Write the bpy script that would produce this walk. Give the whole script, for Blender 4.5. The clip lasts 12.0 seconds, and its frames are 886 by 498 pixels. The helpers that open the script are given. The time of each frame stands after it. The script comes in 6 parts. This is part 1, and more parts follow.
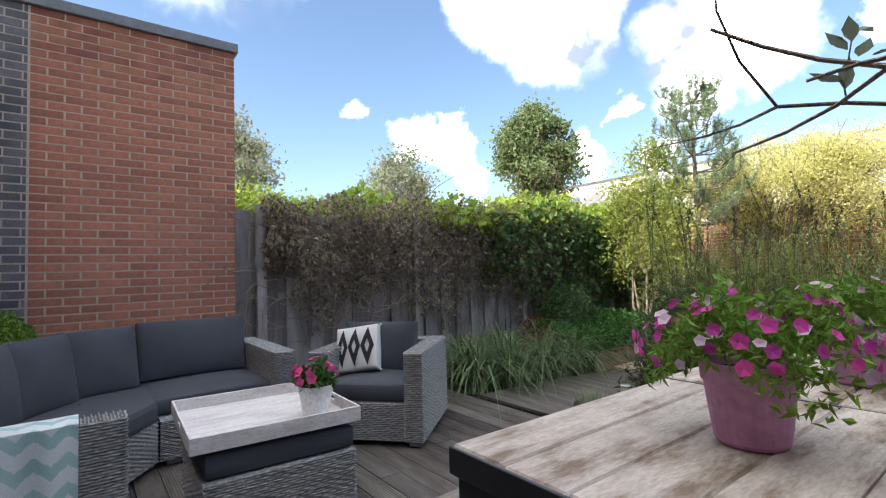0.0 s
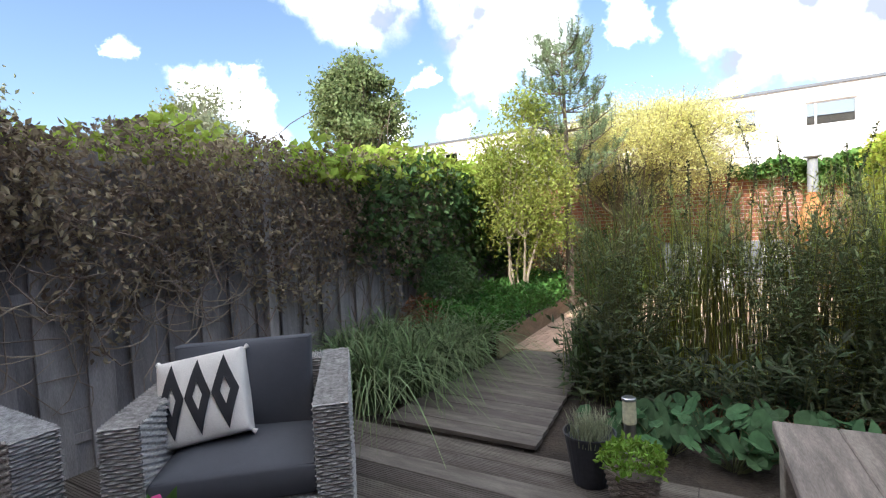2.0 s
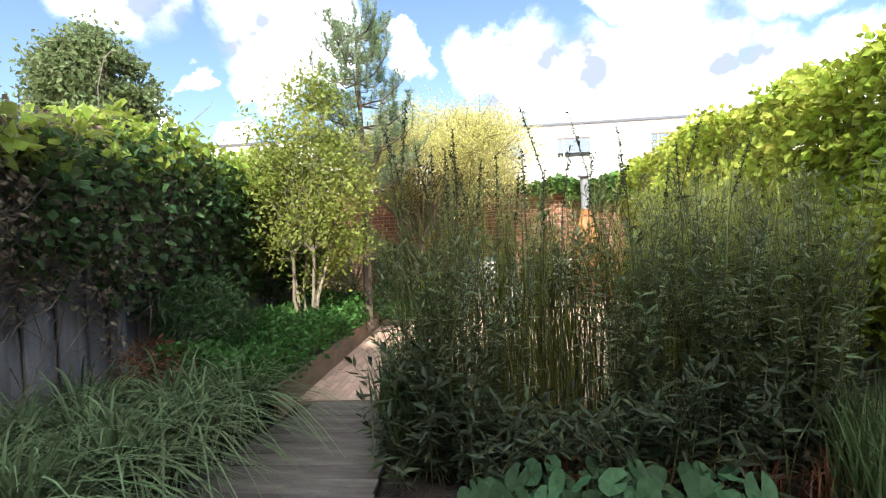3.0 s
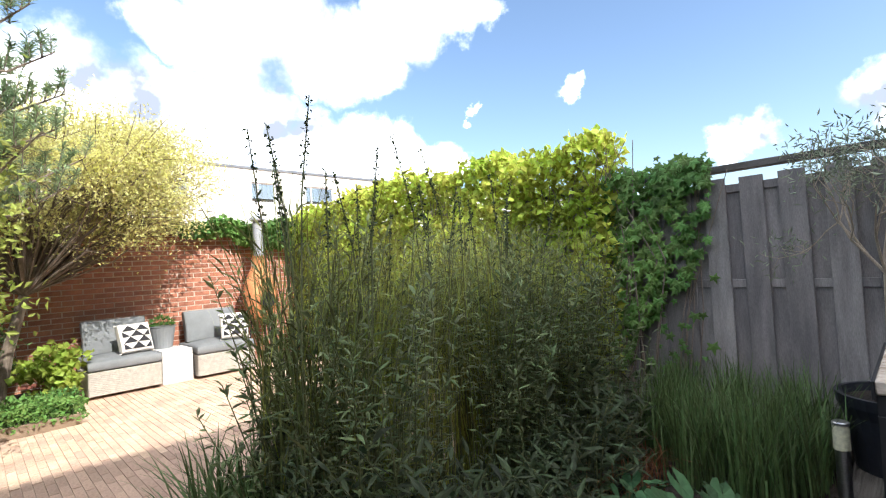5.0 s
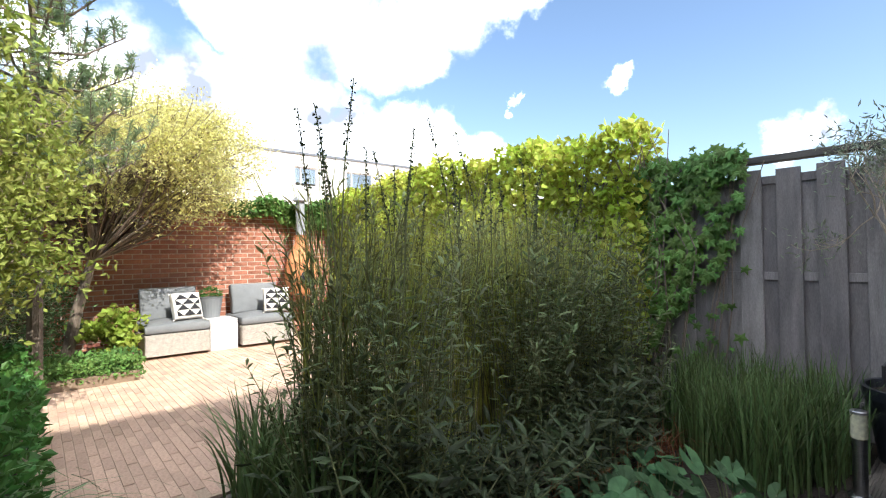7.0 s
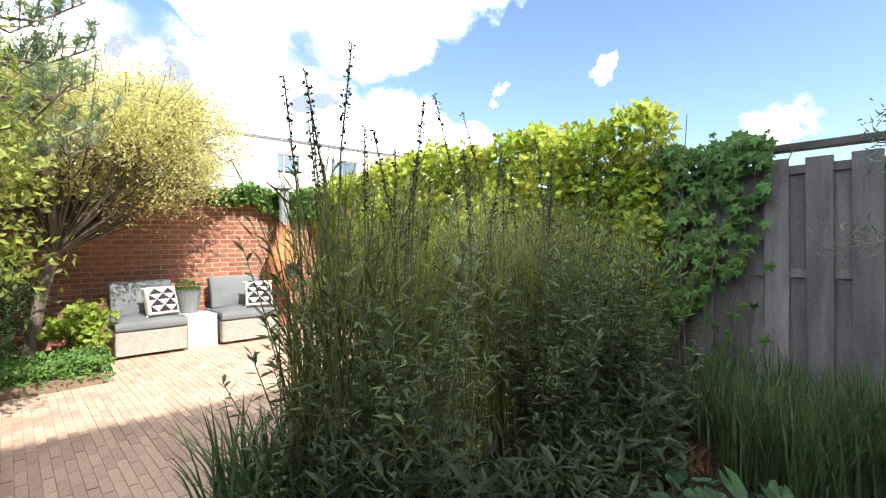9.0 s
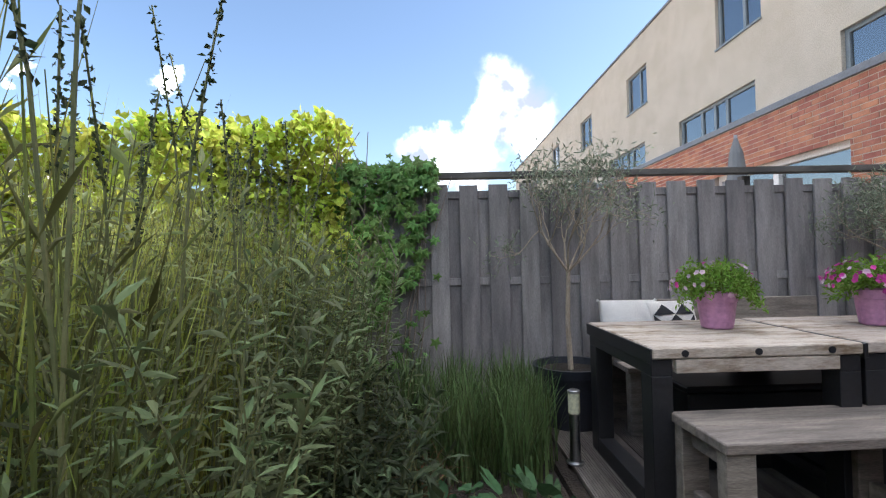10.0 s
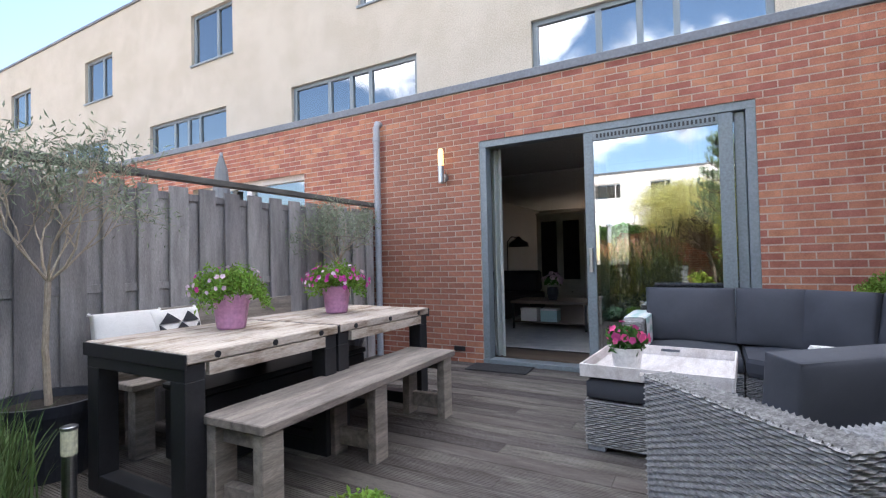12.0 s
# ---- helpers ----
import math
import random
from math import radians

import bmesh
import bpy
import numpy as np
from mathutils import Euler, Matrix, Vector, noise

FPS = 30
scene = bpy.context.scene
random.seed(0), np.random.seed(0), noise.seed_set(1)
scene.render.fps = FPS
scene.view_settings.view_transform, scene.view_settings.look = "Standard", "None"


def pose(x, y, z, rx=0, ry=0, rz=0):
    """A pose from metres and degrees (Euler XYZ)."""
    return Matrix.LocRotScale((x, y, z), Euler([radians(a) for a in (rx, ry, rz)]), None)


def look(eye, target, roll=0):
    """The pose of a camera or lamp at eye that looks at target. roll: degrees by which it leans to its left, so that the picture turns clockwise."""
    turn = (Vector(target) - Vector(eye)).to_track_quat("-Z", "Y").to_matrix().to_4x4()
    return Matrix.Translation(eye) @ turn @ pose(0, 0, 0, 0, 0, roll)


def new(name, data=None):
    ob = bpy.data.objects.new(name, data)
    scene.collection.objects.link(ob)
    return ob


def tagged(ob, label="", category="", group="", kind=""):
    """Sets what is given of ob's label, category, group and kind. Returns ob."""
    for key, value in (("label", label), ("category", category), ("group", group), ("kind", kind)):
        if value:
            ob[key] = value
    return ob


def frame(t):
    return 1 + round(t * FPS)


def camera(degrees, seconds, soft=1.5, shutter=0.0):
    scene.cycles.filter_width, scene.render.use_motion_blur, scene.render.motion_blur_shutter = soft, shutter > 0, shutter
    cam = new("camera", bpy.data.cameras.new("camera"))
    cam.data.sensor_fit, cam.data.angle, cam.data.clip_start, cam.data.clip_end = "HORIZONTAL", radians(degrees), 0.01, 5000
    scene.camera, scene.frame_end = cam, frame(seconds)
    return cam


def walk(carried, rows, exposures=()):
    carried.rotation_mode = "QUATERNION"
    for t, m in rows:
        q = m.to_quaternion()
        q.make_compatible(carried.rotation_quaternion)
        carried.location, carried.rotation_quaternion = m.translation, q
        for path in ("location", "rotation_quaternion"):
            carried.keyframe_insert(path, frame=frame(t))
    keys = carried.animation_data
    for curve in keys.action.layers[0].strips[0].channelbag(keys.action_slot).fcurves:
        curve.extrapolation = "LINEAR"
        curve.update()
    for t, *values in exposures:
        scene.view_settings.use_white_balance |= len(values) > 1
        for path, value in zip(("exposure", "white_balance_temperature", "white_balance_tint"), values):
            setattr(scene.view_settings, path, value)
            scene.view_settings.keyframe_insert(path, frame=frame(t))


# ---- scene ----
cam = camera(85.8, 12.0, soft=1.2)
PATH = [
    (0, (3.518, 0.754, 1.21), (1.933, 1.97, 1.302), -1.6),
    (0.5, (3.381, 0.736, 1.229), (1.801, 1.962, 1.287), -0.7),
    (1, (2.95, 0.798, 1.26), (1.396, 2.055, 1.206), -1.1),
    (1.5, (2.424, 0.912, 1.264), (1.061, 2.374, 1.205), -1.7),
    (2, (2.001, 1.297, 1.271), (1.006, 3.03, 1.189), -2.9),
    (2.5, (1.752, 1.793, 1.22), (1.198, 3.714, 1.169), -3.0),
    (2.7, (1.706, 2.037, 1.196), (1.317, 3.999, 1.151), -3.0),
    (4.5, (0.506, 3.405, 1.266), (1.522, 5.126, 1.329), -1.5),
    (5, (0.235, 3.414, 1.28), (1.647, 4.828, 1.341), -3.3),
    (5.5, (0.154, 3.313, 1.236), (1.597, 4.698, 1.27), -2.3),
    (6, (0.161, 3.277, 1.217), (1.52, 4.745, 1.23), -1.8),
    (6.5, (0.145, 3.277, 1.216), (1.464, 4.78, 1.232), -1.3),
    (7, (0.152, 3.281, 1.205), (1.453, 4.8, 1.23), -1.0),
    (9, (0.28, 3.606, 1.241), (1.629, 5.082, 1.22), -0.8),
    (9.5, (0.608, 4.01, 1.139), (2.33, 5.028, 1.146), 2.9),
    (10, (0.402, 4.531, 1.189), (2.401, 4.493, 1.235), -1.3),
    (10.2, (0.44, 4.655, 1.19), (2.355, 4.085, 1.262), -1.6),
    (10.5, (0.567, 4.753, 1.213), (2.136, 3.515, 1.254), -1.3),
    (11, (0.539, 4.811, 1.185), (1.624, 3.131, 1.217), -1.7),
    (11.5, (0.518, 4.825, 1.162), (1.534, 3.103, 1.193), -1.3),
    (12, (0.519, 4.825, 1.159), (1.505, 3.086, 1.203), -1.3),
]
walk(cam, [(t, look(eye, target, roll)) for t, eye, target, roll in PATH],
     [(0, 0.9, 6300, 9), (7, 0.9, 6250, 9), (9.5, 0.9, 6300, 9), (10.4, 0.92, 6200, 11), (11, 1.02, 6150, 12), (11.5, 1.22, 6150, 12), (12, 1.38, 6150, 12)])

# ---- world, sun, exposure ----
SUN_EL = 40.6
world = bpy.data.worlds.new("sky")
scene.world = world
world.use_nodes = True


def build_sky():
    nt = world.node_tree
    n, l = nt.nodes, nt.links
    n.clear()
    out = n.new("ShaderNodeOutputWorld")
    bg = n.new("ShaderNodeBackground")
    sky = n.new("ShaderNodeTexSky")
    sky.sky_type = "NISHITA"
    sky.sun_disc = False
    sky.sun_elevation = radians(SUN_EL)
    sky.sun_rotation = radians(180)
    sky.air_density, sky.dust_density, sky.ozone_density = 1.0, 1.2, 1.4
    co = n.new("ShaderNodeTexCoord")
    warp = n.new("ShaderNodeTexNoise")
    warp.inputs["Scale"].default_value = 9.0
    warp.inputs["Detail"].default_value = 8
    warp.inputs["Roughness"].default_value = 0.6
    l.new(co.outputs["Generated"], warp.inputs["Vector"])
    sub = n.new("ShaderNodeVectorMath")
    sub.operation = "SUBTRACT"
    l.new(warp.outputs["Color"], sub.inputs[0])
    sub.inputs[1].default_value = (0.5, 0.5, 0.5)
    mul = n.new("ShaderNodeVectorMath")
    mul.operation = "SCALE"
    l.new(sub.outputs[0], mul.inputs[0])
    mul.inputs["Scale"].default_value = 0.17
    add = n.new("ShaderNodeVectorMath")
    add.operation = "ADD"
    l.new(co.outputs["Generated"], add.inputs[0])
    l.new(mul.outputs[0], add.inputs[1])
    total = None
    for az, el, r in CLOUDS:
        a, e = radians(az), radians(el)
        d = n.new("ShaderNodeVectorMath")
        d.operation = "DISTANCE"
        l.new(add.outputs[0], d.inputs[0])
        d.inputs[1].default_value = (-math.sin(a) * math.cos(e), math.cos(a) * math.cos(e), math.sin(e))
        m = n.new("ShaderNodeMapRange")
        m.interpolation_type = "SMOOTHSTEP"
        l.new(d.outputs["Value"], m.inputs["Value"])
        m.inputs["From Min"].default_value = r * 0.45
        m.inputs["From Max"].default_value = r * 1.3
        m.inputs["To Min"].default_value = 1
        m.inputs["To Max"].default_value = 0
        if total is None:
            total = m.outputs["Result"]
        else:
            mx = n.new("ShaderNodeMath")
            mx.operation = "MAXIMUM"
            l.new(total, mx.inputs[0])
            l.new(m.outputs["Result"], mx.inputs[1])
            total = mx.outputs[0]
    mix = n.new("ShaderNodeMix")
    mix.data_type = "RGBA"
    l.new(total, mix.inputs["Factor"])
    l.new(sky.outputs["Color"], mix.inputs["A"])
    shade = n.new("ShaderNodeMix")
    shade.data_type = "RGBA"
    fine = n.new("ShaderNodeTexNoise")
    fine.inputs["Scale"].default_value = 6.0
    fine.inputs["Detail"].default_value = 7
    l.new(co.outputs["Generated"], fine.inputs["Vector"])
    lit = n.new("ShaderNodeMapRange")
    lit.inputs["From Min"].default_value, lit.inputs["From Max"].default_value = 0.36, 0.56
    l.new(fine.outputs["Fac"], lit.inputs["Value"])
    l.new(lit.outputs["Result"], shade.inputs["Factor"])
    shade.inputs["A"].default_value = (2.7, 2.95, 3.6, 1)
    shade.inputs["B"].default_value = (19, 19, 19.3, 1)
    l.new(shade.outputs["Result"], mix.inputs["B"])
    l.new(mix.outputs["Result"], bg.inputs["Color"])
    bg.inputs["Strength"].default_value = SKY_STRENGTH
    l.new(bg.outputs["Background"], out.inputs["Surface"])


SKY_STRENGTH = 0.15
# azimuth (turning left from +y), elevation, radius of each cloud
CLOUDS = [(-2, 18.5, 0.064), (0, 20.2, 0.055), (-7, 17.5, 0.086), (-12, 16.1, 0.086), (-18, 16.2, 0.092), (-24, 16.2, 0.088),
          (-30, 14.7, 0.071), (-35, 12.9, 0.074), (-41, 11.9, 0.064), (-45, 11.5, 0.05), (-16, 25.4, 0.061), (-23, 25.9, 0.084),
          (-30, 25.4, 0.088), (-35, 24.5, 0.082), (-39, 22.9, 0.047), (-43, 27.9, 0.077), (-49, 27.7, 0.054), (-61, 19.1, 0.025),
          (-50, 17.4, 0.017), (-77, 10.7, 0.037), (-80, 11.4, 0.026), (55, 15.5, 0.053), (52, 16.5, 0.034), (25, 22.9, 0.083),
          (20, 22.9, 0.101), (24, 18.3, 0.069), (18, 21.1, 0.057), (-3, 14.4, 0.047), (31, 17.1, 0.018), (8, 20.5, 0.034),
          (27, 11.6, 0.036), (43, 29.3, 0.098), (39, 26.6, 0.099), (36, 27.4, 0.065), (63, 19.1, 0.028), (51, 13.5, 0.048),
          (50, 11.1, 0.048), (35, 12.3, 0.038), (-100, 17.3, 0.077), (-102, 15.4, 0.062), (-97, 16.2, 0.048), (-90, 11.9, 0.057),
          (-95, 11.9, 0.057),
          # clouds out of view, added to fill the shade with more skylight
          (170, 40, 0.3), (-150, 50, 0.3), (110, 30, 0.22), (-120, 62, 0.35), (60, 65, 0.3), (140, 70, 0.3), (-20, 55, 0.25), (80, 40, 0.2)]
build_sky()
sun = new("sun", bpy.data.lights.new("sun", "SUN"))
sun.data.energy = 4.4
sun.data.angle = radians(0.5)
sun.data.color = (1.0, 0.94, 0.84)
sun.matrix_world = look((0, 0, 20), (0, math.cos(radians(SUN_EL)), 20 - math.sin(radians(SUN_EL))))

# ---- materials ----


def mat(name, c1, c2=None, scale=3.0, rough=0.7, bump=0.3, fine=60.0, metal=0.0, stretch=(1, 1, 1), rnd=0.0, island=0.0,
        trans=0.0, coords="Object", spec=0.5, c3=None, dist=0.004):
    m = bpy.data.materials.new(name)
    m.use_nodes = True
    nt = m.node_tree
    n, l = nt.nodes, nt.links
    b = n["Principled BSDF"]
    c2 = c2 or tuple(v * 0.8 for v in c1)
    co = n.new("ShaderNodeTexCoord")
    mp = n.new("ShaderNodeMapping")
    mp.inputs["Scale"].default_value = stretch
    l.new(co.outputs[coords], mp.inputs["Vector"])
    big = n.new("ShaderNodeTexNoise")
    big.inputs["Scale"].default_value = scale
    big.inputs["Detail"].default_value = 6
    big.inputs["Roughness"].default_value = 0.65
    l.new(mp.outputs["Vector"], big.inputs["Vector"])
    small = n.new("ShaderNodeTexNoise")
    small.inputs["Scale"].default_value = fine
    small.inputs["Detail"].default_value = 3
    l.new(mp.outputs["Vector"], small.inputs["Vector"])
    ramp = n.new("ShaderNodeValToRGB")
    ramp.color_ramp.elements[0].position = 0.36
    ramp.color_ramp.elements[1].position = 0.64
    ramp.color_ramp.elements[0].color = (*c1, 1)
    ramp.color_ramp.elements[1].color = (*c2, 1)
    if c3:
        e = ramp.color_ramp.elements.new(0.5)
        e.color = (*c3, 1)
    l.new(big.outputs["Fac"], ramp.inputs["Fac"])
    col = ramp.outputs["Color"]
    val = n.new("ShaderNodeMapRange")
    l.new(small.outputs["Fac"], val.inputs["Value"])
    val.inputs["From Min"].default_value, val.inputs["From Max"].default_value = 0.3, 0.7
    val.inputs["To Min"].default_value, val.inputs["To Max"].default_value = 0.82, 1.15
    hsv = n.new("ShaderNodeHueSaturation")
    l.new(col, hsv.inputs["Color"])
    last = val.outputs["Result"]
    for use, node, amount in ((rnd, "ShaderNodeObjectInfo", rnd), (island, "ShaderNodeNewGeometry", island)):
        if use:
            info = n.new(node)
            r = n.new("ShaderNodeMapRange")
            l.new(info.outputs["Random" if node == "ShaderNodeObjectInfo" else "Random Per Island"], r.inputs["Value"])
            r.inputs["To Min"].default_value, r.inputs["To Max"].default_value = 1 - amount, 1 + amount
            mu = n.new("ShaderNodeMath")
            mu.operation = "MULTIPLY"
            l.new(last, mu.inputs[0])
            l.new(r.outputs["Result"], mu.inputs[1])
            last = mu.outputs[0]
            hr = n.new("ShaderNodeMapRange")
            l.new(info.outputs["Random" if node == "ShaderNodeObjectInfo" else "Random Per Island"], hr.inputs["Value"])
            hr.inputs["To Min"].default_value, hr.inputs["To Max"].default_value = 0.5 - amount * 0.05, 0.5 + amount * 0.05
            l.new(hr.outputs["Result"], hsv.inputs["Hue"])
    l.new(last, hsv.inputs["Value"])
    l.new(hsv.outputs["Color"], b.inputs["Base Color"])
    b.inputs["Roughness"].default_value = rough
    b.inputs["Metallic"].default_value = metal
    b.inputs["Specular IOR Level"].default_value = spec
    if bump:
        bp = n.new("ShaderNodeBump")
        bp.inputs["Strength"].default_value = bump
        bp.inputs["Distance"].default_value = dist
        l.new(small.outputs["Fac"], bp.inputs["Height"])
        l.new(bp.outputs["Normal"], b.inputs["Normal"])
    if trans:
        tr = n.new("ShaderNodeBsdfTranslucent")
        l.new(hsv.outputs["Color"], tr.inputs["Color"])
        ms = n.new("ShaderNodeMixShader")
        ms.inputs[0].default_value = trans
        l.new(b.outputs["BSDF"], ms.inputs[1])
        l.new(tr.outputs["BSDF"], ms.inputs[2])
        l.new(ms.outputs[0], n["Material Output"].inputs["Surface"])
    return m


M = {}
M["brick"] = mat("red_brick", (0.25, 0.088, 0.055), (0.38, 0.155, 0.10), 6, 0.85, 0.6, 90, rnd=0.22, island=0.22)
M["mortar"] = mat("mortar", (0.56, 0.47, 0.40), (0.46, 0.38, 0.32), 5, 0.95, 0.5, 120)
M["dark_brick"] = mat("dark_brick", (0.055, 0.06, 0.075), (0.11, 0.115, 0.13), 5, 0.6, 0.5, 80, island=0.35)
M["dark_mortar"] = mat("dark_mortar", (0.10, 0.10, 0.11), None, 5, 0.9, 0.5, 120)
M["cap"] = mat("grey_aluminium", (0.13, 0.14, 0.16), (0.16, 0.17, 0.19), 2, 0.45, 0.05, 40)
M["frame"] = mat("grey_frame_paint", (0.17, 0.20, 0.22), (0.20, 0.23, 0.25), 2, 0.4, 0.05, 50)
M["render"] = mat("cream_painted_brick", (0.44, 0.385, 0.31), (0.50, 0.445, 0.37), 1.2, 0.9, 0.5, 45)
M["white_wall"] = mat("white_plaster", (0.80, 0.78, 0.74), (0.74, 0.72, 0.68), 0.8, 0.9, 0.2, 30)
M["deck"] = mat("weathered_decking", (0.066, 0.054, 0.046), (0.155, 0.137, 0.122), 2.2, 0.7, 0.7, 45, stretch=(1, 5, 5), rnd=0.42, c3=(0.104, 0.088, 0.077))
M["deck_flat"] = mat("flat_decking", (0.066, 0.054, 0.046), (0.145, 0.125, 0.11), 2.4, 0.75, 0.7, 40, stretch=(1, 5, 5), rnd=0.18, c3=(0.10, 0.085, 0.074))
M["fence"] = mat("weathered_fence", (0.19, 0.175, 0.175), (0.335, 0.307, 0.302), 1.6, 0.85, 0.8, 40, stretch=(6, 6, 1), rnd=0.24, c3=(0.26, 0.24, 0.237))
M["rail"] = mat("dark_rail_wood", (0.07, 0.065, 0.06), (0.13, 0.12, 0.11), 3, 0.8, 0.5, 60, stretch=(4, 1, 4))
M["old_wood"] = mat("grey_bench_wood", (0.16, 0.135, 0.115), (0.31, 0.265, 0.225), 2.5, 0.8, 0.7, 40, stretch=(8, 1, 8), rnd=0.15, c3=(0.235, 0.20, 0.17))
M["table_wood"] = mat("scaffold_wood", (0.19, 0.13, 0.085), (0.51, 0.445, 0.385), 3.4, 0.75, 0.8, 40, stretch=(4, 1, 4), rnd=0.14, c3=(0.42, 0.35, 0.29))
M["black"] = mat("black_steel", (0.012, 0.012, 0.014), (0.02, 0.02, 0.023), 4, 0.45, 0.1, 60)
M["rattan"] = mat("grey_rattan", (0.17, 0.165, 0.16), (0.42, 0.41, 0.40), 34, 0.5, 0.4, 200, stretch=(1, 1, 3), c3=(0.29, 0.28, 0.275))
M["rattan_light"] = mat("pale_rattan", (0.42, 0.39, 0.35), (0.58, 0.54, 0.49), 30, 0.6, 0.3, 200)
M["cushion"] = mat("charcoal_fabric", (0.052, 0.055, 0.068), (0.064, 0.068, 0.082), 3, 0.9, 0.4, 500, dist=0.001)
M["cushion_grey"] = mat("grey_fabric", (0.16, 0.17, 0.18), (0.20, 0.21, 0.22), 3, 0.9, 0.4, 500)
M["tray"] = mat("whitewashed_wood", (0.52, 0.47, 0.45), (0.70, 0.66, 0.64), 4, 0.7, 0.4, 50, stretch=(4, 1, 4), c3=(0.62, 0.58, 0.56))
M["glaze"] = mat("white_ceramic", (0.78, 0.76, 0.75), (0.72, 0.70, 0.69), 2, 0.4, 0.05, 50)
M["pink_pot"] = mat("pink_metal", (0.52, 0.25, 0.42), (0.47, 0.22, 0.38), 2, 0.5, 0.1, 40)
M["soil"] = mat("garden_soil", (0.022, 0.016, 0.012), (0.05, 0.036, 0.026), 5, 0.95, 1.0, 60, dist=0.02)
M["paver"] = mat("clay_pavers", (0.45, 0.30, 0.22), (0.60, 0.43, 0.32), 3, 0.85, 0.5, 70, rnd=0.15, island=0.15)
M["terracotta"] = mat("terracotta_clay", (0.50, 0.19, 0.08), (0.62, 0.27, 0.12), 5, 0.85, 0.4, 60)
M["joint"] = mat("sand_joint", (0.34, 0.25, 0.18), (0.44, 0.33, 0.25), 5, 0.95, 0.6, 90)
M["board"] = mat("edging_board", (0.16, 0.11, 0.075), (0.26, 0.19, 0.13), 3, 0.8, 0.5, 60, stretch=(1, 1, 5))
M["steel"] = mat("brushed_steel", (0.42, 0.42, 0.43), (0.50, 0.50, 0.51), 20, 0.3, 0.1, 100, metal=1.0, stretch=(1, 1, 8))
M["zinc"] = mat("grey_plastic_pipe", (0.30, 0.31, 0.34), (0.34, 0.35, 0.38), 3, 0.5, 0.05, 60)
M["lampglass"] = mat("milky_lamp_glass", (0.62, 0.60, 0.42), (0.66, 0.64, 0.47), 3, 0.25, 0.0, 60)
M["plastic_black"] = mat("dark_pot", (0.018, 0.02, 0.028), (0.028, 0.03, 0.04), 3, 0.45, 0.1, 50)
M["basket"] = mat("grey_wicker_basket", (0.10, 0.08, 0.07), (0.20, 0.16, 0.14), 20, 0.8, 0.4, 150)
M["throw"] = mat("white_throw", (0.72, 0.74, 0.74), (0.66, 0.68, 0.68), 5, 0.95, 0.5, 300)
M["aqua"] = mat("aqua_wool", (0.36, 0.52, 0.50), (0.42, 0.57, 0.55), 5, 0.95, 0.5, 300)
M["white_cloth"] = mat("white_cloth", (0.72, 0.69, 0.66), (0.64, 0.61, 0.58), 5, 0.95, 0.5, 300)
M["black_cloth"] = mat("black_cloth", (0.025, 0.025, 0.03), None, 5, 0.95, 0.4, 300)
M["rubber"] = mat("rubber_mat", (0.02, 0.02, 0.022), (0.035, 0.035, 0.037), 20, 0.9, 0.6, 150)
M["bark"] = mat("bark", (0.13, 0.10, 0.075), (0.24, 0.19, 0.15), 8, 0.9, 0.9, 50, stretch=(3, 3, 1), dist=0.01)
M["bark_pale"] = mat("pale_bark", (0.30, 0.24, 0.18), (0.42, 0.35, 0.27), 8, 0.9, 0.8, 50, stretch=(3, 3, 1), dist=0.008)
M["stem"] = mat("green_stem", (0.10, 0.12, 0.045), (0.17, 0.17, 0.07), 9, 0.7, 0.2, 60)
M["dry_stem"] = mat("dry_vine_stem", (0.17, 0.13, 0.105), (0.28, 0.22, 0.18), 8, 0.85, 0.4, 60)


def leaf(name, a, b, t=0.35, isl=0.35, rough=0.5):
    M[name] = mat(name, a, b, 1.5, rough, 0.0, 25, island=isl, trans=t, spec=0.22)


leaf("shrub_leaf", (0.10, 0.135, 0.055), (0.205, 0.24, 0.11), 0.3, 0.5)
# shrub_leaf with the low planting's shade put into its colour; also colours seed heads
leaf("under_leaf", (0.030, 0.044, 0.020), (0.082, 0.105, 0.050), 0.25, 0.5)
leaf("reed_leaf", (0.17, 0.20, 0.075), (0.33, 0.35, 0.15), 0.4, 0.5)
leaf("reed_blade", (0.14, 0.165, 0.055), (0.26, 0.27, 0.10), 0.35, 0.5)
leaf("blade", (0.27, 0.32, 0.065), (0.56, 0.54, 0.15), 0.45, 0.5)
leaf("rush", (0.075, 0.13, 0.045), (0.17, 0.23, 0.09), 0.35, 0.5)
leaf("sedge", (0.09, 0.14, 0.06), (0.21, 0.27, 0.13), 0.3, 0.5)
leaf("ivy_leaf", (0.075, 0.168, 0.044), (0.2, 0.336, 0.088))
leaf("hedge_leaf", (0.36, 0.46, 0.06), (0.58, 0.60, 0.12), 0.5, 0.45)
leaf("gold_leaf", (0.66, 0.62, 0.25), (0.74, 0.71, 0.37), 0.5)
leaf("tree_leaf", (0.24, 0.30, 0.06), (0.42, 0.44, 0.12), 0.5)
leaf("far_leaf", (0.15, 0.20, 0.08), (0.24, 0.29, 0.13), 0.45)
leaf("silver_leaf", (0.24, 0.27, 0.17), (0.36, 0.37, 0.25), 0.35)
leaf("needle", (0.24, 0.33, 0.18), (0.38, 0.46, 0.27), 0.5)
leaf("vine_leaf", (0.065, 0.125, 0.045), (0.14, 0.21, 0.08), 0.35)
# vine_leaf with sunlight put into its colour; the far shrubs share it
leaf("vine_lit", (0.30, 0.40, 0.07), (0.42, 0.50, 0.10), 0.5)
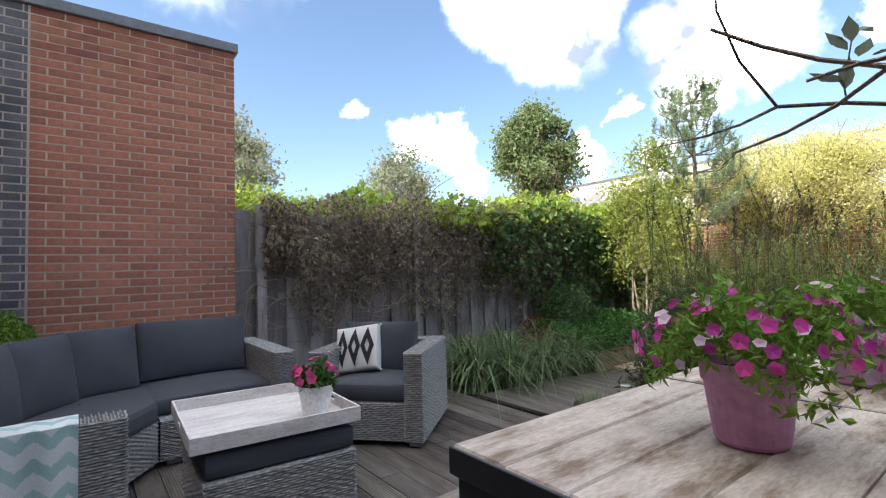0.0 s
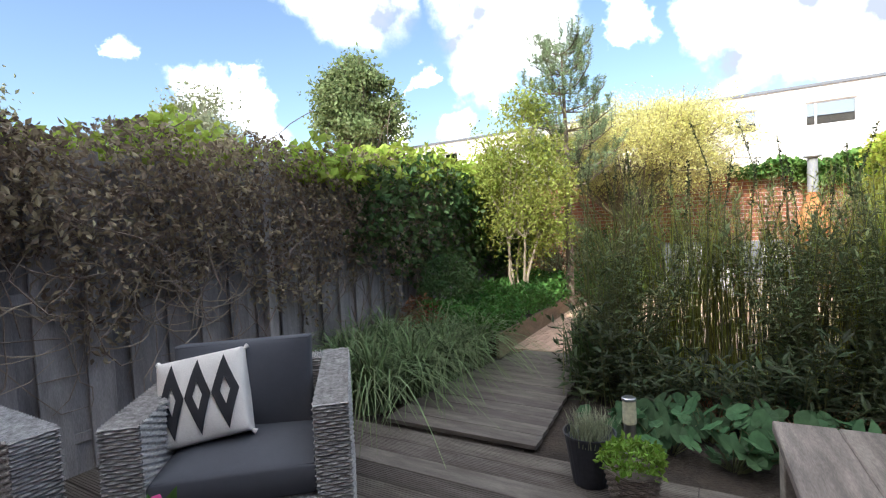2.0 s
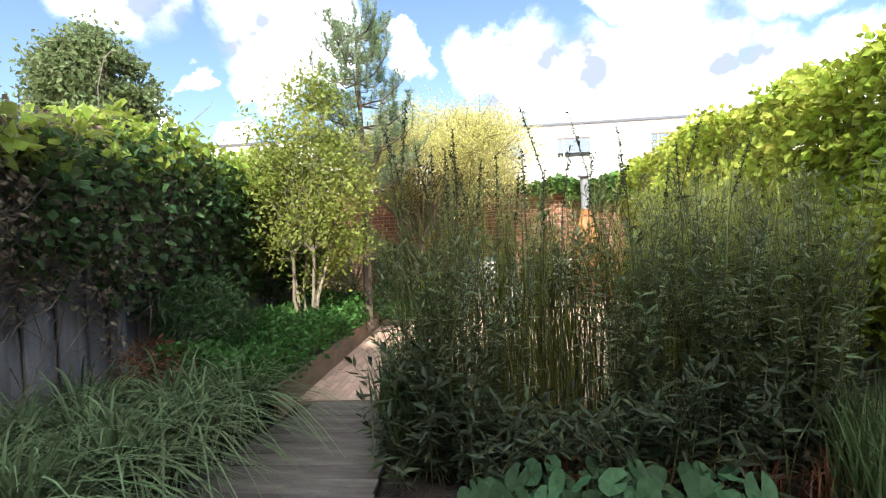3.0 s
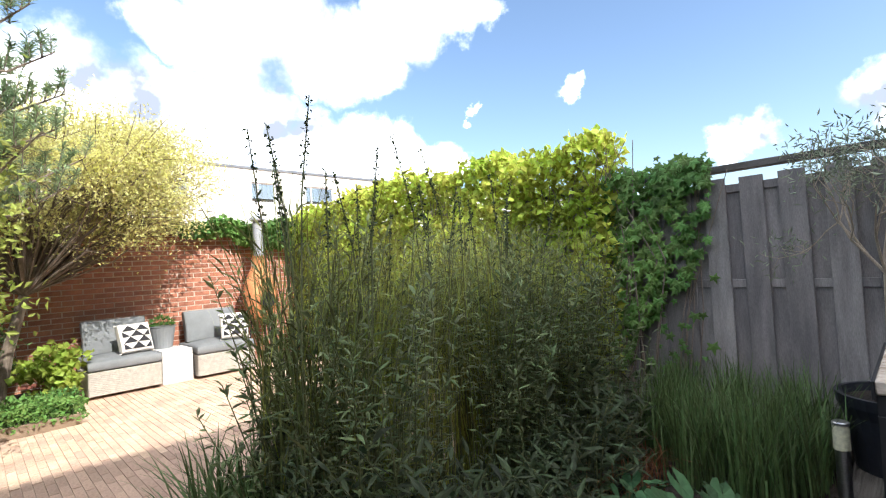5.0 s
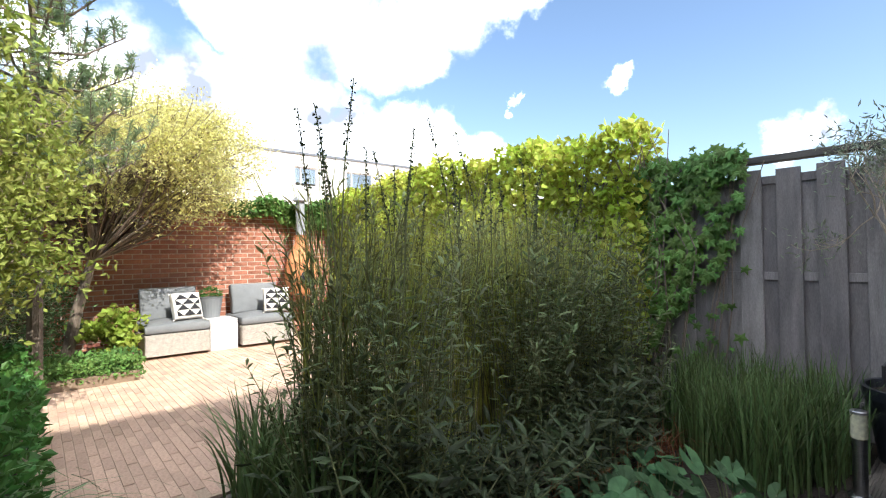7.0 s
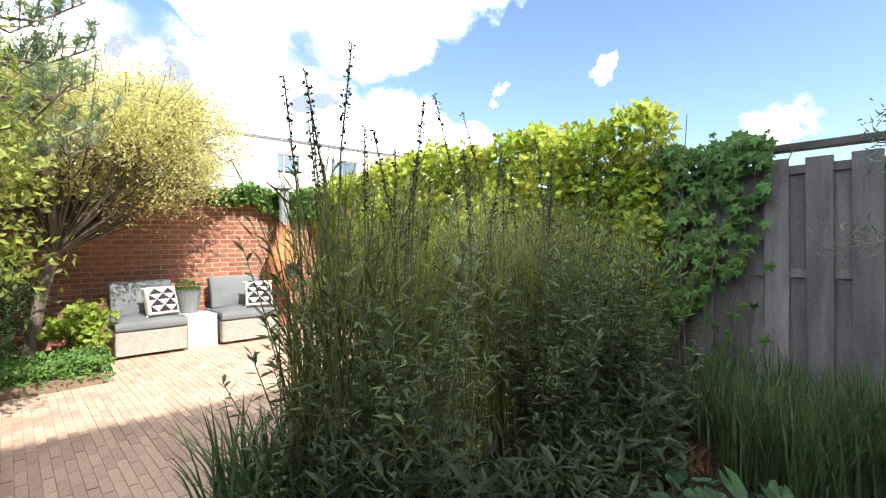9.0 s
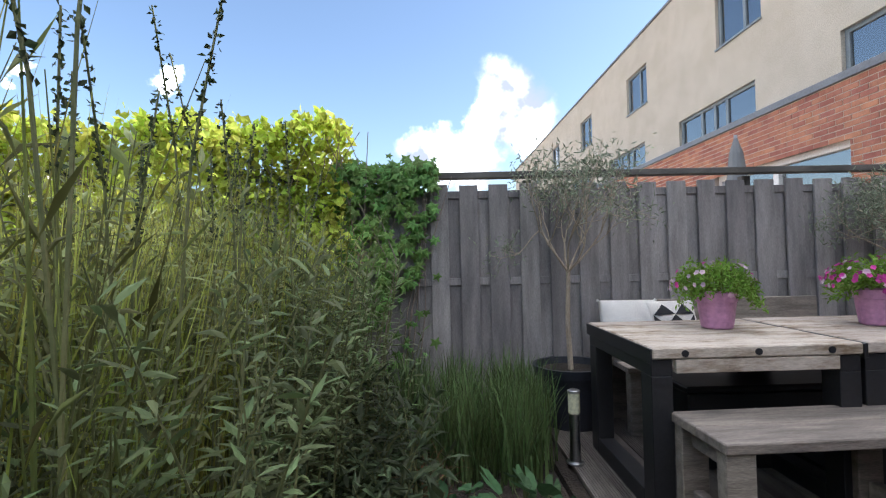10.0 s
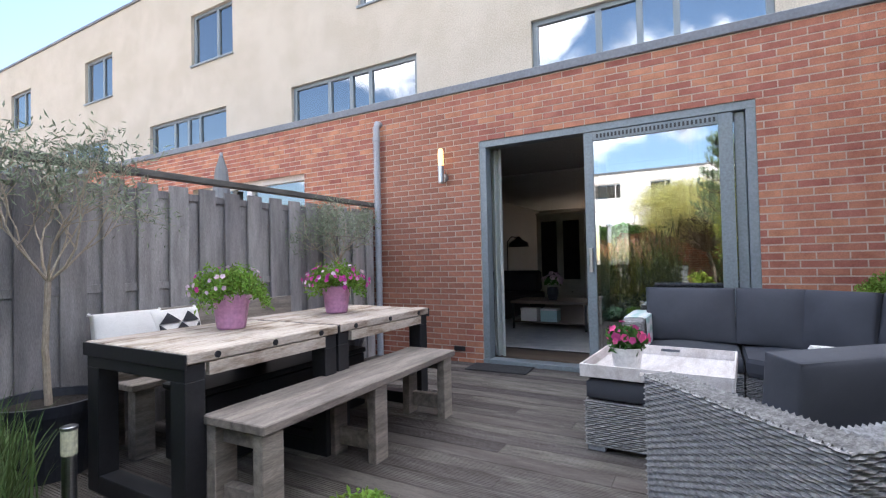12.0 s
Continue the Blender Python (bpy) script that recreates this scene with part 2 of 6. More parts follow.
leaf("brown_leaf", (0.20, 0.15, 0.105), (0.37, 0.30, 0.21), 0.3, 0.5)
leaf("low_leaf", (0.045, 0.12, 0.025), (0.10, 0.22, 0.05), 0.35)
leaf("lily_leaf", (0.04, 0.095, 0.04), (0.085, 0.165, 0.07), 0.25, 0.3, 0.65)
leaf("box_leaf", (0.12, 0.23, 0.03), (0.24, 0.36, 0.06), 0.35)
leaf("olive_leaf", (0.18, 0.21, 0.14), (0.32, 0.35, 0.25), 0.2)
leaf("petal", (0.58, 0.07, 0.34), (0.50, 0.05, 0.30), 0.3, 0.3)
leaf("petal_pale", (0.62, 0.36, 0.52), (0.70, 0.62, 0.66), 0.3, 0.25)
leaf("petal_pink", (0.75, 0.12, 0.32), (0.62, 0.06, 0.24), 0.3, 0.25)
leaf("rust_leaf", (0.16, 0.06, 0.03), (0.22, 0.10, 0.05), 0.2)


def glass_mat(name, tint, rough=0.0):
    m = bpy.data.materials.new(name)
    m.use_nodes = True
    nt = m.node_tree
    n, l = nt.nodes, nt.links
    gl = n.new("ShaderNodeBsdfGlossy")
    gl.inputs["Roughness"].default_value = rough
    tr = n.new("ShaderNodeBsdfTransparent")
    tr.inputs["Color"].default_value = (*tint, 1)
    fr = n.new("ShaderNodeFresnel")
    fr.inputs["IOR"].default_value = 1.9
    mr = n.new("ShaderNodeMapRange")
    l.new(fr.outputs[0], mr.inputs["Value"])
    mr.inputs["To Min"].default_value = 0.30
    mr.inputs["To Max"].default_value = 1.0
    ms = n.new("ShaderNodeMixShader")
    l.new(mr.outputs["Result"], ms.inputs[0])
    l.new(tr.outputs[0], ms.inputs[1])
    l.new(gl.outputs[0], ms.inputs[2])
    l.new(ms.outputs[0], n["Material Output"].inputs["Surface"])
    return m


M["glass"] = glass_mat("window_glass", (0.75, 0.8, 0.8))
glow = bpy.data.materials.new("lit_lamp_glass")
glow.use_nodes = True
glow.node_tree.nodes["Principled BSDF"].inputs["Base Color"].default_value = (0.8, 0.6, 0.3, 1)
glow.node_tree.nodes["Principled BSDF"].inputs["Emission Color"].default_value = (1.0, 0.62, 0.18, 1)
glow.node_tree.nodes["Principled BSDF"].inputs["Emission Strength"].default_value = 0.9
M["glow"] = glow

# ---- mesh helpers ----


class Geo:
    """Vertices and faces gathered for one mesh."""

    def __init__(self):
        self.v, self.f, self.n = [], [], 0

    def add(self, v, f):
        v = np.asarray(v, float).reshape(-1, 3)
        f = np.asarray(f, int)
        self.v.append(v)
        self.f.extend((f + self.n).tolist())
        self.n += len(v)
        return self

    def box(self, x0, y0, z0, x1, y1, z1):
        v = [(x, y, z) for x in (x0, x1) for y in (y0, y1) for z in (z0, z1)]
        return self.add(v, [(0, 1, 3, 2), (4, 6, 7, 5), (0, 4, 5, 1), (2, 3, 7, 6), (0, 2, 6, 4), (1, 5, 7, 3)])

    def soft_box(self, x0, y0, z0, x1, y1, z1, b=0.004):
        """A box with bevelled edges."""
        xs, ys, zs = (x0, x1), (y0, y1), (z0, z1)
        v, idx = [], {}
        for i in (0, 1):
            for j in (0, 1):
                for k in (0, 1):
                    sx, sy, sz = (b if i == 0 else -b), (b if j == 0 else -b), (b if k == 0 else -b)
                    idx[i, j, k] = len(v)
                    v += [(xs[i], ys[j] + sy, zs[k] + sz), (xs[i] + sx, ys[j], zs[k] + sz), (xs[i] + sx, ys[j] + sy, zs[k])]
        f = []
        g = lambda i, j, k, a: idx[i, j, k] + a
        for i in (0, 1):
            q = [g(i, 0, 0, 0), g(i, 1, 0, 0), g(i, 1, 1, 0), g(i, 0, 1, 0)]
            f.append(q[::-1] if i == 0 else q)
            q = [g(0, i, 0, 1), g(1, i, 0, 1), g(1, i, 1, 1), g(0, i, 1, 1)]
            f.append(q if i == 0 else q[::-1])
            q = [g(0, 0, i, 2), g(1, 0, i, 2), g(1, 1, i, 2), g(0, 1, i, 2)]
            f.append(q[::-1] if i == 0 else q)
        for a in (0, 1):
            for c in (0, 1):
                f.append((g(0, a, c, 1), g(1, a, c, 1), g(1, a, c, 2), g(0, a, c, 2)))
                f.append((g(a, 0, c, 0), g(a, 1, c, 0), g(a, 1, c, 2), g(a, 0, c, 2)))
                f.append((g(a, c, 0, 0), g(a, c, 1, 0), g(a, c, 1, 1), g(a, c, 0, 1)))
        self.add(v, [list(q) for q in f])
        for i in (0, 1):
            for j in (0, 1):
                for k in (0, 1):
                    self.f.append([self.n - 24 + idx[i, j, k] + a for a in (0, 1, 2)])
        return self

    def tube(self, pts, radii, sides=6, caps=True):
        pts = np.asarray(pts, float)
        if np.isscalar(radii):
            radii = [radii] * len(pts)
        base = []
        prev = None
        for i, p in enumerate(pts):
            d = pts[min(i + 1, len(pts) - 1)] - pts[max(i - 1, 0)]
            d = d / (np.linalg.norm(d) + 1e-9)
            if prev is None:
                prev = np.cross(d, (0.3, 0.9, 0.2) if abs(d[2]) > 0.8 else (0, 0, 1.0))
            a = prev - d * prev.dot(d)
            a /= np.linalg.norm(a) + 1e-9
            prev = a
            b = np.cross(d, a)
            for s in range(sides):
                t = 2 * math.pi * s / sides
                base.append(p + radii[i] * (a * math.cos(t) + b * math.sin(t)))
        f = [(i * sides + s, i * sides + (s + 1) % sides, (i + 1) * sides + (s + 1) % sides, (i + 1) * sides + s)
             for i in range(len(pts) - 1) for s in range(sides)]
        n0 = self.n
        self.add(base, f)
        if caps:
            self.f.append([n0 + s for s in range(sides)][::-1])
            self.f.append([n0 + (len(pts) - 1) * sides + s for s in range(sides)])
        return self

    def lathe(self, x, y, profile, sides=24, sx=1.0, sy=1.0):
        """A turned shape from (radius, z) pairs."""
        v = [(x + r * sx * math.cos(2 * math.pi * s / sides), y + r * sy * math.sin(2 * math.pi * s / sides), z) for r, z in profile for s in range(sides)]
        f = [(i * sides + s, i * sides + (s + 1) % sides, (i + 1) * sides + (s + 1) % sides, (i + 1) * sides + s)
             for i in range(len(profile) - 1) for s in range(sides)]
        n0 = self.n
        self.add(v, f)
        if profile[0][0] > 1e-4:
            self.f.append([n0 + s for s in range(sides)][::-1])
        if profile[-1][0] > 1e-4:
            self.f.append([n0 + (len(profile) - 1) * sides + s for s in range(sides)])
        return self

    def leaves(self, c, size, width=0.5, up=None, spread=1.0, fold=0.12, rng=None):
        """A folded leaf of four corners at each centre."""
        c = np.asarray(c, float)
        n = len(c)
        rng = rng or np.random.default_rng(1)
        d = rng.normal(size=(n, 3))
        d /= np.linalg.norm(d, axis=1)[:, None]
        if up is not None:
            d = d * spread + np.asarray(up)
            d /= np.linalg.norm(d, axis=1)[:, None]
        s = rng.normal(size=(n, 3))
        s = np.cross(d, s)
        s /= np.linalg.norm(s, axis=1)[:, None]
        nn = np.cross(d, s)
        L = (size * rng.uniform(0.6, 1.25, n))[:, None]
        w = L * width * 0.5
        v = np.stack([c, c + d * L * 0.45 + s * w + nn * L * fold, c + d * L, c + d * L * 0.45 - s * w + nn * L * fold], 1).reshape(-1, 3)
        i = np.arange(n)[:, None] * 4
        f = np.concatenate([i + [[0, 1, 2]], i + [[0, 2, 3]]])
        return self.add(v, f)

    def blades(self, c, height, width, lean, rng, segs=4, taper=True, face=None, bend=0.0):
        """Arching grass blades from points on the ground."""
        c = np.asarray(c, float)
        n = len(c)
        a = rng.uniform(0, 2 * math.pi, n) if face is None else face
        out = np.stack([np.cos(a), np.sin(a), np.zeros(n)], 1)
        side = np.stack([-np.sin(a), np.cos(a), np.zeros(n)], 1)
        h = height * rng.uniform(0.65, 1.15, n)
        ln = lean * rng.uniform(0.3, 1.3, n)
        rings = []
        for k in range(segs + 1):
            t = k / segs
            z = t * (1 + 0.55 * bend * (1 - t)) - bend * 0.62 * t * t * np.minimum(ln / lean, 1.3)
            p = c + out * (ln * h * t ** 1.5)[:, None] + np.stack([np.zeros(n), np.zeros(n), h * z], 1)
            w = width * (1 - 0.92 * t ** 2.2 if taper else 1)
            rings.append(p + side * w / 2)
            rings.append(p - side * w / 2)
        v = np.stack(rings, 1).reshape(-1, 3)
        i = np.arange(n)[:, None] * (2 * segs + 2)
        f = np.concatenate([i + [[2 * k, 2 * k + 1, 2 * k + 3, 2 * k + 2]] for k in range(segs)])
        return self.add(v, f)

    def mesh(self, name, smooth=False):
        me = bpy.data.meshes.new(name)
        me.from_pydata(np.concatenate(self.v) if self.v else [], [], self.f)
        if smooth:
            me.shade_smooth()
        return me


def part(name, g, material, parent=None, label="", smooth=False, kind=""):
    me = g.mesh(name, smooth) if isinstance(g, Geo) else g
    if not me.materials:
        me.materials.append(M[material])
    ob = new(name, me)
    if parent is not None:
        ob.parent = parent
    return tagged(ob, label=label, kind=kind)


def thing(name, label, category, at=(0, 0, 0), rz=0, group=""):
    ob = new(name)
    ob.empty_display_size = 0.1
    ob.matrix_world = pose(*at, 0, 0, rz)
    return tagged(ob, label=label, category=category, group=group)


def structure(name, g, material, smooth=False):
    return part(name, g, material, None, "", smooth, "structure")


R = np.random.default_rng(7)

# ---- ground ----
structure("ground", Geo().box(-150, -150, -0.42, 150, 150, -0.12), "joint")
structure("soil_bed", Geo().box(-1.15, 3.86, -0.118, 4.12, 6.09, -0.05).box(-1.15, 6.1, -0.118, 0.08, 10.6, -0.02), "soil")

# ---- house wall of brick with its openings ----
COURSE, STRETCH = 0.0655, 0.212
WALL_X, WALL_Y, WALL_TOP = -1.15, 1.91, 3.06
SIDE_TOP = 3.31
FENCE_R = 4.2
DOOR_X0, DOOR_X1, DOOR_Z = 0.17, 2.765, 2.47


def brick_cells(a0, a1, z0, z1, holes=()):
    """The bricks of a wall in running bond: start, end and foot of each."""
    cells = []
    row = 0
    z = z0
    while z + COURSE * 0.8 < z1:
        a = a0 - (STRETCH / 2 if row % 2 else 0)
        while a < a1:
            s, e = max(a, a0), min(a + STRETCH - 0.011, a1)
            spans = [(s, e)]
            for h0, h1, hz0, hz1 in holes:
                if z + COURSE / 2 > hz0 and z + COURSE / 2 < hz1:
                    spans = [q for p, r in spans for q in ((p, min(r, h0)), (max(p, h1), r)) if q[1] - q[0] > 0.02]
            cells += [(p, r, z) for p, r in spans if r - p > 0.02]
            a += STRETCH
        z += COURSE
        row += 1
    return cells


LATER = []


def brick_wall(name, cells, place, parent_wall, material="brick", near=None):
    """Bricks of a wall, the nearest as parts. place(a, out, z) gives the point."""
    cells = sorted(cells, key=near) if near else cells
    singles, rest = (cells[:300], cells[300:]) if near else ([], cells)
    g = Geo()
    for s, e, z in rest:
        d = R.uniform(0.003, 0.006)
        v = [place(a, o, zz) for a in (s, e) for o in (0, d) for zz in (z, z + COURSE - 0.012)]
        g.add(v, [(0, 1, 3, 2), (4, 6, 7, 5), (2, 3, 7, 6), (0, 2, 6, 4), (1, 5, 7, 3)])
    part("bricks", g, material, parent_wall, kind="stuff")
    LATER.append((singles, place, parent_wall, material))


def finish_bricks():
    meshes = {}
    for singles, place, wall, material in LATER:
        for s, e, z in singles:
            key = (round(e - s, 3), material, wall.name)
            if key not in meshes:
                o0 = np.array(place(0, 0, 0))
                L = e - s
                v = []
                for a in (0.0015, L - 0.0015):
                    for o, i in ((0, 0), (0.0045, 0.001)):
                        for zz in (0, COURSE - 0.012):
                            v.append(np.array(place(a, o, zz)) - o0)
                me = bpy.data.meshes.new("brick")
                me.from_pydata([tuple(p) for p in v], [], [(0, 1, 3, 2), (4, 6, 7, 5), (2, 3, 7, 6), (0, 2, 6, 4), (1, 5, 7, 3)])
                me.materials.append(M[material])
                meshes[key] = me
            ob = new("brick", meshes[key])
            ob.parent = wall
            ob.location = place(s, 0, z)


# lower rear wall along x, with the neighbours' part behind the fence
HOLES = [(DOOR_X0, DOOR_X1, -1, DOOR_Z), (5.45, 8.0, -1, 2.42), (10.85, 13.4, -1, 2.42)]
w = structure("wall_house", Geo().box(-1.55, -0.28, -0.1, DOOR_X0, -0.002, WALL_TOP).box(DOOR_X0, -0.28, DOOR_Z, DOOR_X1, -0.002, WALL_TOP)
              .box(DOOR_X1, -0.28, -0.1, 5.45, -0.002, WALL_TOP).box(5.45, -0.28, 2.42, 8.0, -0.002, WALL_TOP).box(8.0, -0.28, -0.1, 10.85, -0.002, WALL_TOP)
              .box(10.85, -0.28, 2.42, 13.4, -0.002, WALL_TOP).box(13.4, -0.28, -0.1, 26, -0.002, WALL_TOP), "mortar")
brick_wall("w", brick_cells(-1.15, 26, -0.02, WALL_TOP, HOLES), lambda a, o, z: (a, o - 0.002, z), w,
           near=lambda c: abs(c[0] - 3.4) + abs(c[2] - 1.4) * 0.6 + (5 if c[0] > 4.2 else 0))
structure("parapet_cap", Geo().soft_box(WALL_X + 0.002, -0.34, WALL_TOP, 26, 0.035, WALL_TOP + 0.09, 0.006), "cap")
structure("roof_extension", Geo().box(-1.55, -2.8, WALL_TOP - 0.25, 26, -0.28, WALL_TOP - 0.02), "cap")
# side wall
w = structure("wall_side", Geo().box(WALL_X - 0.3, 0.0, -0.1, WALL_X - 0.002, WALL_Y - 0.002, SIDE_TOP), "mortar")
brick_wall("s", brick_cells(0.46, WALL_Y, -0.02, SIDE_TOP), lambda a, o, z: (WALL_X - 0.002 + o, a, z), w,
           near=lambda c: abs(c[2] - 1.6))
brick_wall("s", brick_cells(0.0, 0.445, -0.02, SIDE_TOP), lambda a, o, z: (WALL_X - 0.002 + o, a, z), w, "dark_brick")
brick_wall("s", brick_cells(-0.3, 0.0, -0.02, SIDE_TOP), lambda a, o, z: (WALL_X - 0.002 + a, WALL_Y - 0.002 + o, z), w)
structure("side_cap", Geo().soft_box(WALL_X - 0.36, -0.3, SIDE_TOP, WALL_X + 0.035, WALL_Y + 0.035, SIDE_TOP + 0.09, 0.006), "cap")


# upper house, set back
UP_Y, ROOF = -2.8, 8.85
WINS = []
for k in range(6):
    x = 3.06 + 5.62 * k
    WINS.append((x - 3.35, x, 4.0, 5.11, 4))
    WINS.append((x + 1.99, x + 3.66, 6.4, 7.74, 2))


def upper_house():
    g = Geo()
    xs = sorted({-14.0, 42.0, *[q for w_ in WINS for q in w_[:2]]})
    for x0, x1 in zip(xs, xs[1:]):
        zs = [WALL_TOP - 0.3, ROOF]
        cuts = sorted([(w_[2], w_[3]) for w_ in WINS if w_[0] <= x0 + 1e-6 and w_[1] >= x1 - 1e-6])
        z = zs[0]
        for c0, c1 in cuts:
            g.box(x0, UP_Y - 0.3, z, x1, UP_Y, c0)
            z = c1
        g.box(x0, UP_Y - 0.3, z, x1, UP_Y, ROOF)
    house = structure("wall_upper", g, "render")
    structure("roof_edge", Geo().soft_box(-14, UP_Y - 0.4, ROOF, 42, UP_Y + 0.05, ROOF + 0.08, 0.01), "cap")
    structure("roof_upper", Geo().box(-14, -12, ROOF - 0.3, 42, UP_Y - 0.4, ROOF - 0.1), "cap")
    # left open below 2.9 so daylight reaches the room's added back opening
    structure("wall_house_front", Geo().box(-14, -12.3, 2.9, 42, -12, ROOF), "render")
    structure("floor_upper", Geo().box(-14, -12, 2.6, 42, UP_Y - 0.3, 2.78), "white_wall")
    structure("floor_attic", Geo().box(-14, -12, 5.6, 42, UP_Y - 0.3, 5.8), "white_wall")
    structure("house_end", Geo().box(41.7, -12, 0, 42, UP_Y - 0.3, ROOF).box(-14, -12, 0, -13.7, UP_Y - 0.3, ROOF), "render")
    for x0, x1, z0, z1, n in WINS:
        win = structure("window", Geo().box(x0 - 0.02, UP_Y - 0.02, z0 - 0.05, x1 + 0.02, UP_Y + 0.04, z0 - 0.005), "frame")
        g = Geo()
        y0, y1 = UP_Y - 0.16, UP_Y - 0.08
        g.box(x0, y0, z0, x1, y1, z0 + 0.07).box(x0, y0, z1 - 0.07, x1, y1, z1)
        edges = [x0, x0 + 0.35 * (x1 - x0), x0 + 0.5 * (x1 - x0), x0 + 0.68 * (x1 - x0), x1] if n == 4 else [x0, x0 + 0.4 * (x1 - x0), x1]
        for e in edges:
            a = min(max(e - 0.045, x0), x1 - 0.09)
            g.box(a, y0 + 0.001, z0 + 0.07, a + 0.09, y1 - 0.001, z1 - 0.07)
        part("window_frame", g, "frame", win)
        for a, b in zip(edges, edges[1:]):
            part("pane", Geo().box(a + 0.045, UP_Y - 0.125, z0 + 0.07, b - 0.045, UP_Y - 0.119, z1 - 0.07), "glass", win)


upper_house()


# ---- sliding door and the room behind ----
def sliding_door():
    d = structure("door_1", Geo().soft_box(DOOR_X0, -0.16, 0.0, DOOR_X1, 0.01, 0.05), "frame")
    x0, x1, z1 = DOOR_X0, DOOR_X1, DOOR_Z
    fr = Geo().soft_box(x0, -0.15, z1 - 0.075, x1, -0.012, z1).soft_box(x0, -0.15, 0.05, x0 + 0.075, -0.012, z1 - 0.075)
    fr.soft_box(x1 - 0.075, -0.15, 0.05, x1, -0.012, z1 - 0.075)
    part("door_frame", fr, "frame", d)
    # moving leaf, pushed half open
    a, b = 0.34, 1.62
    lf = Geo().soft_box(a, -0.055, 0.06, a + 0.11, -0.018, z1 - 0.08).soft_box(b - 0.09, -0.055, 0.06, b, -0.018, z1 - 0.08)
    lf.soft_box(a + 0.11, -0.055, 0.06, b - 0.09, -0.018, 0.19).soft_box(a + 0.11, -0.055, z1 - 0.17, b - 0.09, -0.018, z1 - 0.08)
    leaf_ = part("sliding_leaf", lf, "frame", d)
    part("pane", Geo().box(a + 0.11, -0.04, 0.19, b - 0.09, -0.034, z1 - 0.17), "glass", leaf_)
    part("door_handle", Geo().soft_box(b - 0.065, -0.018, 1.0, b - 0.03, 0.012, 1.24), "steel", leaf_, "pale metal handle plate")
    vent = Geo()
    for i in range(30):
        x = a + 0.13 + i * (b - a - 0.24) / 30
        vent.box(x, -0.0175, z1 - 0.145, x + 0.018, -0.013, z1 - 0.105)
    part("vent_slots", vent, "black", leaf_)
    # fixed leaf behind
    fx = Geo().soft_box(x0 + 0.08, -0.11, 0.06, x0 + 0.16, -0.065, z1 - 0.08).soft_box(1.42, -0.11, 0.06, 1.5, -0.065, z1 - 0.08)
    fx.soft_box(x0 + 0.16, -0.11, 0.06, 1.42, -0.065, 0.15).soft_box(x0 + 0.16, -0.11, z1 - 0.16, 1.42, -0.065, z1 - 0.08)
    fixed = part("fixed_leaf", fx, "frame", d)
    part("pane", Geo().box(x0 + 0.16, -0.09, 0.15, 1.42, -0.084, z1 - 0.16), "glass", fixed)


sliding_door()
M["room_wall"] = mat("room_wall_paint", (0.45, 0.43, 0.40), (0.42, 0.40, 0.37), 1, 0.9, 0.1, 40)
M["floor_wood"] = mat("dark_floor", (0.10, 0.07, 0.05), (0.15, 0.11, 0.08), 2, 0.5, 0.1, 40, stretch=(1, 6, 1))
M["curtain"] = mat("white_curtain", (0.62, 0.64, 0.60), (0.66, 0.68, 0.64), 2, 0.9, 0.2, 200, trans=0.4)
M["dark_sofa"] = mat("dark_velvet", (0.02, 0.02, 0.026), (0.035, 0.035, 0.042), 3, 0.9, 0.3, 200)
M["rug"] = mat("pale_rug", (0.42, 0.42, 0.42), (0.55, 0.54, 0.52), 6, 0.95, 0.6, 150)
structure("floor_room", Geo().box(-1.2, -9.5, -0.1, 5.2, -0.28, 0.03), "floor_wood")
structure("wall_room_east", Geo().box(5.2, -9.5, 0.0, 5.35, -0.28, 2.62), "room_wall")
structure("wall_room_west", Geo().box(-1.35, -9.5, 0.0, -1.2, -0.28, 2.62), "room_wall")
# the opening at the back is out of view, added to brighten the room
structure("wall_room_back", Geo().box(-1.35, -9.7, 0.0, 0.6, -9.5, 2.62).box(0.6, -9.7, 0.0, 2.6, -9.5, 2.62).box(2.6, -9.7, 0.0, 4.4, -9.5, 0.9).box(2.6, -9.7, 2.4, 4.4, -9.5, 2.62).box(4.4, -9.7, 0.0, 5.35, -9.5, 2.62), "room_wall")
structure("ceiling", Geo().box(-1.35, -9.7, 2.62, 5.35, -0.28, 2.8), "room_wall")


def curtain(x0, x1, y, n):
    t = thing("curtain", "long white curtain hanging behind the glass door", "curtain", ((x0 + x1) / 2, y, 0.05))
    xs = np.linspace(x0, x1, n * 8 + 1) - (x0 + x1) / 2
    ys = 0.035 * np.sin(np.arange(len(xs)) * math.pi / 4)
    v = [(x, yy + o, z) for o in (0, 0.004) for x, yy in zip(xs, ys) for z in (0, 2.35)]
    k = len(xs)
    f = [(2 * i, 2 * i + 2, 2 * i + 3, 2 * i + 1) for i in range(k - 1)] + [(2 * k + 2 * i, 2 * k + 2 * i + 1, 2 * k + 2 * i + 3, 2 * k + 2 * i + 2) for i in range(k - 1)]
    part("cloth", Geo().add(v, f), "curtain", t, smooth=True)


curtain(0.24, 0.72, -0.24, 6)
curtain(2.6, 2.72, -0.24, 2)

# ---- fences ----


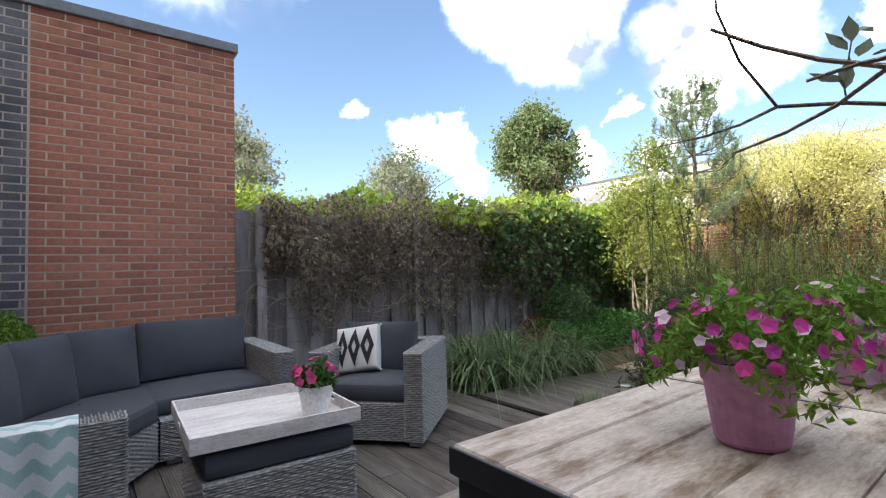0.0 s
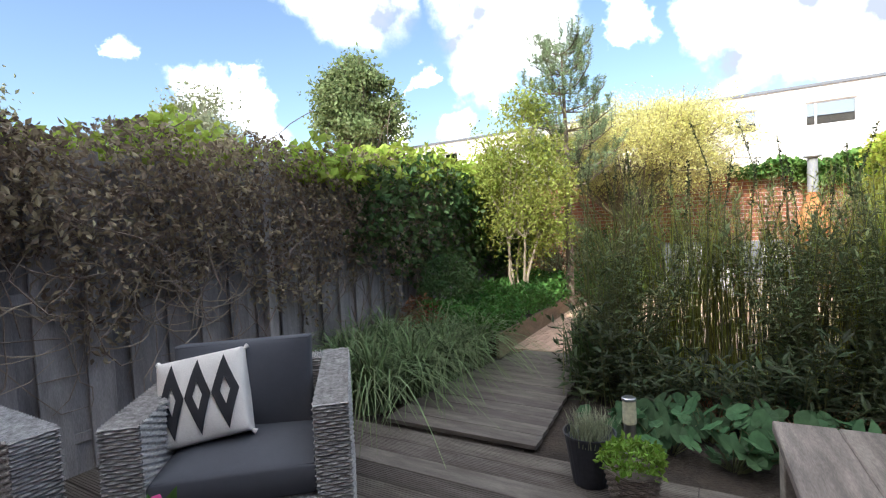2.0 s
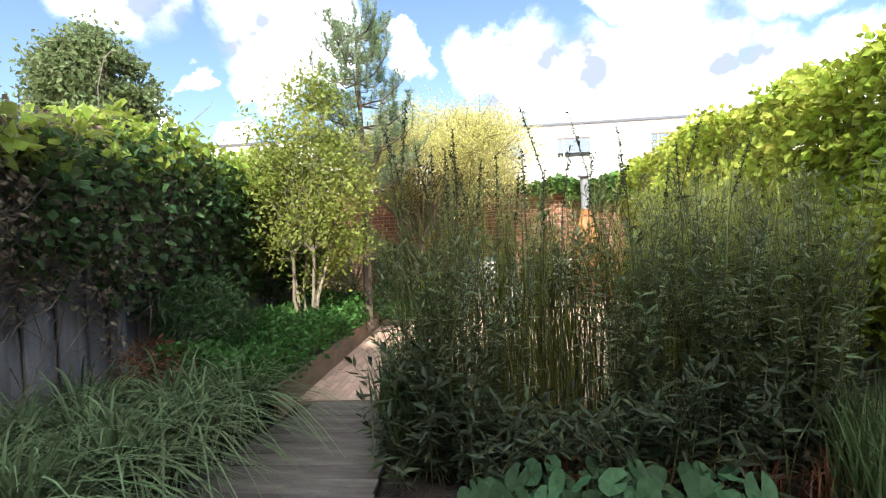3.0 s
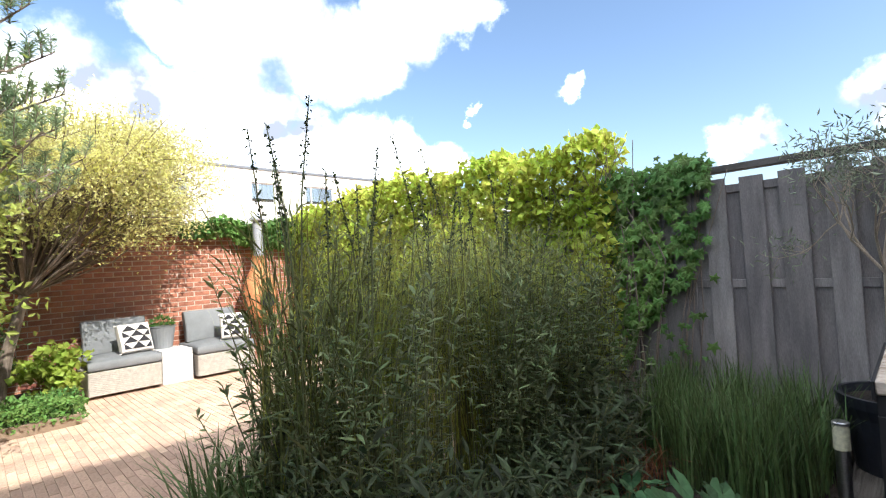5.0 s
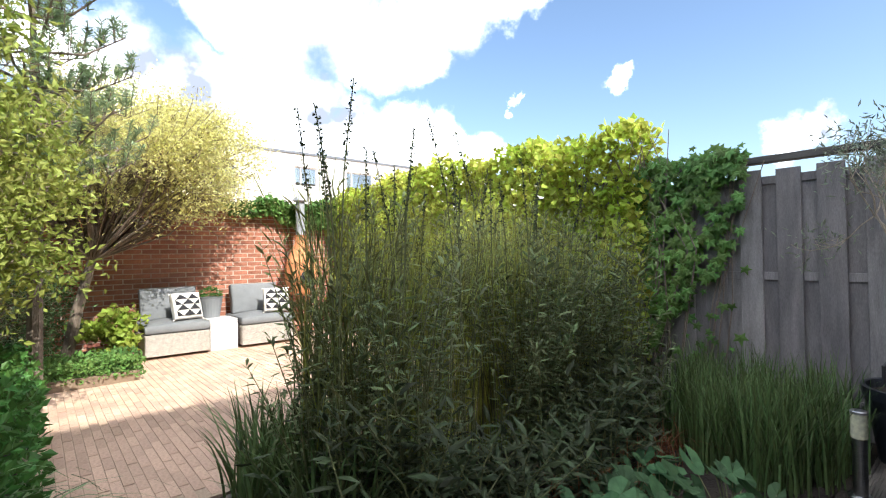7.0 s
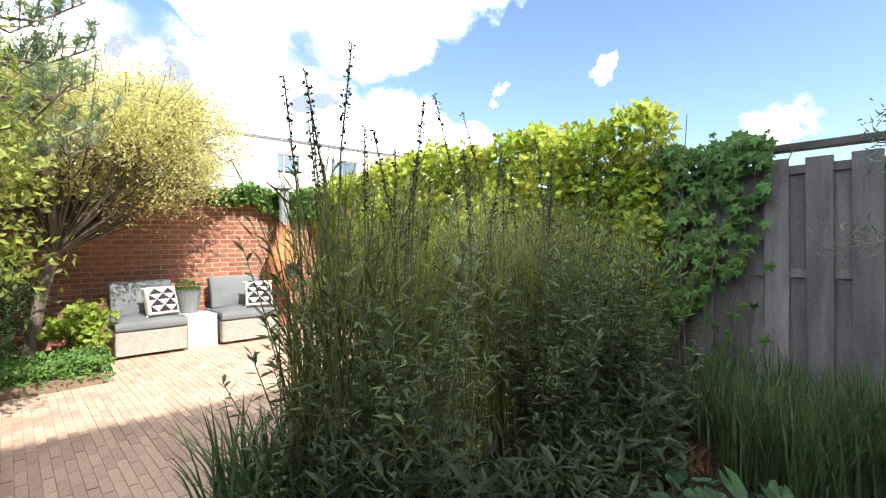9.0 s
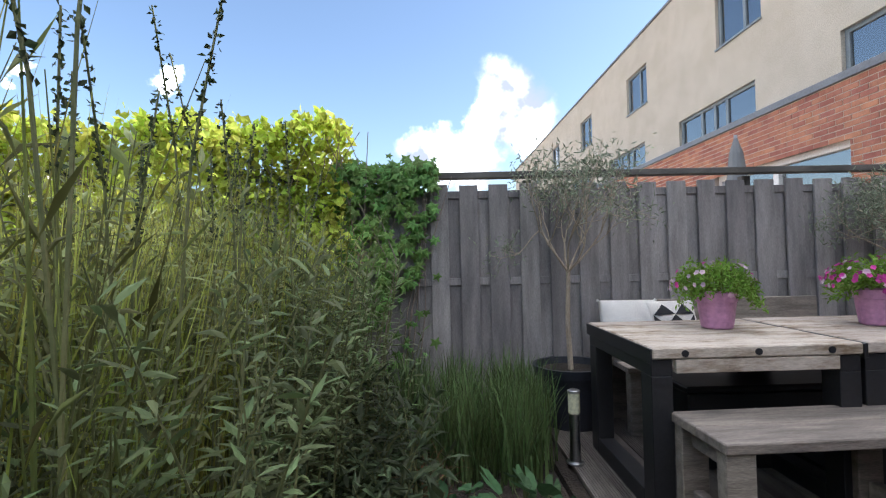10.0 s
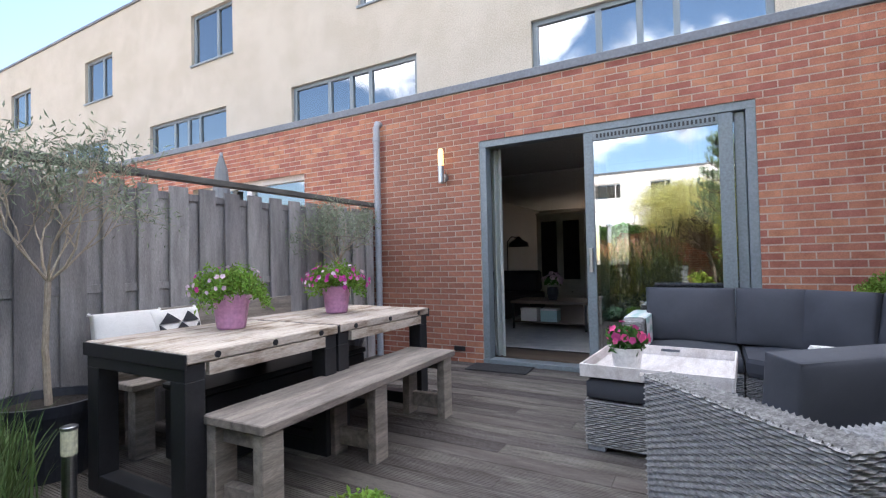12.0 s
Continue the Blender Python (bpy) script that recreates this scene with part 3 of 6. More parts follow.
def fence_panel(w_, x, out, y0, y1, top):
    """Front boards with gaps, rails behind them, and boards behind the gaps. out: the side it faces."""
    def bx(a, b, ya, za, yb, zb, bev=0.003):
        xa, xb = sorted((x - out * a, x - out * b))
        return Geo().soft_box(xa, ya, za, xb, yb, zb, bev)
    y = y0
    i = 0
    while y < y1:
        part("board", bx(0, 0.022, y, -0.08, y + 0.143 + (i * 5 % 3) * 0.005, top - (i % 3) * 0.004), "fence", w_)
        part("board", bx(0.038, 0.056, y + 0.13, -0.08, y + 0.255, top - 0.05 - (i * 7 % 4) * 0.006), "fence", w_)
        y += 0.2405
        i += 1
    for z in (0.14, 0.98, top - 0.11):
        part("cross_rail", bx(0.0225, 0.0375, y0, z, y1, z + 0.06), "fence", w_)


def fence_right():
    w_ = structure("fence_right", Geo().box(FENCE_R + 0.065, 0.0, -0.1, FENCE_R + 0.085, 10.6, 1.70), "fence")
    fence_panel(w_, FENCE_R, -1, 0.083, 10.5, 1.79)
    for y in (0.06, 1.9, 3.72, 5.6, 7.4, 9.2):
        part("post", Geo().soft_box(FENCE_R + 0.0855, y, -0.1, FENCE_R + 0.15, y + 0.07, 1.83), "rail", w_)
    part("top_rail", Geo().soft_box(FENCE_R - 0.02, 0.02, 1.835, FENCE_R + 0.07, 10.5, 1.885, 0.004), "rail", w_)


FENCE_L = -1.2


def fence_left():
    w_ = structure("fence_left", Geo().box(FENCE_L - 0.075, WALL_Y + 0.04, -0.1, FENCE_L - 0.055, 10.6, 1.78), "fence")
    fence_panel(w_, FENCE_L, 1, WALL_Y + 0.01, 10.5, 1.84)
    for y in (2.1, 3.9, 5.7, 7.5, 9.3):
        part("post", Geo().soft_box(FENCE_L + 0.001, y, -0.1, FENCE_L + 0.07, y + 0.09, 1.89), "fence", w_)


fence_right()
fence_left()

# ---- back wall of the garden ----
BACK_Y = 10.75
w = structure("wall_garden", Geo().box(-1.3, BACK_Y + 0.002, -0.1, 4.4, BACK_Y + 0.22, 2.0), "mortar")
brick_wall("b", brick_cells(-1.3, 4.4, -0.02, 2.0), lambda a, o, z: (a, BACK_Y + 0.002 - o, z), w,
           near=lambda c: abs(c[0] - 1.8) + abs(c[2] - 1.3))
structure("wall_cap", Geo().soft_box(-1.35, BACK_Y - 0.03, 2.0, 4.45, BACK_Y + 0.26, 2.06), "board")

# ---- white building opposite ----
OPP_Y = 23.7


def white_building():
    g = Geo()
    spots = sorted([(4.98 + 6.6 * k, 1.52) for k in range(-6, 8)] + [(8.98 + 6.6 * k, 1.12) for k in range(-7, 8)])
    xs = sorted({-40.0, 70.0, *[a for a, b_ in spots], *[a + b_ for a, b_ in spots]})
    starts = [a for a, b_ in spots]
    for x0, x1 in zip(xs, xs[1:]):
        if any(abs(x0 - a) < 1e-6 for a in starts):
            g.box(x0, OPP_Y, 0, x1, OPP_Y + 0.3, 1.4).box(x0, OPP_Y, 2.6, x1, OPP_Y + 0.3, 4.4).box(x0, OPP_Y, 5.3, x1, OPP_Y + 0.3, 5.85)
        else:
            g.box(x0, OPP_Y, 0, x1, OPP_Y + 0.3, 5.85)
    b = structure("building_opposite", g, "white_wall")
    part("roof", Geo().box(-40, OPP_Y - 0.06, 5.85, 60, OPP_Y + 8, 5.95), "cap", b)
    # near-black sheet behind the windows, its colour standing for the dimness of rooms
    part("back", Geo().box(-40, OPP_Y + 1.6, 0, 60, OPP_Y + 1.9, 5.84), "dark_sofa", b)
    for s, wd in spots:
        for z0, z1 in ((1.4, 2.6), (4.4, 5.3)):
            fr = Geo().box(s, OPP_Y + 0.08, z0, s + wd, OPP_Y + 0.16, z0 + 0.06).box(s, OPP_Y + 0.08, z1 - 0.06, s + wd, OPP_Y + 0.16, z1)
            for x in (s, s + 0.3, s + wd - 0.06):
                fr.box(x, OPP_Y + 0.081, z0 + 0.06, x + 0.06, OPP_Y + 0.159, z1 - 0.06)
            win = part("window", fr, "glaze", b)
            part("pane", Geo().box(s + 0.06, OPP_Y + 0.11, z0 + 0.06, s + wd - 0.06, OPP_Y + 0.12, z1 - 0.06), "glass", win)


white_building()

# ---- furniture ----


def weave(g, o, u, v, n, cell=0.032, strand=0.0125, amp=0.0044):
    """A woven panel from o along u and v, bulging along n."""
    o, u, v, n = (np.asarray(q, float) for q in (o, u, v, n))
    lu, lv = np.linalg.norm(u), np.linalg.norm(v)
    nu = max(2, int(round(lu / cell))) * 2
    nv = max(2, int(round(lv / strand)))
    a = np.linspace(0, 1, nu + 1)
    rows = []
    for r in range(nv):
        for k, t in enumerate((0.04, 0.5, 0.96)):
            h = (0.0 if k != 1 else amp * 0.7) + amp * np.cos(math.pi * np.arange(nu + 1) / 2 * 1.0 + math.pi * (r % 2))
            if k != 1:
                h = h - amp * 1.7
            rows.append(o + np.outer(a, u) + v * ((r + t) / nv) + np.outer(h, n))
    P = np.array(rows).reshape(-1, 3)
    W_ = nu + 1
    i, j = np.meshgrid(np.arange(len(rows) - 1), np.arange(nu), indexing="ij")
    q = (i * W_ + j).ravel()
    f = np.stack([q, q + 1, q + W_ + 1, q + W_], 1)
    g.add(P, f)
    return g


def woven_box(g, x0, y0, z0, x1, y1, z1, sides="xXyYZ"):
    e = 0.006
    g.box(x0 + e, y0 + e, z0, x1 - e, y1 - e, z1 - e)
    h = z1 - z0
    if "y" in sides:
        weave(g, (x0, y0, z0), (x1 - x0, 0, 0), (0, 0, h), (0, -1, 0))
    if "Y" in sides:
        weave(g, (x1, y1, z0), (x0 - x1, 0, 0), (0, 0, h), (0, 1, 0))
    if "x" in sides:
        weave(g, (x0, y1, z0), (0, y0 - y1, 0), (0, 0, h), (-1, 0, 0))
    if "X" in sides:
        weave(g, (x1, y0, z0), (0, y1 - y0, 0), (0, 0, h), (1, 0, 0))
    if "Z" in sides:
        if x1 - x0 > y1 - y0:
            weave(g, (x0, y0, z1), (0, y1 - y0, 0), (x1 - x0, 0, 0), (0, 0, 1))
        else:
            weave(g, (x0, y0, z1), (x1 - x0, 0, 0), (0, y1 - y0, 0), (0, 0, 1))
    return g


def cushion_geo(w, d, h, puff=0.03, n=14, crown=0.0, seed=0):
    """A stuffed cushion centred on x, y with its foot at z 0."""
    rng = np.random.default_rng(seed)
    g = Geo()
    ph = rng.uniform(0, 6, 4)
    us = np.sin(np.linspace(-1, 1, n + 1) * math.pi / 2)
    tops, bots = [], []
    for v in us:
        for u in us:
            edge = (1 - u ** 8) * (1 - v ** 8)
            r = 0.018
            x = u * (w / 2) * (1 - 0.015 * (1 - abs(v)) * (abs(u) > 0.99))
            y = v * (d / 2)
            bul = puff * (1 - u * u) * (1 - v * v) + 0.004 * math.sin(5 * u + ph[0]) * math.cos(4 * v + ph[1]) + crown * (1 - v * v)
            t = h / 2 - r + (r + bul) * edge ** 0.4
            b = h / 2 - r + (r + 0.3 * bul) * edge ** 0.4
            tops.append((x, y, h / 2 + t))
            bots.append((x, y, h / 2 - b))
    k = n + 1
    f = [(i * k + j, i * k + j + 1, (i + 1) * k + j + 1, (i + 1) * k + j) for i in range(n) for j in range(n)]
    g.add(tops, f)
    g.add(bots, [q[::-1] for q in f])
    ring = [j for j in range(k)] + [i * k + n for i in range(1, k)] + [n * k + j for j in range(n - 1, -1, -1)] + [i * k for i in range(n - 1, 0, -1)]
    off = k * k
    g.f += [[ring[i], off + ring[i], off + ring[(i + 1) % len(ring)], ring[(i + 1) % len(ring)]] for i in range(len(ring))]
    return g


def cushion(name, w, d, h, at, rx, rz, parent, material="cushion", label="", puff=0.03, seed=0):
    ob = part(name, cushion_geo(w, d, h, puff, seed=seed), material, parent, label, smooth=True)
    ob.matrix_local = pose(*at, rx, 0, rz)
    piping = Geo()
    k = 0.97
    for z in (0.012, h - 0.012):
        pts = [(-w / 2 * k, -d / 2 * k, z), (w / 2 * k, -d / 2 * k, z), (w / 2 * k, d / 2 * k, z), (-w / 2 * k, d / 2 * k, z), (-w / 2 * k, -d / 2 * k, z)]
        piping.tube(pts, 0.004, 5)
    part("piping", piping, material, ob)
    return ob


def armchair():
    t = thing("armchair", "grey woven rattan armchair with charcoal cushions on the wooden deck", "armchair", (0.195, 2.68, 0), 41)
    W2, D, H = 0.42, 0.84, 0.65
    # front faces -y
    part("base", woven_box(Geo(), -W2 + 0.13, -D / 2, 0.04, W2 - 0.13, D / 2 - 0.14, 0.30), "rattan", t)
    part("left_arm", woven_box(Geo(), -W2, -D / 2 - 0.01, 0.04, -W2 + 0.13, D / 2, H), "rattan", t)
    part("right_arm", woven_box(Geo(), W2 - 0.13, -D / 2 - 0.01, 0.04, W2, D / 2, H), "rattan", t)
    part("back", woven_box(Geo(), -W2 + 0.13, D / 2 - 0.14, 0.04, W2 - 0.13, D / 2, H), "rattan", t)
    for x in (-W2 + 0.07, W2 - 0.07):
        for y in (-D / 2 + 0.06, D / 2 - 0.06):
            part("foot", Geo().soft_box(x - 0.04, y - 0.04, 0.003, x + 0.04, y + 0.04, 0.04), "zinc", t)
    cushion("seat_cushion", 0.575, 0.66, 0.13, (0, -0.09, 0.305), 0, 0, t, seed=1)
    cushion("back_cushion", 0.57, 0.41, 0.15, (-0.03, 0.13, 0.60), 84, 0, t, puff=0.045, seed=2)
    return t


armchair()


def scatter_pillow(at, rz, tilt, pattern, label, size=0.42, material="white_cloth", turn=0):
    t = thing("scatter_pillow", label, "pillow", at, rz)
    body = part("pillow_cover", cushion_geo(size, size, 0.11, 0.03, 16, seed=4), material, t, smooth=True)
    body.matrix_local = pose(0, 0, 0, tilt, 0, 0) @ pose(0, 0, 0, 0, 0, turn)
    g = Geo()
    # height of the stuffed face over the flat pattern
    def up(x, y):
        u, v = 2 * x / size, 2 * y / size
        edge = max((1 - u ** 8) * (1 - v ** 8), 0.0)
        return 0.055 + 0.037 + (0.018 + 0.03 * (1 - u * u) * (1 - v * v) + 0.004) * edge ** 0.4 - 0.0
    def patch(poly):
        c = np.mean(poly, 0)
        pts = []
        for a, b in zip(poly, poly[1:] + poly[:1]):
            for s in (0, 0.25, 0.5, 0.75):
                pts.append(np.array(a) * (1 - s) + np.array(b) * s)
        rings = []
        for s in (1, 0.6, 0.25):
            rings += [c + (p - c) * s for p in pts]
        v = [(p[0], p[1], up(p[0], p[1]) + 0.005) for p in rings] + [(c[0], c[1], up(*c) + 0.005)]
        k = len(pts)
        f = [[r * k + i, r * k + (i + 1) % k, (r + 1) * k + (i + 1) % k, (r + 1) * k + i] for r in range(2) for i in range(k)]
        n0 = g.n
        g.add(v, f)
        g.f += [[n0 + 2 * k + i, n0 + 2 * k + (i + 1) % k, n0 + 3 * k] for i in range(k)]
    if pattern == "diamond":
        s = size / 2 * 0.9
        for i in range(3):
            for j in (0, 1, 2):
                x0 = -s + 2 * s * (i + 0.5) / 3 + 0.0
                cy = -s + 2 * s * (j + 0.0) / 2 if j != 1 else 0
                hx, hy = s / 3 * 0.99, s * 0.98
                if j == 1:
                    # a ring of dark round a pale diamond
                    for q in range(4):
                        a0, a1 = q * math.pi / 2, (q + 1) * math.pi / 2
                        p = lambda a, m: (x0 + hx * m * math.cos(a), hy * m * math.sin(a))
                        patch([p(a0, 0.36), p(a0, 1.0), p(a1, 1.0), p(a1, 0.36)])
                    continue
    elif pattern == "triangle":
        s = size / 2 * 0.85
        k = 4
        for i in range(k):
            for j in range(k):
                x0, y0, q = -s + 2 * s * i / k, -s + 2 * s * j / k, 2 * s / k
                if (i + j) % 2:
                    patch([(x0, y0), (x0 + q, y0), (x0 + q, y0 + q)])
                else:
                    patch([(x0, y0), (x0 + q, y0), (x0, y0 + q)])
    if g.f:
        part("woven_pattern", g, "black_cloth", body, "black geometric pattern")
    for x in (-1, 1):
        for y in (-1, 1):
            part("tassel", Geo().tube([(x * size * 0.49, y * size * 0.49, 0.055), (x * size * 0.54, y * size * 0.53, 0.05)], [0.006, 0.012], 6), "white_cloth", body)
    return t


scatter_pillow((0.10, 2.54, 0.595), 36, 66, "diamond", "white pillow with black diamonds leaning in the grey armchair", 0.345, turn=9)


# corner sofa: modules along the house wall and along the side wall
def sofa_corner():
    x0, y0 = WALL_X + 0.09, 0.10
    t = thing("corner_sofa", "grey woven rattan corner sofa with charcoal cushions against the brick walls", "sofa", (0, 0, 0))
    H, D = 0.65, 0.82
    xe, ye = 1.15, 2.04
    part("base", woven_box(Geo(), 0.36, y0, 0.04, xe - 0.14, y0 + 0.78, 0.30, "XYyZ"), "rattan", t)
    part("base", woven_box(Geo(), x0, 1.18, 0.04, x0 + 1.0, ye - 0.14, 0.30, "XYxZ"), "rattan", t)
    g = Geo()
    C = [(-0.25, y0), (0.35, y0), (0.35, y0 + 0.76), (x0 + 0.98, 1.17), (x0, 1.17), (x0, 0.86)]
    g.add([(*q, 0.04) for q in C] + [(*q, 0.30) for q in C], [[6, 7, 8, 9, 10, 11]])
    g.f += [[0, 1, 7, 6], [3, 4, 10, 9], [4, 5, 11, 10], [5, 0, 6, 11]]
    a, b = np.array((0.35, y0 + 0.77, 0.04)), np.array((x0 + 0.99, 1.17, 0.04))
    nrm = np.array((-(b - a)[1], (b - a)[0], 0.0))
    nrm /= -np.linalg.norm(nrm)
    weave(g, a, b - a, (0, 0, 0.26), nrm)
    part("corner_base", g, "rattan", t)
    part("right_arm", woven_box(Geo(), xe - 0.14, y0, 0.04, xe, y0 + D, H), "rattan", t)
    part("left_arm", woven_box(Geo(), x0, ye - 0.14, 0.04, x0 + 1.05, ye, H), "rattan", t)
    part("backrest", woven_box(Geo(), -0.1, y0 - 0.02, 0.30, xe - 0.14, y0 + 0.07, H, "yYZ"), "rattan", t)
    part("backrest", woven_box(Geo(), x0 - 0.02, 1.0, 0.30, x0 + 0.07, ye - 0.14, H, "XxZ"), "rattan", t)
    for x, y in ((xe - 0.07, y0 + D - 0.06), (0.45, y0 + 0.7), (0.3, y0 + 0.7), (x0 + 0.93, 1.1), (x0 + 0.93, 1.26), (x0 + 0.98, ye - 0.07)):
        part("foot", Geo().soft_box(x - 0.04, y - 0.04, 0.003, x + 0.04, y + 0.04, 0.04), "zinc", t)
    cushion("seat_cushion", 0.70, 0.68, 0.12, (0.71, y0 + 0.44, 0.305), 0, 0, t, seed=3)
    cushion("seat_cushion", 0.72, 0.86, 0.12, (x0 + 0.55, 1.54, 0.305), 0, 0, t, seed=5)
    g = Geo()
    P = [(-0.12, y0 + 0.12), (0.345, y0 + 0.10), (0.345, y0 + 0.80), (x0 + 1.01, 1.165), (x0 + 0.12, 1.165), (x0 + 0.12, 0.95)]
    c = np.mean(P, 0)
    rings = []
    for s, z in ((0.985, 0.302), (1.0, 0.33), (1.0, 0.395), (0.975, 0.425), (0.6, 0.445), (0.02, 0.45)):
        rings += [(c[0] + (p[0] - c[0]) * s, c[1] + (p[1] - c[1]) * s, z) for p in P]
    g.add(rings, [[r * 6 + i, r * 6 + (i + 1) % 6, (r + 1) * 6 + (i + 1) % 6, (r + 1) * 6 + i] for r in range(5) for i in range(6)])
    part("corner_cushion", g, "cushion", t)
    yb = y0 + 0.16
    cushion("back_cushion", 0.66, 0.44, 0.14, (0.71, yb, 0.64), 80, 180, t, puff=0.04, seed=6)
    cushion("back_cushion", 0.46, 0.44, 0.14, (0.13, yb + 0.05, 0.64), 80, 166, t, puff=0.04, seed=7)
    cushion("back_cushion", 0.46, 0.44, 0.14, (-0.28, yb + 0.24, 0.64), 80, 142, t, puff=0.04, seed=8)
    cushion("back_cushion", 0.46, 0.44, 0.14, (-0.62, yb + 0.58, 0.64), 80, 114, t, puff=0.04, seed=9)
    cushion("back_cushion", 0.78, 0.44, 0.14, (x0 + 0.17, 1.50, 0.64), 80, 90, t, puff=0.04, seed=11)
    cb = part("backrest", woven_box(Geo(), -0.58, -0.05, 0.30, 0.58, 0.04, H, "yYZ"), "rattan", t)
    cb.matrix_local = pose(-0.55, 0.50, 0, 0, 0, 138)
    return t


sofa_corner()


def ottoman():
    t = thing("ottoman", "square woven rattan footstool with a charcoal cushion", "ottoman", (0.83, 1.57, 0), -3)
    part("base", woven_box(Geo(), -0.37, -0.36, 0.035, 0.37, 0.36, 0.30), "rattan", t)
    for x in (-0.31, 0.31):
        for y in (-0.3, 0.3):
            part("foot", Geo().soft_box(x - 0.05, y - 0.05, 0.003, x + 0.05, y + 0.05, 0.035), "zinc", t)
    cushion("seat_cushion", 0.72, 0.70, 0.125, (0, 0, 0.303), 0, 0, t, seed=12, puff=0.0)
    return t


ottoman()
TRAY_Z = 0.452


def tray():
    t = thing("serving_tray", "large whitewashed wooden tray on the charcoal footstool cushion", "tray", (0.82, 1.555, TRAY_Z - 0.008), -3)
    a = 0.398
    part("bottom", Geo().soft_box(-a + 0.01, -a + 0.01, 0.0, a - 0.01, a - 0.01, 0.012, 0.002), "tray", t)
    h = 0.075
    part("side", Geo().soft_box(-a, -a, 0.0, -a + 0.012, a, h, 0.002), "tray", t)
    part("side", Geo().soft_box(a - 0.012, -a, 0.0, a, a, h, 0.002), "tray", t)
    for s in (-1, 1):
        y0, y1 = (-a, -a + 0.012) if s < 0 else (a - 0.012, a)
        g = Geo().soft_box(-a + 0.0125, y0, 0.0, -0.06, y1, h, 0.002).soft_box(0.06, y0, 0.0, a - 0.0125, y1, h, 0.002)
        g.box(-0.06, y0, 0.0, 0.06, y1, 0.038).box(-0.06, y0, 0.058, 0.06, y1, h)
        part("side", g, "tray", t)
    return t


tray()


def potted_flower(name, label, at, r, h, pot_mat, parts_):
    t = thing(name, label, "potted plant", at)
    p = Geo().lathe(0, 0, [(r * 0.72, 0), (r * 0.78, 0.01), (r * 0.95, h * 0.75), (r * 1.0, h * 0.76), (r * 1.03, h), (r * 0.95, h), (r * 0.9, h * 0.86), (0.001, h * 0.86)], 28)
    part("pot", p, pot_mat, t, smooth=False)
    part("potting_soil", Geo().lathe(0, 0, [(r * 0.9, h * 0.865), (0.001, h * 0.9)], 20), "soil", t)
    for nm, g, m in parts_:
        part(nm, g, m, t)
    return t


def flower_geo(c, size, rng, petals=5, out=None):
    """Open flowers: five petals round each centre."""
    g = Geo()
    for i, p in enumerate(c):
        d = (out[i] if out is not None else rng.normal(size=3)) + rng.normal(size=3) * 0.25
        d /= np.linalg.norm(d)
        a = np.cross(d, (0.1, 0.2, 1.0))
        a /= np.linalg.norm(a)
        b = np.cross(d, a)
        s = size * rng.uniform(0.75, 1.15)
        v = [p]
        for k in range(petals * 2):
            t = math.pi * k / petals
            rr = s * (1.0 if k % 2 == 0 else 0.8)
            v.append(p + (a * math.cos(t) + b * math.sin(t)) * rr + d * s * 0.35)
        n = petals * 2
        g.add(v, [(0, 1 + k, 1 + (k + 1) % n) for k in range(n)])
    return g


def dome_points(n, c, rx, ry, rz, rng, low=-0.2, shell=0.5):
    d = rng.normal(size=(n, 3))
    d /= np.linalg.norm(d, axis=1)[:, None]
    d[:, 2] = np.where(d[:, 2] < low, -d[:, 2] * 0.5, d[:, 2])
    r = rng.uniform(shell, 1, n)[:, None] ** 0.5
    return np.asarray(c) + d * r * np.array((rx, ry, rz)), d


rng = np.random.default_rng(21)
pts, dr = dome_points(260, (0, 0, 0.17), 0.10, 0.10, 0.10, rng)
fp, fd = dome_points(26, (0, 0, 0.19), 0.12, 0.12, 0.11, rng, 0.0, 0.8)
potted_flower("flower_pot", "pink impatiens in a round white pot on the wooden tray", (0.99, 1.79, TRAY_Z + 0.005), 0.092, 0.155, "glaze",
              [("foliage", Geo().leaves(pts, 0.055, 0.55, rng=rng), "low_leaf"), ("blossoms", flower_geo(fp, 0.03, rng, 5, fd), "petal_pink")])


def petunia(at, seed, r=0.105, bright=85, pale=30):
    rng = np.random.default_rng(seed)
    pts, dr = dome_points(2300, (0, 0, 0.235), 0.25, 0.22, 0.115, rng, -0.35, 0.25)
    wave = 0.05 * np.sin(np.arctan2(pts[:, 1], pts[:, 0]) * 3 + seed)
    pts[:, 2] += wave - 0.06 * np.maximum(np.hypot(pts[:, 0], pts[:, 1]) - 0.15, 0) / 0.1
    fp, fd = dome_points(bright, (0, 0, 0.23), 0.27, 0.24, 0.14, rng, -0.25, 0.85)
    fq, fe = dome_points(pale, (0, 0, 0.23), 0.27, 0.24, 0.14, rng, -0.25, 0.85)
    potted_flower("petunia_pot", "trailing pink petunias in a pink metal pot on the table", at, r, 0.195, "pink_pot",
                  [("foliage", Geo().leaves(pts, 0.034, 0.4, rng=rng), "box_leaf"), ("blossoms", flower_geo(fp, 0.018, rng, 5, fd), "petal"),
                   ("pale_blossoms", flower_geo(fq, 0.017, rng, 5, fe), "petal_pale")])


petunia((3.06, 2.95, 0.775), 31, bright=7, pale=22)
petunia((3.03, 2.06, 0.775), 32)


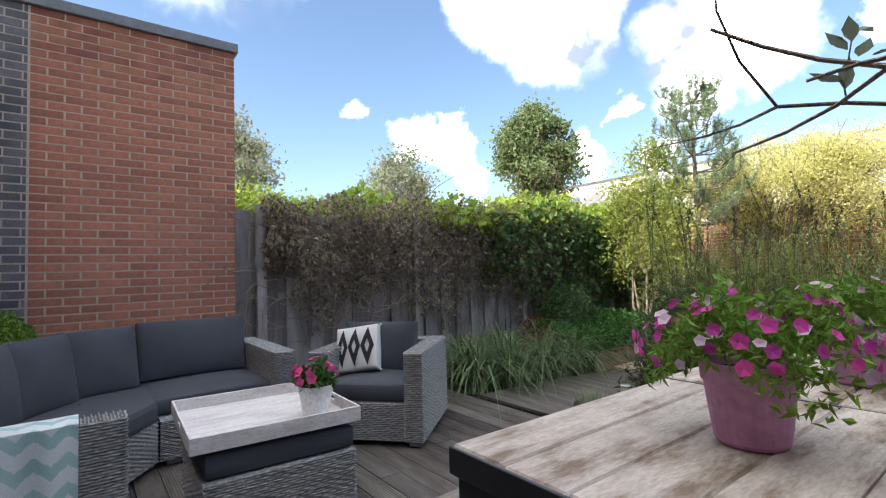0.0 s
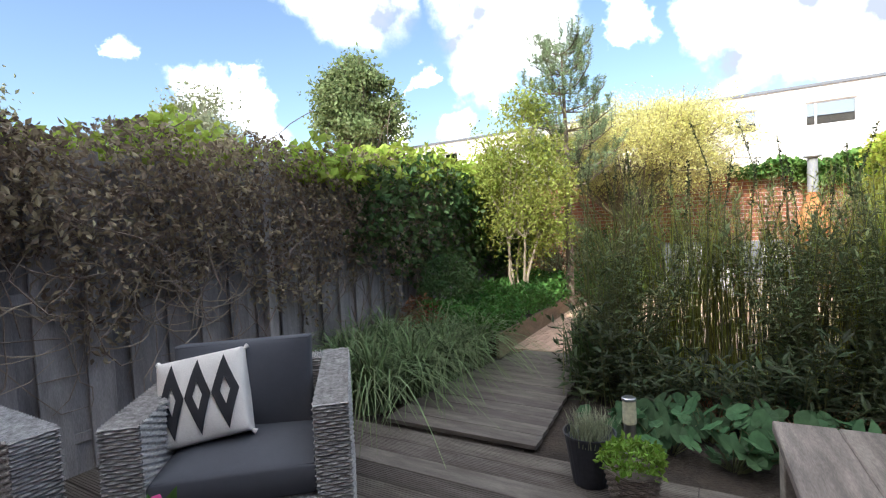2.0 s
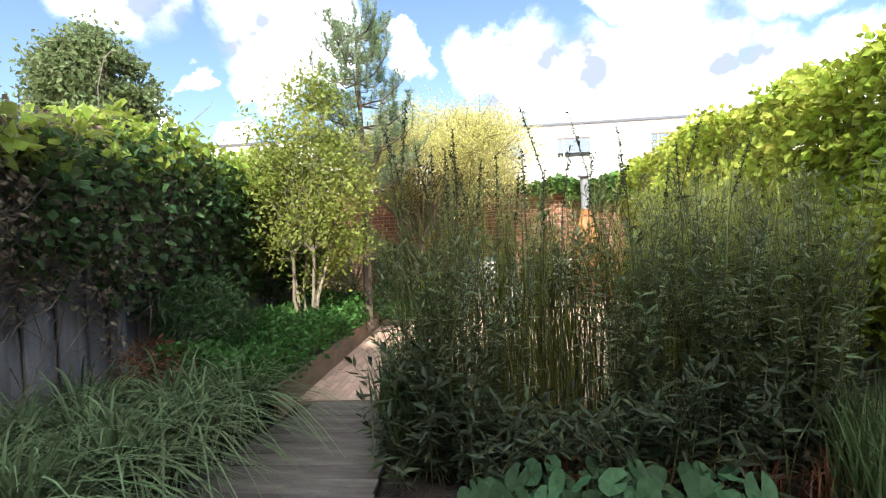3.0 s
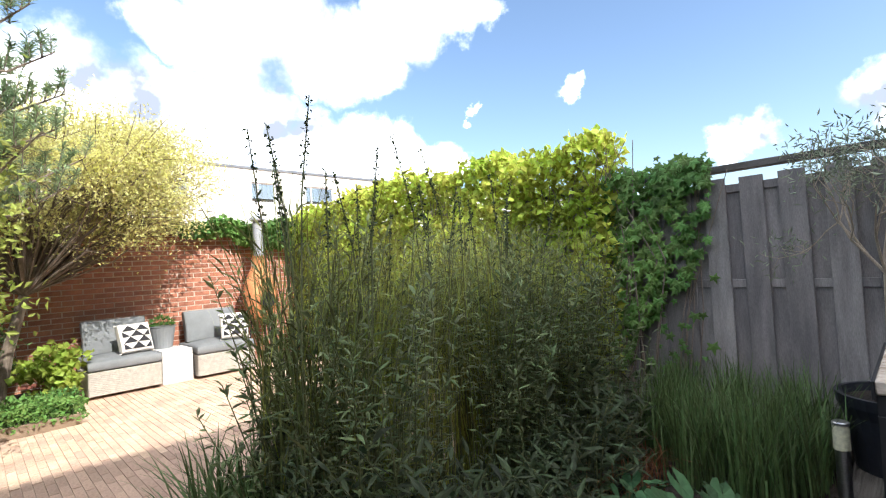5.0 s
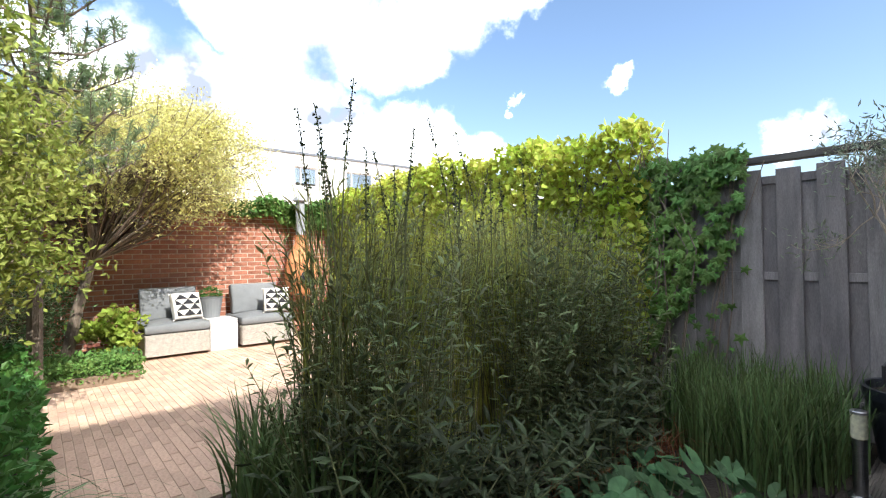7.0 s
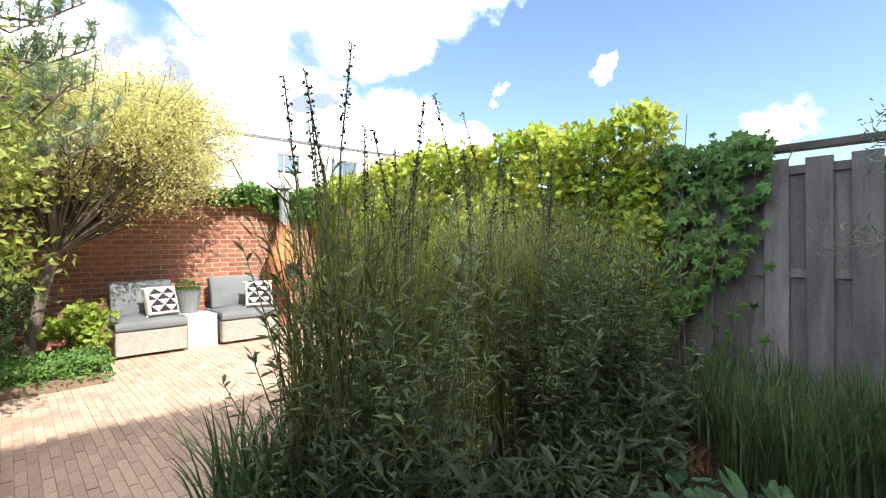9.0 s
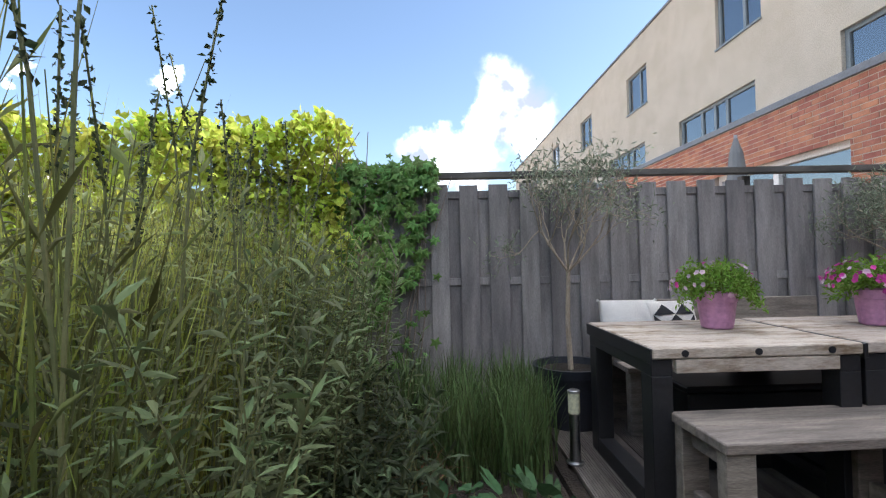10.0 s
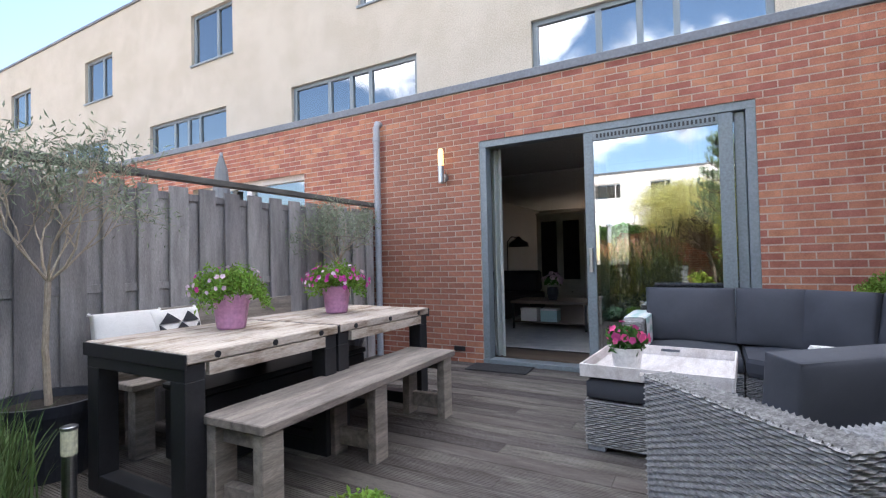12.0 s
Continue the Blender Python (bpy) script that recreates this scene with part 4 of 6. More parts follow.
def table(x0, y0, x1, y1):
    t = thing("garden_table", "weathered scaffold-wood table on black steel legs", "table", ((x0 + x1) / 2, (y0 + y1) / 2, 0), group="pair of garden tables")
    w_, d = (x1 - x0) / 2, (y1 - y0) / 2
    n = 5
    top = thing("tabletop", "", "")
    top.parent = t
    top.matrix_world = t.matrix_world
    for i in range(n):
        a = -w_ + 2 * w_ * i / n
        part("plank", Geo().soft_box(a + 0.002, -d + 0.012, 0.72, a + 2 * w_ / n - 0.002, d - 0.012, 0.772 + R.uniform(-0.002, 0.002), 0.006), "table_wood", top)
    for s in (-1, 1):
        y_ = s * d
        g = Geo().soft_box(-w_, min(y_, y_ - s * 0.011), 0.70, w_, max(y_, y_ - s * 0.011), 0.768, 0.002)
        part("end_strip", g, "black", t)
        ya, yb = sorted((y_ - s * 0.012, y_ - s * 0.11))
        part("frame_bar", Geo().soft_box(-w_ + 0.02, ya, 0.64, w_ - 0.02, yb, 0.715, 0.003), "black", t)
        for q in (-1, 1):
            xa, xb = sorted((q * (w_ - 0.02), q * (w_ - 0.13)))
            part("leg", Geo().soft_box(xa, ya, 0.0, xb, yb, 0.64, 0.003), "black", t)
        part("foot_bar", Geo().soft_box(-w_ + 0.131, ya, 0.0, w_ - 0.131, yb, 0.09, 0.003), "black", t)
    part("apron", Geo().soft_box(-w_ + 0.004, -d + 0.12, 0.655, -w_ + 0.034, d - 0.12, 0.716, 0.003), "table_wood", t)
    for q in range(3):
        part("bolt", Geo().tube([(-w_ - 0.004, -d + 0.16 + q * (2 * d - 0.32) / 2, 0.745), (-w_ + 0.004, -d + 0.16 + q * (2 * d - 0.32) / 2, 0.745)], 0.016, 12), "black", t)
    return t


table(2.53, 2.585, 3.42, 3.575)
table(2.545, 1.50, 3.445, 2.575)


def bench():
    t = thing("bench", "weathered grey scaffold-wood bench beside the table", "bench", (2.40, 2.565, 0), 2)
    L, w_ = 0.905, 0.2
    for i in range(2):
        a = -w_ + i * w_
        part("plank", Geo().soft_box(a + 0.001, -L, 0.435, a + w_ - 0.001, L, 0.478, 0.005), "old_wood", t)
    for y in (-L + 0.06, 0.0, L - 0.1):
        for x in (-w_ + 0.02, w_ - 0.08):
            part("leg", Geo().soft_box(x, y - 0.03, 0, x + 0.06, y + 0.09, 0.434, 0.004), "old_wood", t)
        part("crossbar", Geo().soft_box(-w_ + 0.081, y - 0.0, 0.06, w_ - 0.081, y + 0.05, 0.16, 0.004), "old_wood", t)
        part("crossbar", Geo().soft_box(-w_ + 0.081, y - 0.0, 0.35, w_ - 0.081, y + 0.05, 0.434, 0.004), "old_wood", t)


def back_bench():
    t = thing("garden_bench", "weathered wooden bench with a tall plank back along the fence", "bench", (3.82, 2.45, 0))
    L = 0.82
    part("seat", Geo().soft_box(-0.28, -L, 0.41, 0.14, L, 0.45, 0.005), "old_wood", t)
    for i in range(2):
        part("back_plank", Geo().soft_box(0.16, -L, 0.46 + i * 0.2, 0.19, L, 0.655 + i * 0.2, 0.004), "old_wood", t)
    for y in (-L + 0.02, L - 0.14):
        part("leg", Geo().soft_box(-0.27, y, 0, -0.19, y + 0.12, 0.41, 0.004), "old_wood", t)
        part("leg", Geo().soft_box(0.08, y, 0, 0.14, y + 0.12, 0.41, 0.004), "old_wood", t)


bench()
back_bench()
t = thing("cushion_box", "low black storage box under the garden table", "storage box", (3.22, 2.45, 0))
part("body", Geo().soft_box(-0.2, -0.7, 0.0, 0.2, 0.7, 0.42, 0.01), "black", t)
part("lid", Geo().soft_box(-0.21, -0.71, 0.421, 0.21, 0.71, 0.46, 0.01), "black", t)
for y in (-0.35, 0.25):
    part("handle", Geo().tube([(-0.201, y - 0.08, 0.33), (-0.225, y - 0.075, 0.33), (-0.225, y + 0.075, 0.33), (-0.201, y + 0.08, 0.33)], 0.006, 6), "steel", t)


def bollard(x, y, h):
    t = thing("garden_light", "short steel bollard lamp with a milky glass top", "garden lamp", (x, y, 0), group="bollard lamps")
    part("foot_plate", Geo().lathe(0, 0, [(0.05, 0), (0.05, 0.008), (0.04, 0.014), (0.03, 0.016)]), "steel", t, smooth=False)
    part("post", Geo().lathe(0, 0, [(0.03, 0.015), (0.03, h - 0.135)], 20), "steel", t, smooth=False)
    part("lamp_glass", Geo().lathe(0, 0, [(0.032, h - 0.135), (0.034, h - 0.13), (0.034, h - 0.015)], 20), "lampglass", t)
    part("lamp_cap", Geo().lathe(0, 0, [(0.036, h - 0.015), (0.036, h - 0.004), (0.03, h)], 20), "steel", t)


bollard(1.60, 3.80, 0.38)
bollard(3.17, 3.74, 0.42)


def wall_light():
    t = thing("wall_lamp", "steel wall lamp with a glowing glass tube on the brick wall", "wall lamp", (3.20, 0.012, 2.1))
    part("backplate", Geo().tube([(0, -0.002, 0.0), (0, 0.018, 0.0)], 0.045, 20), "steel", t)
    part("bracket", Geo().tube([(0, 0.018, 0.0), (0, 0.07, 0.0)], 0.015, 12), "steel", t)
    part("body", Geo().lathe(0, 0.09, [(0.032, -0.07), (0.034, -0.06), (0.034, 0.13)], 20), "steel", t)
    part("glass_tube", Geo().lathe(0, 0.09, [(0.032, 0.13), (0.032, 0.30), (0.02, 0.325)], 20), "glow", t)


wall_light()


def drainpipe():
    t = thing("drainpipe", "grey plastic rain pipe down the brick wall", "drainpipe", (4.13, 0.075, 0.0))
    part("pipe", Geo().tube([(0, 0, 0.0), (0, 0, 2.82), (0, -0.02, 2.87), (0, -0.085, 2.87)], 0.04, 16), "zinc", t, smooth=False)
    for z in (0.9, 1.82, 2.65):
        part("bracket", Geo().lathe(0, 0, [(0.042, z), (0.047, z), (0.047, z + 0.05), (0.042, z + 0.05)], 16), "zinc", t)


drainpipe()
t = thing("door_mat", "flat black rubber mat on the deck before the door", "mat", (2.5, 0.18, 0.0), 3)
part("mat", Geo().soft_box(-0.33, -0.15, 0.001, 0.33, 0.17, 0.015), "rubber", t)
t = thing("air_brick", "small black vent set in the brick wall", "vent", (3.06, 0.009, 0.12))
part("grille", Geo().soft_box(-0.07, -0.006, 0, 0.07, 0.006, 0.05, 0.002), "black", t)

# ---- deck ----


def board_mesh(L, w_, grooves):
    """One deck board along x, its top at z 0."""
    prof = [(0, -0.027), (0, -0.002), (0.002, 0)]
    if grooves:
        k = 9
        for i in range(k):
            y = w_ * (i + 0.5) / k
            q = w_ / k / 2
            prof += [(y - q * 0.45, 0), (y - q * 0.2, -0.0035), (y + q * 0.45, -0.0035), (y + q * 0.7, 0)]
    prof += [(w_ - 0.002, 0), (w_, -0.002), (w_, -0.027)]
    n = len(prof)
    v = [(x, y, z) for x in (0, L) for y, z in prof]
    f = [(i, i + 1, n + i + 1, n + i) for i in range(n - 1)]
    f = [q[::-1] for q in f]
    g = Geo().add(v, f)
    g.f += [list(range(n)), list(range(2 * n - 1, n - 1, -1))]
    return g


def deck():
    d = structure("deck", Geo().box(-1.14, 0.012, -0.11, 4.18, 3.84, -0.034), "soil")
    y = 0.012
    i = 0
    rr = random.Random(4)
    while y + 0.14 < 3.86:
        cut = rr.uniform(0.3, 2.6)
        for a, b in ((-1.14, cut - 0.002), (cut + 0.002, 4.17)):
            ob = part("board", board_mesh(b - a, 0.139, i % 4 != 3), "deck" if i % 4 != 3 else "deck_flat", d)
            ob.location = (a, y, rr.uniform(-0.001, 0.001))
        y += 0.1445
        i += 1
    b = structure("boardwalk", Geo().box(0.06, 3.87, -0.11, 1.0, 5.9, -0.034), "soil")
    y = 3.868
    while y < 5.85:
        x0 = 0.0 + 0.16 * max(y - 3.9, 0) * (y - 3.9) / 2
        x1 = 1.07 - 0.07 * (y - 3.9)
        ob = part("board", board_mesh(x1 - x0, 0.139, False), "deck_flat", b)
        ob.location = (x0, y, rr.uniform(-0.001, 0.001))
        y += 0.1435


deck()


# ---- patio ----
def patio():
    base = structure("pavement", Geo().box(0.118, 5.915, -0.11, 1.0, BACK_Y, -0.005).box(1.0, 5.62, -0.11, 4.15, BACK_Y, -0.005), "joint")
    cells = []
    pw, pl = 0.053, 0.205
    x = 0.12
    k = 0
    while x + pw < 4.15:
        y = 5.63 - (pl / 2 if k % 2 else 0)
        while y < BACK_Y:
            a, b = max(y, 5.63), min(y + pl - 0.005, BACK_Y - 0.01)
            if b - a > 0.03:
                cells.append((x, a, b))
            y += pl
        x += pw + 0.002
        k += 1
    cells = [c for c in cells if c[1] > 5.9 or c[0] > 1.0]
    cells.sort(key=lambda c: math.hypot(c[0] - 0.5, c[1] - 5.9))
    meshes = {}
    for x, a, b in cells[:300]:
        key = round(b - a, 3)
        if key not in meshes:
            meshes[key] = Geo().soft_box(0, 0, -0.02, pw - 0.002, b - a, 0, 0.002).mesh("paver")
            meshes[key].materials.append(M["paver"])
        ob = new("paver", meshes[key])
        ob.parent = base
        ob.location = (x, a, R.uniform(-0.002, 0.002))
    g = Geo()
    for x, a, b in cells[300:]:
        z = R.uniform(-0.002, 0.002)
        v = [(x, a, -0.02), (x + pw - 0.003, a, -0.02), (x + pw - 0.003, b, -0.02), (x, b, -0.02), (x, a, z), (x + pw - 0.003, a, z), (x + pw - 0.003, b, z), (x, b, z)]
        g.add(v, [(4, 5, 6, 7), (0, 1, 5, 4), (1, 2, 6, 5), (2, 3, 7, 6), (3, 0, 4, 7)])
    part("pavers", g, "paver", base, kind="stuff")


# edging board of the raised bed
structure("bed_edging", Geo().soft_box(0.08, 5.6, -0.1, 0.115, 8.9, 0.2).soft_box(0.12, 8.94, -0.1, 0.95, 8.98, 0.1), "board")
structure("raised_soil", Geo().box(-1.15, 5.6, -0.018, 0.079, 10.6, 0.15), "soil")
structure("bed_back", Geo().box(0.085, 8.985, -0.05, 0.93, BACK_Y - 0.02, 0.08), "soil")

# ---- plants ----


def plant(name, label, category, at, pieces, group=""):
    t = thing(name, label, category, at, group=group)
    for nm, g, m in pieces:
        nm = {"blades": "grass_tuft", "leaves": "foliage", "stems": "stalk"}.get(nm, nm)
        part(nm, g, m, t, smooth=False, kind="stuff" if nm in ("grass_tuft", "foliage", "stalk", "seed_head", "crown", "needles") else "")
    return t


def sedge_bed():
    rng = np.random.default_rng(5)
    for k, (x, y) in enumerate([(-0.25, 4.05), (-0.6, 4.2), (-0.15, 4.45), (-0.5, 4.7), (-0.1, 4.9), (-0.4, 5.2), (-0.85, 4.6), (-0.05, 5.35), (-0.9, 5.1)]):
        c = np.zeros((230, 3))
        c[:, :2] = rng.normal(size=(230, 2)) * 0.06
        g = Geo().blades(c, 0.74, 0.014, 1.05, rng, 8, bend=1.3)
        plant("sedge_clump", "arching dark green sedge clump in the soil bed", "ornamental grass", (x, y, -0.05), [("blades", g, "sedge")], "sedge clumps")


def leafy(pts, size, width, rng, up=None, spread=1.0):
    return Geo().leaves(pts, size, width, up=up, spread=spread, rng=rng)


def box_cloud(n, x0, y0, z0, x1, y1, z1, rng):
    return np.stack([rng.uniform(x0, x1, n), rng.uniform(y0, y1, n), rng.uniform(z0, z1, n)], 1)


def lance(c, d, size, width, rng):
    """Lance-shaped leaves, folded along the rib and drooping, that leave their stem along d."""
    c, d = np.asarray(c, float), np.asarray(d, float)
    n = len(c)
    d = d / np.linalg.norm(d, axis=1)[:, None]
    s = np.cross(d, (0, 0, 1.0)) + rng.normal(size=(n, 3)) * 0.35
    s -= d * (s * d).sum(1)[:, None]
    s /= np.linalg.norm(s, axis=1)[:, None]
    nn = np.cross(s, d)
    L = (size * rng.uniform(0.55, 1.2, n))[:, None]
    w = L * width * 0.5
    droop = np.array((0, 0, -1.0))
    mid, tip = c + d * L * 0.5 + droop * L * 0.04, c + d * L + droop * L * rng.uniform(0.05, 0.4, n)[:, None]
    q = c + d * L * 0.22
    v = np.stack([c, q + s * w * 0.8, mid + s * w - nn * L * 0.02, tip, mid - s * w - nn * L * 0.02, q - s * w * 0.8, mid + nn * L * 0.03], 1).reshape(-1, 3)
    i = np.arange(n)[:, None] * 7
    f = np.concatenate([i + [[0, 1, 6]], i + [[1, 2, 6]], i + [[2, 3, 6]], i + [[3, 4, 6]], i + [[4, 5, 6]], i + [[5, 0, 6]]])
    return Geo().add(v, f)


def leafy_stems(rng, stems, foot, reach, low, high, per, size, width, start=0.2):
    """Stems that lean out from a foot, with lance leaves in whorls along them."""
    st, c, d = Geo(), [], []
    for s in range(stems):
        a = rng.uniform(0, 2 * math.pi)
        h, r_ = rng.uniform(low, high), rng.uniform(0.35, 1) * reach
        o = rng.normal(size=2) * foot
        out = np.array((math.cos(a), math.sin(a), 0.0))
        p0 = np.array((o[0], o[1], 0))
        p1 = p0 + out * r_ * 0.35 + np.array((0, 0, h * 0.6))
        p2 = p0 + out * r_ + np.array((0, 0, h))
        st.tube([p0, p1, p2], [0.0045, 0.0035, 0.0015], 4, False)
        turn = rng.uniform(0, 6.28)
        for q in range(per):
            t_ = start + (1 - start) * (q + 0.5) / per
            b = p0 * (1 - t_) ** 2 + 2 * p1 * t_ * (1 - t_) + p2 * t_ ** 2
            turn += 2.4
            up = rng.uniform(0.0, 0.7) if t_ < 0.9 else 1.2
            c.append(b)
            d.append((math.cos(turn), math.sin(turn), up))
    return st, lance(c, d, size, width, rng)


def bamboo_mass():
    """The tall clump of reeds and leafy shrubs behind the deck."""
    rng = np.random.default_rng(8)
    tall = [(1.38, 5.45, 0.3, 0.3), (1.72, 5.55, 1.0, 0.58), (2.05, 5.6, 1.15, 0.6), (2.5, 5.5, 1.0, 0.45), (2.95, 5.5, 1.0, 0.25), (3.4, 5.35, 1.0, 0.25), (2.95, 6.05, 1.0, 0.6), (3.3, 6.15, 1.0, 0.6),
            (3.68, 6.0, 1.0, 0.6), (3.9, 6.5, 0.9, 0.6)]
    for x, y, much, bare in tall:
        c = np.zeros((int(190 * much), 3))
        c[:, :2] = rng.normal(size=(len(c), 2)) * 0.12
        bl = Geo().blades(c, (1.68 if y < 5.8 else 1.8) * rng.uniform(0.92, 1.06), 0.0065, 0.28, rng, 7, bend=0.22)
        st, lv = leafy_stems(rng, int(38 * max(much, 0.8)), 0.14, 0.30, 1.0, 1.6, 36, 0.075, 0.2, bare)
        plant("reed_clump", "tall green reed clump with leafy stems in the planting bed", "ornamental grass", (x, y, -0.05),
              [("blades", bl, "blade"), ("stems", st, "stem"), ("foliage", lv, "reed_leaf")], "tall planting")
    for x, y, n in ((1.36, 5.02, 26), (1.62, 5.2, 16), (2.42, 5.1, 20), (2.8, 5.12, 26), (3.2, 5.05, 26)):
        st, lv = leafy_stems(rng, n, 0.12, 0.34, 0.7, 1.3, 34, 0.085, 0.2, 0.12)
        plant("leafy_shrub", "bushy grey-green shrub with narrow leaves in the bed", "shrub", (x, y, -0.05), [("stems", st, "stem"), ("foliage", lv, "shrub_leaf")], "tall planting")
    # low leafy front, its leaf colour darkened to stand for shade at the foot
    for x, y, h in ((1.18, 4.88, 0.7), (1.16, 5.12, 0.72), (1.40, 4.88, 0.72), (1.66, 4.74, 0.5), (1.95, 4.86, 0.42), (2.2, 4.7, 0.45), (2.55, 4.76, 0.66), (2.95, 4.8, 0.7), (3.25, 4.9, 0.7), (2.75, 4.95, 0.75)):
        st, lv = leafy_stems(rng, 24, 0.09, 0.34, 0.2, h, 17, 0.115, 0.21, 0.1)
        plant("leafy_shrub", "low bushy shrub with narrow grey-green leaves coloured dark for shade", "shrub", (x, y, -0.05),
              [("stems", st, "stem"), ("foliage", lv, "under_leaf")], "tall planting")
    # broad-leaved shrubs rising through the reeds
    for x, y, H in ((2.9, 5.3, 1.62), (3.35, 5.2, 1.5), (2.45, 5.15, 1.3), (1.14, 5.3, 1.15)):
        st, lv = leafy_stems(rng, 36, 0.07, 0.32, H * 0.55, H * 1.04, 42, 0.065, 0.24, 0.2)
        plant("leafy_shrub", "tall upright shrub with grey-green leaves among the reeds", "shrub", (x, y, -0.05),
              [("stems", st, "stem"), ("foliage", lv, "shrub_leaf")], "tall planting")
    # bare brown stalks low in the bed
    for k in range(12):
        x, y = 1.9 + 0.12 * k, 4.62 + rng.uniform(-0.08, 0.1)
        c = np.zeros((16, 3))
        c[:, :2] = rng.normal(size=(16, 2)) * 0.04
        plant("dead_grass", "dry brown grass stalks on the dark pond edge", "dry grass", (x, y, -0.05), [("blades", Geo().blades(c, 0.3, 0.006, 0.9, rng, 5, bend=0.9), "rust_leaf")], "dry grasses")
    # seed spires above the mass
    for k in range(24):
        x, y, h = 1.1 + 1.9 * (k / 24) ** 1.2, 5.05 + rng.uniform(0, 0.5), rng.uniform(1.6, 2.05)
        bx, by = rng.normal() * 0.12, rng.normal() * 0.10
        g = Geo().tube([(0, 0, 0), (bx * 0.2, by * 0.2, h * 0.5), (bx * 0.5, by * 0.5, h * 0.8), (bx, by, h)], [0.005, 0.004, 0.0035, 0.0025], 5, False)
        n = 90
        t_ = rng.uniform(0, 1, n)
        p = np.stack([bx * (0.5 + 0.5 * t_) + rng.normal(size=n) * 0.005, by * (0.5 + 0.5 * t_) + rng.normal(size=n) * 0.005, h * (0.8 + 0.2 * t_)], 1)
        plant("seed_spire", "tall dark flower spire gone to seed in the planting bed", "flower", (x, y, -0.05),
              [("stalk", g, "stem"), ("seed_head", leafy(p, 0.017, 0.7, rng), "under_leaf")], "seed spires")


def stray_reeds():
    rng = np.random.default_rng(19)
    # knee-high sword leaves at the corner of the path
    for x, y in ((1.0, 5.5), (1.02, 5.75), (1.1, 5.25), (1.15, 5.05), (1.16, 5.6)):
        c = np.zeros((90, 3))
        c[:, :2] = rng.normal(size=(90, 2)) * 0.07
        plant("sword_grass", "stiff spreading green sword leaves at the edge of the path", "ornamental grass", (x, y, -0.05),
              [("blades", Geo().blades(c, 0.62, 0.016, 0.42, rng, 6, bend=0.35), "rush")], "sword grasses")
    # tall spreading reeds with side leaves
    for x, y in ((1.26, 5.45), (1.36, 5.7), (1.26, 5.22)):
        g, c, d = Geo(), [], []
        for k in range(24):
            a, h = rng.uniform(0, 6.28), rng.uniform(0.9, 1.75)
            r_ = rng.uniform(0.06, 0.26) * h
            o = rng.normal(size=2) * 0.07
            p0 = np.array((o[0], o[1], 0))
            p1 = p0 + np.array((math.cos(a) * r_ * 0.3, math.sin(a) * r_ * 0.3, h * 0.6))
            p2 = p0 + np.array((math.cos(a) * r_, math.sin(a) * r_, h))
            g.tube([p0, (p0 + p1) / 2, p1, (p1 + p2) / 2, p2], [0.004, 0.0038, 0.0032, 0.0024, 0.001], 5, False)
            for q in range(6):
                t_ = 0.35 + 0.1 * q
                b = p0 * (1 - t_) ** 2 + 2 * p1 * t_ * (1 - t_) + p2 * t_ ** 2
                s_ = a + (0.5 if q % 2 else -0.5) + rng.normal() * 0.3
                c.append(b)
                d.append((math.cos(s_), math.sin(s_), 1.5))
        plant("reed_clump", "tall reeds with narrow side leaves beside the patio", "ornamental grass", (x, y, -0.05),
              [("stems", g, "reed_blade"), ("foliage", lance(c, d, 0.2, 0.026, rng), "reed_blade")], "tall planting")
    for k in range(8):
        g = Geo().blades(np.zeros((3, 3)), rng.uniform(1.6, 2.05), 0.007, 0.09, rng, 6)
        plant("reed", "single tall reed standing above the clump", "reed", (rng.uniform(1.15, 1.75), rng.uniform(5.55, 5.8), -0.05), [("blades", g, "reed_blade")], "tall reeds")


def rushes():
    rng = np.random.default_rng(9)
    for x, y in [(3.3, 4.1), (3.55, 4.05), (3.85, 4.0), (3.4, 4.35), (3.7, 4.35), (3.95, 4.4), (3.35, 4.65), (3.75, 4.7), (3.15, 4.4), (3.95, 4.75), (3.33, 3.97), (3.08, 4.08), (3.62, 3.96)]:
        c = np.zeros((170, 3))
        c[:, :2] = rng.normal(size=(170, 2)) * 0.075
        plant("rush_clump", "upright green rushes at the pond's edge", "rushes", (x, y, -0.05), [("blades", Geo().blades(c, 0.62, 0.0105, 0.30, rng, 6, bend=0.35), "rush")], "rush clumps")


def lilies():
    rng = np.random.default_rng(10)
    for x, y in [(1.75, 4.2), (2.05, 4.1), (2.3, 4.3), (2.55, 4.1), (1.95, 4.42), (2.4, 4.5), (1.6, 4.35), (1.5, 4.2)]:
        g, st = Geo(), Geo()
        for k in range(21):
            a, r_ = rng.uniform(0, 6.28), rng.uniform(0.04, 0.24)
            cx, cy, cz = r_ * math.cos(a), r_ * math.sin(a), rng.uniform(0.05, 0.24)
            s = rng.uniform(0.032, 0.06)
            tilt = rng.normal(size=2) * 0.5 + np.array((0.1, 0.35))
            v = [(cx, cy, cz - 0.01)]
            for q in range(12):
                t_ = 0.4 + (2 * math.pi - 0.6) * q / 11 + a
                dx, dy = s * math.cos(t_), s * math.sin(t_)
                v.append((cx + dx, cy + dy, cz + tilt[0] * dx + tilt[1] * dy + 0.006 * (q % 2)))
            g.add(v, [(0, 1 + q, 2 + q) for q in range(11)])
            st.tube([(cx * 0.2, cy * 0.2, 0), (cx, cy, cz - 0.01)], 0.003, 4, False)
        plant("marsh_plant", "round-leaved green marsh plant beside the deck", "water plant", (x, y, -0.05), [("leaves", g, "lily_leaf"), ("stems", st, "stem")], "marsh plants")


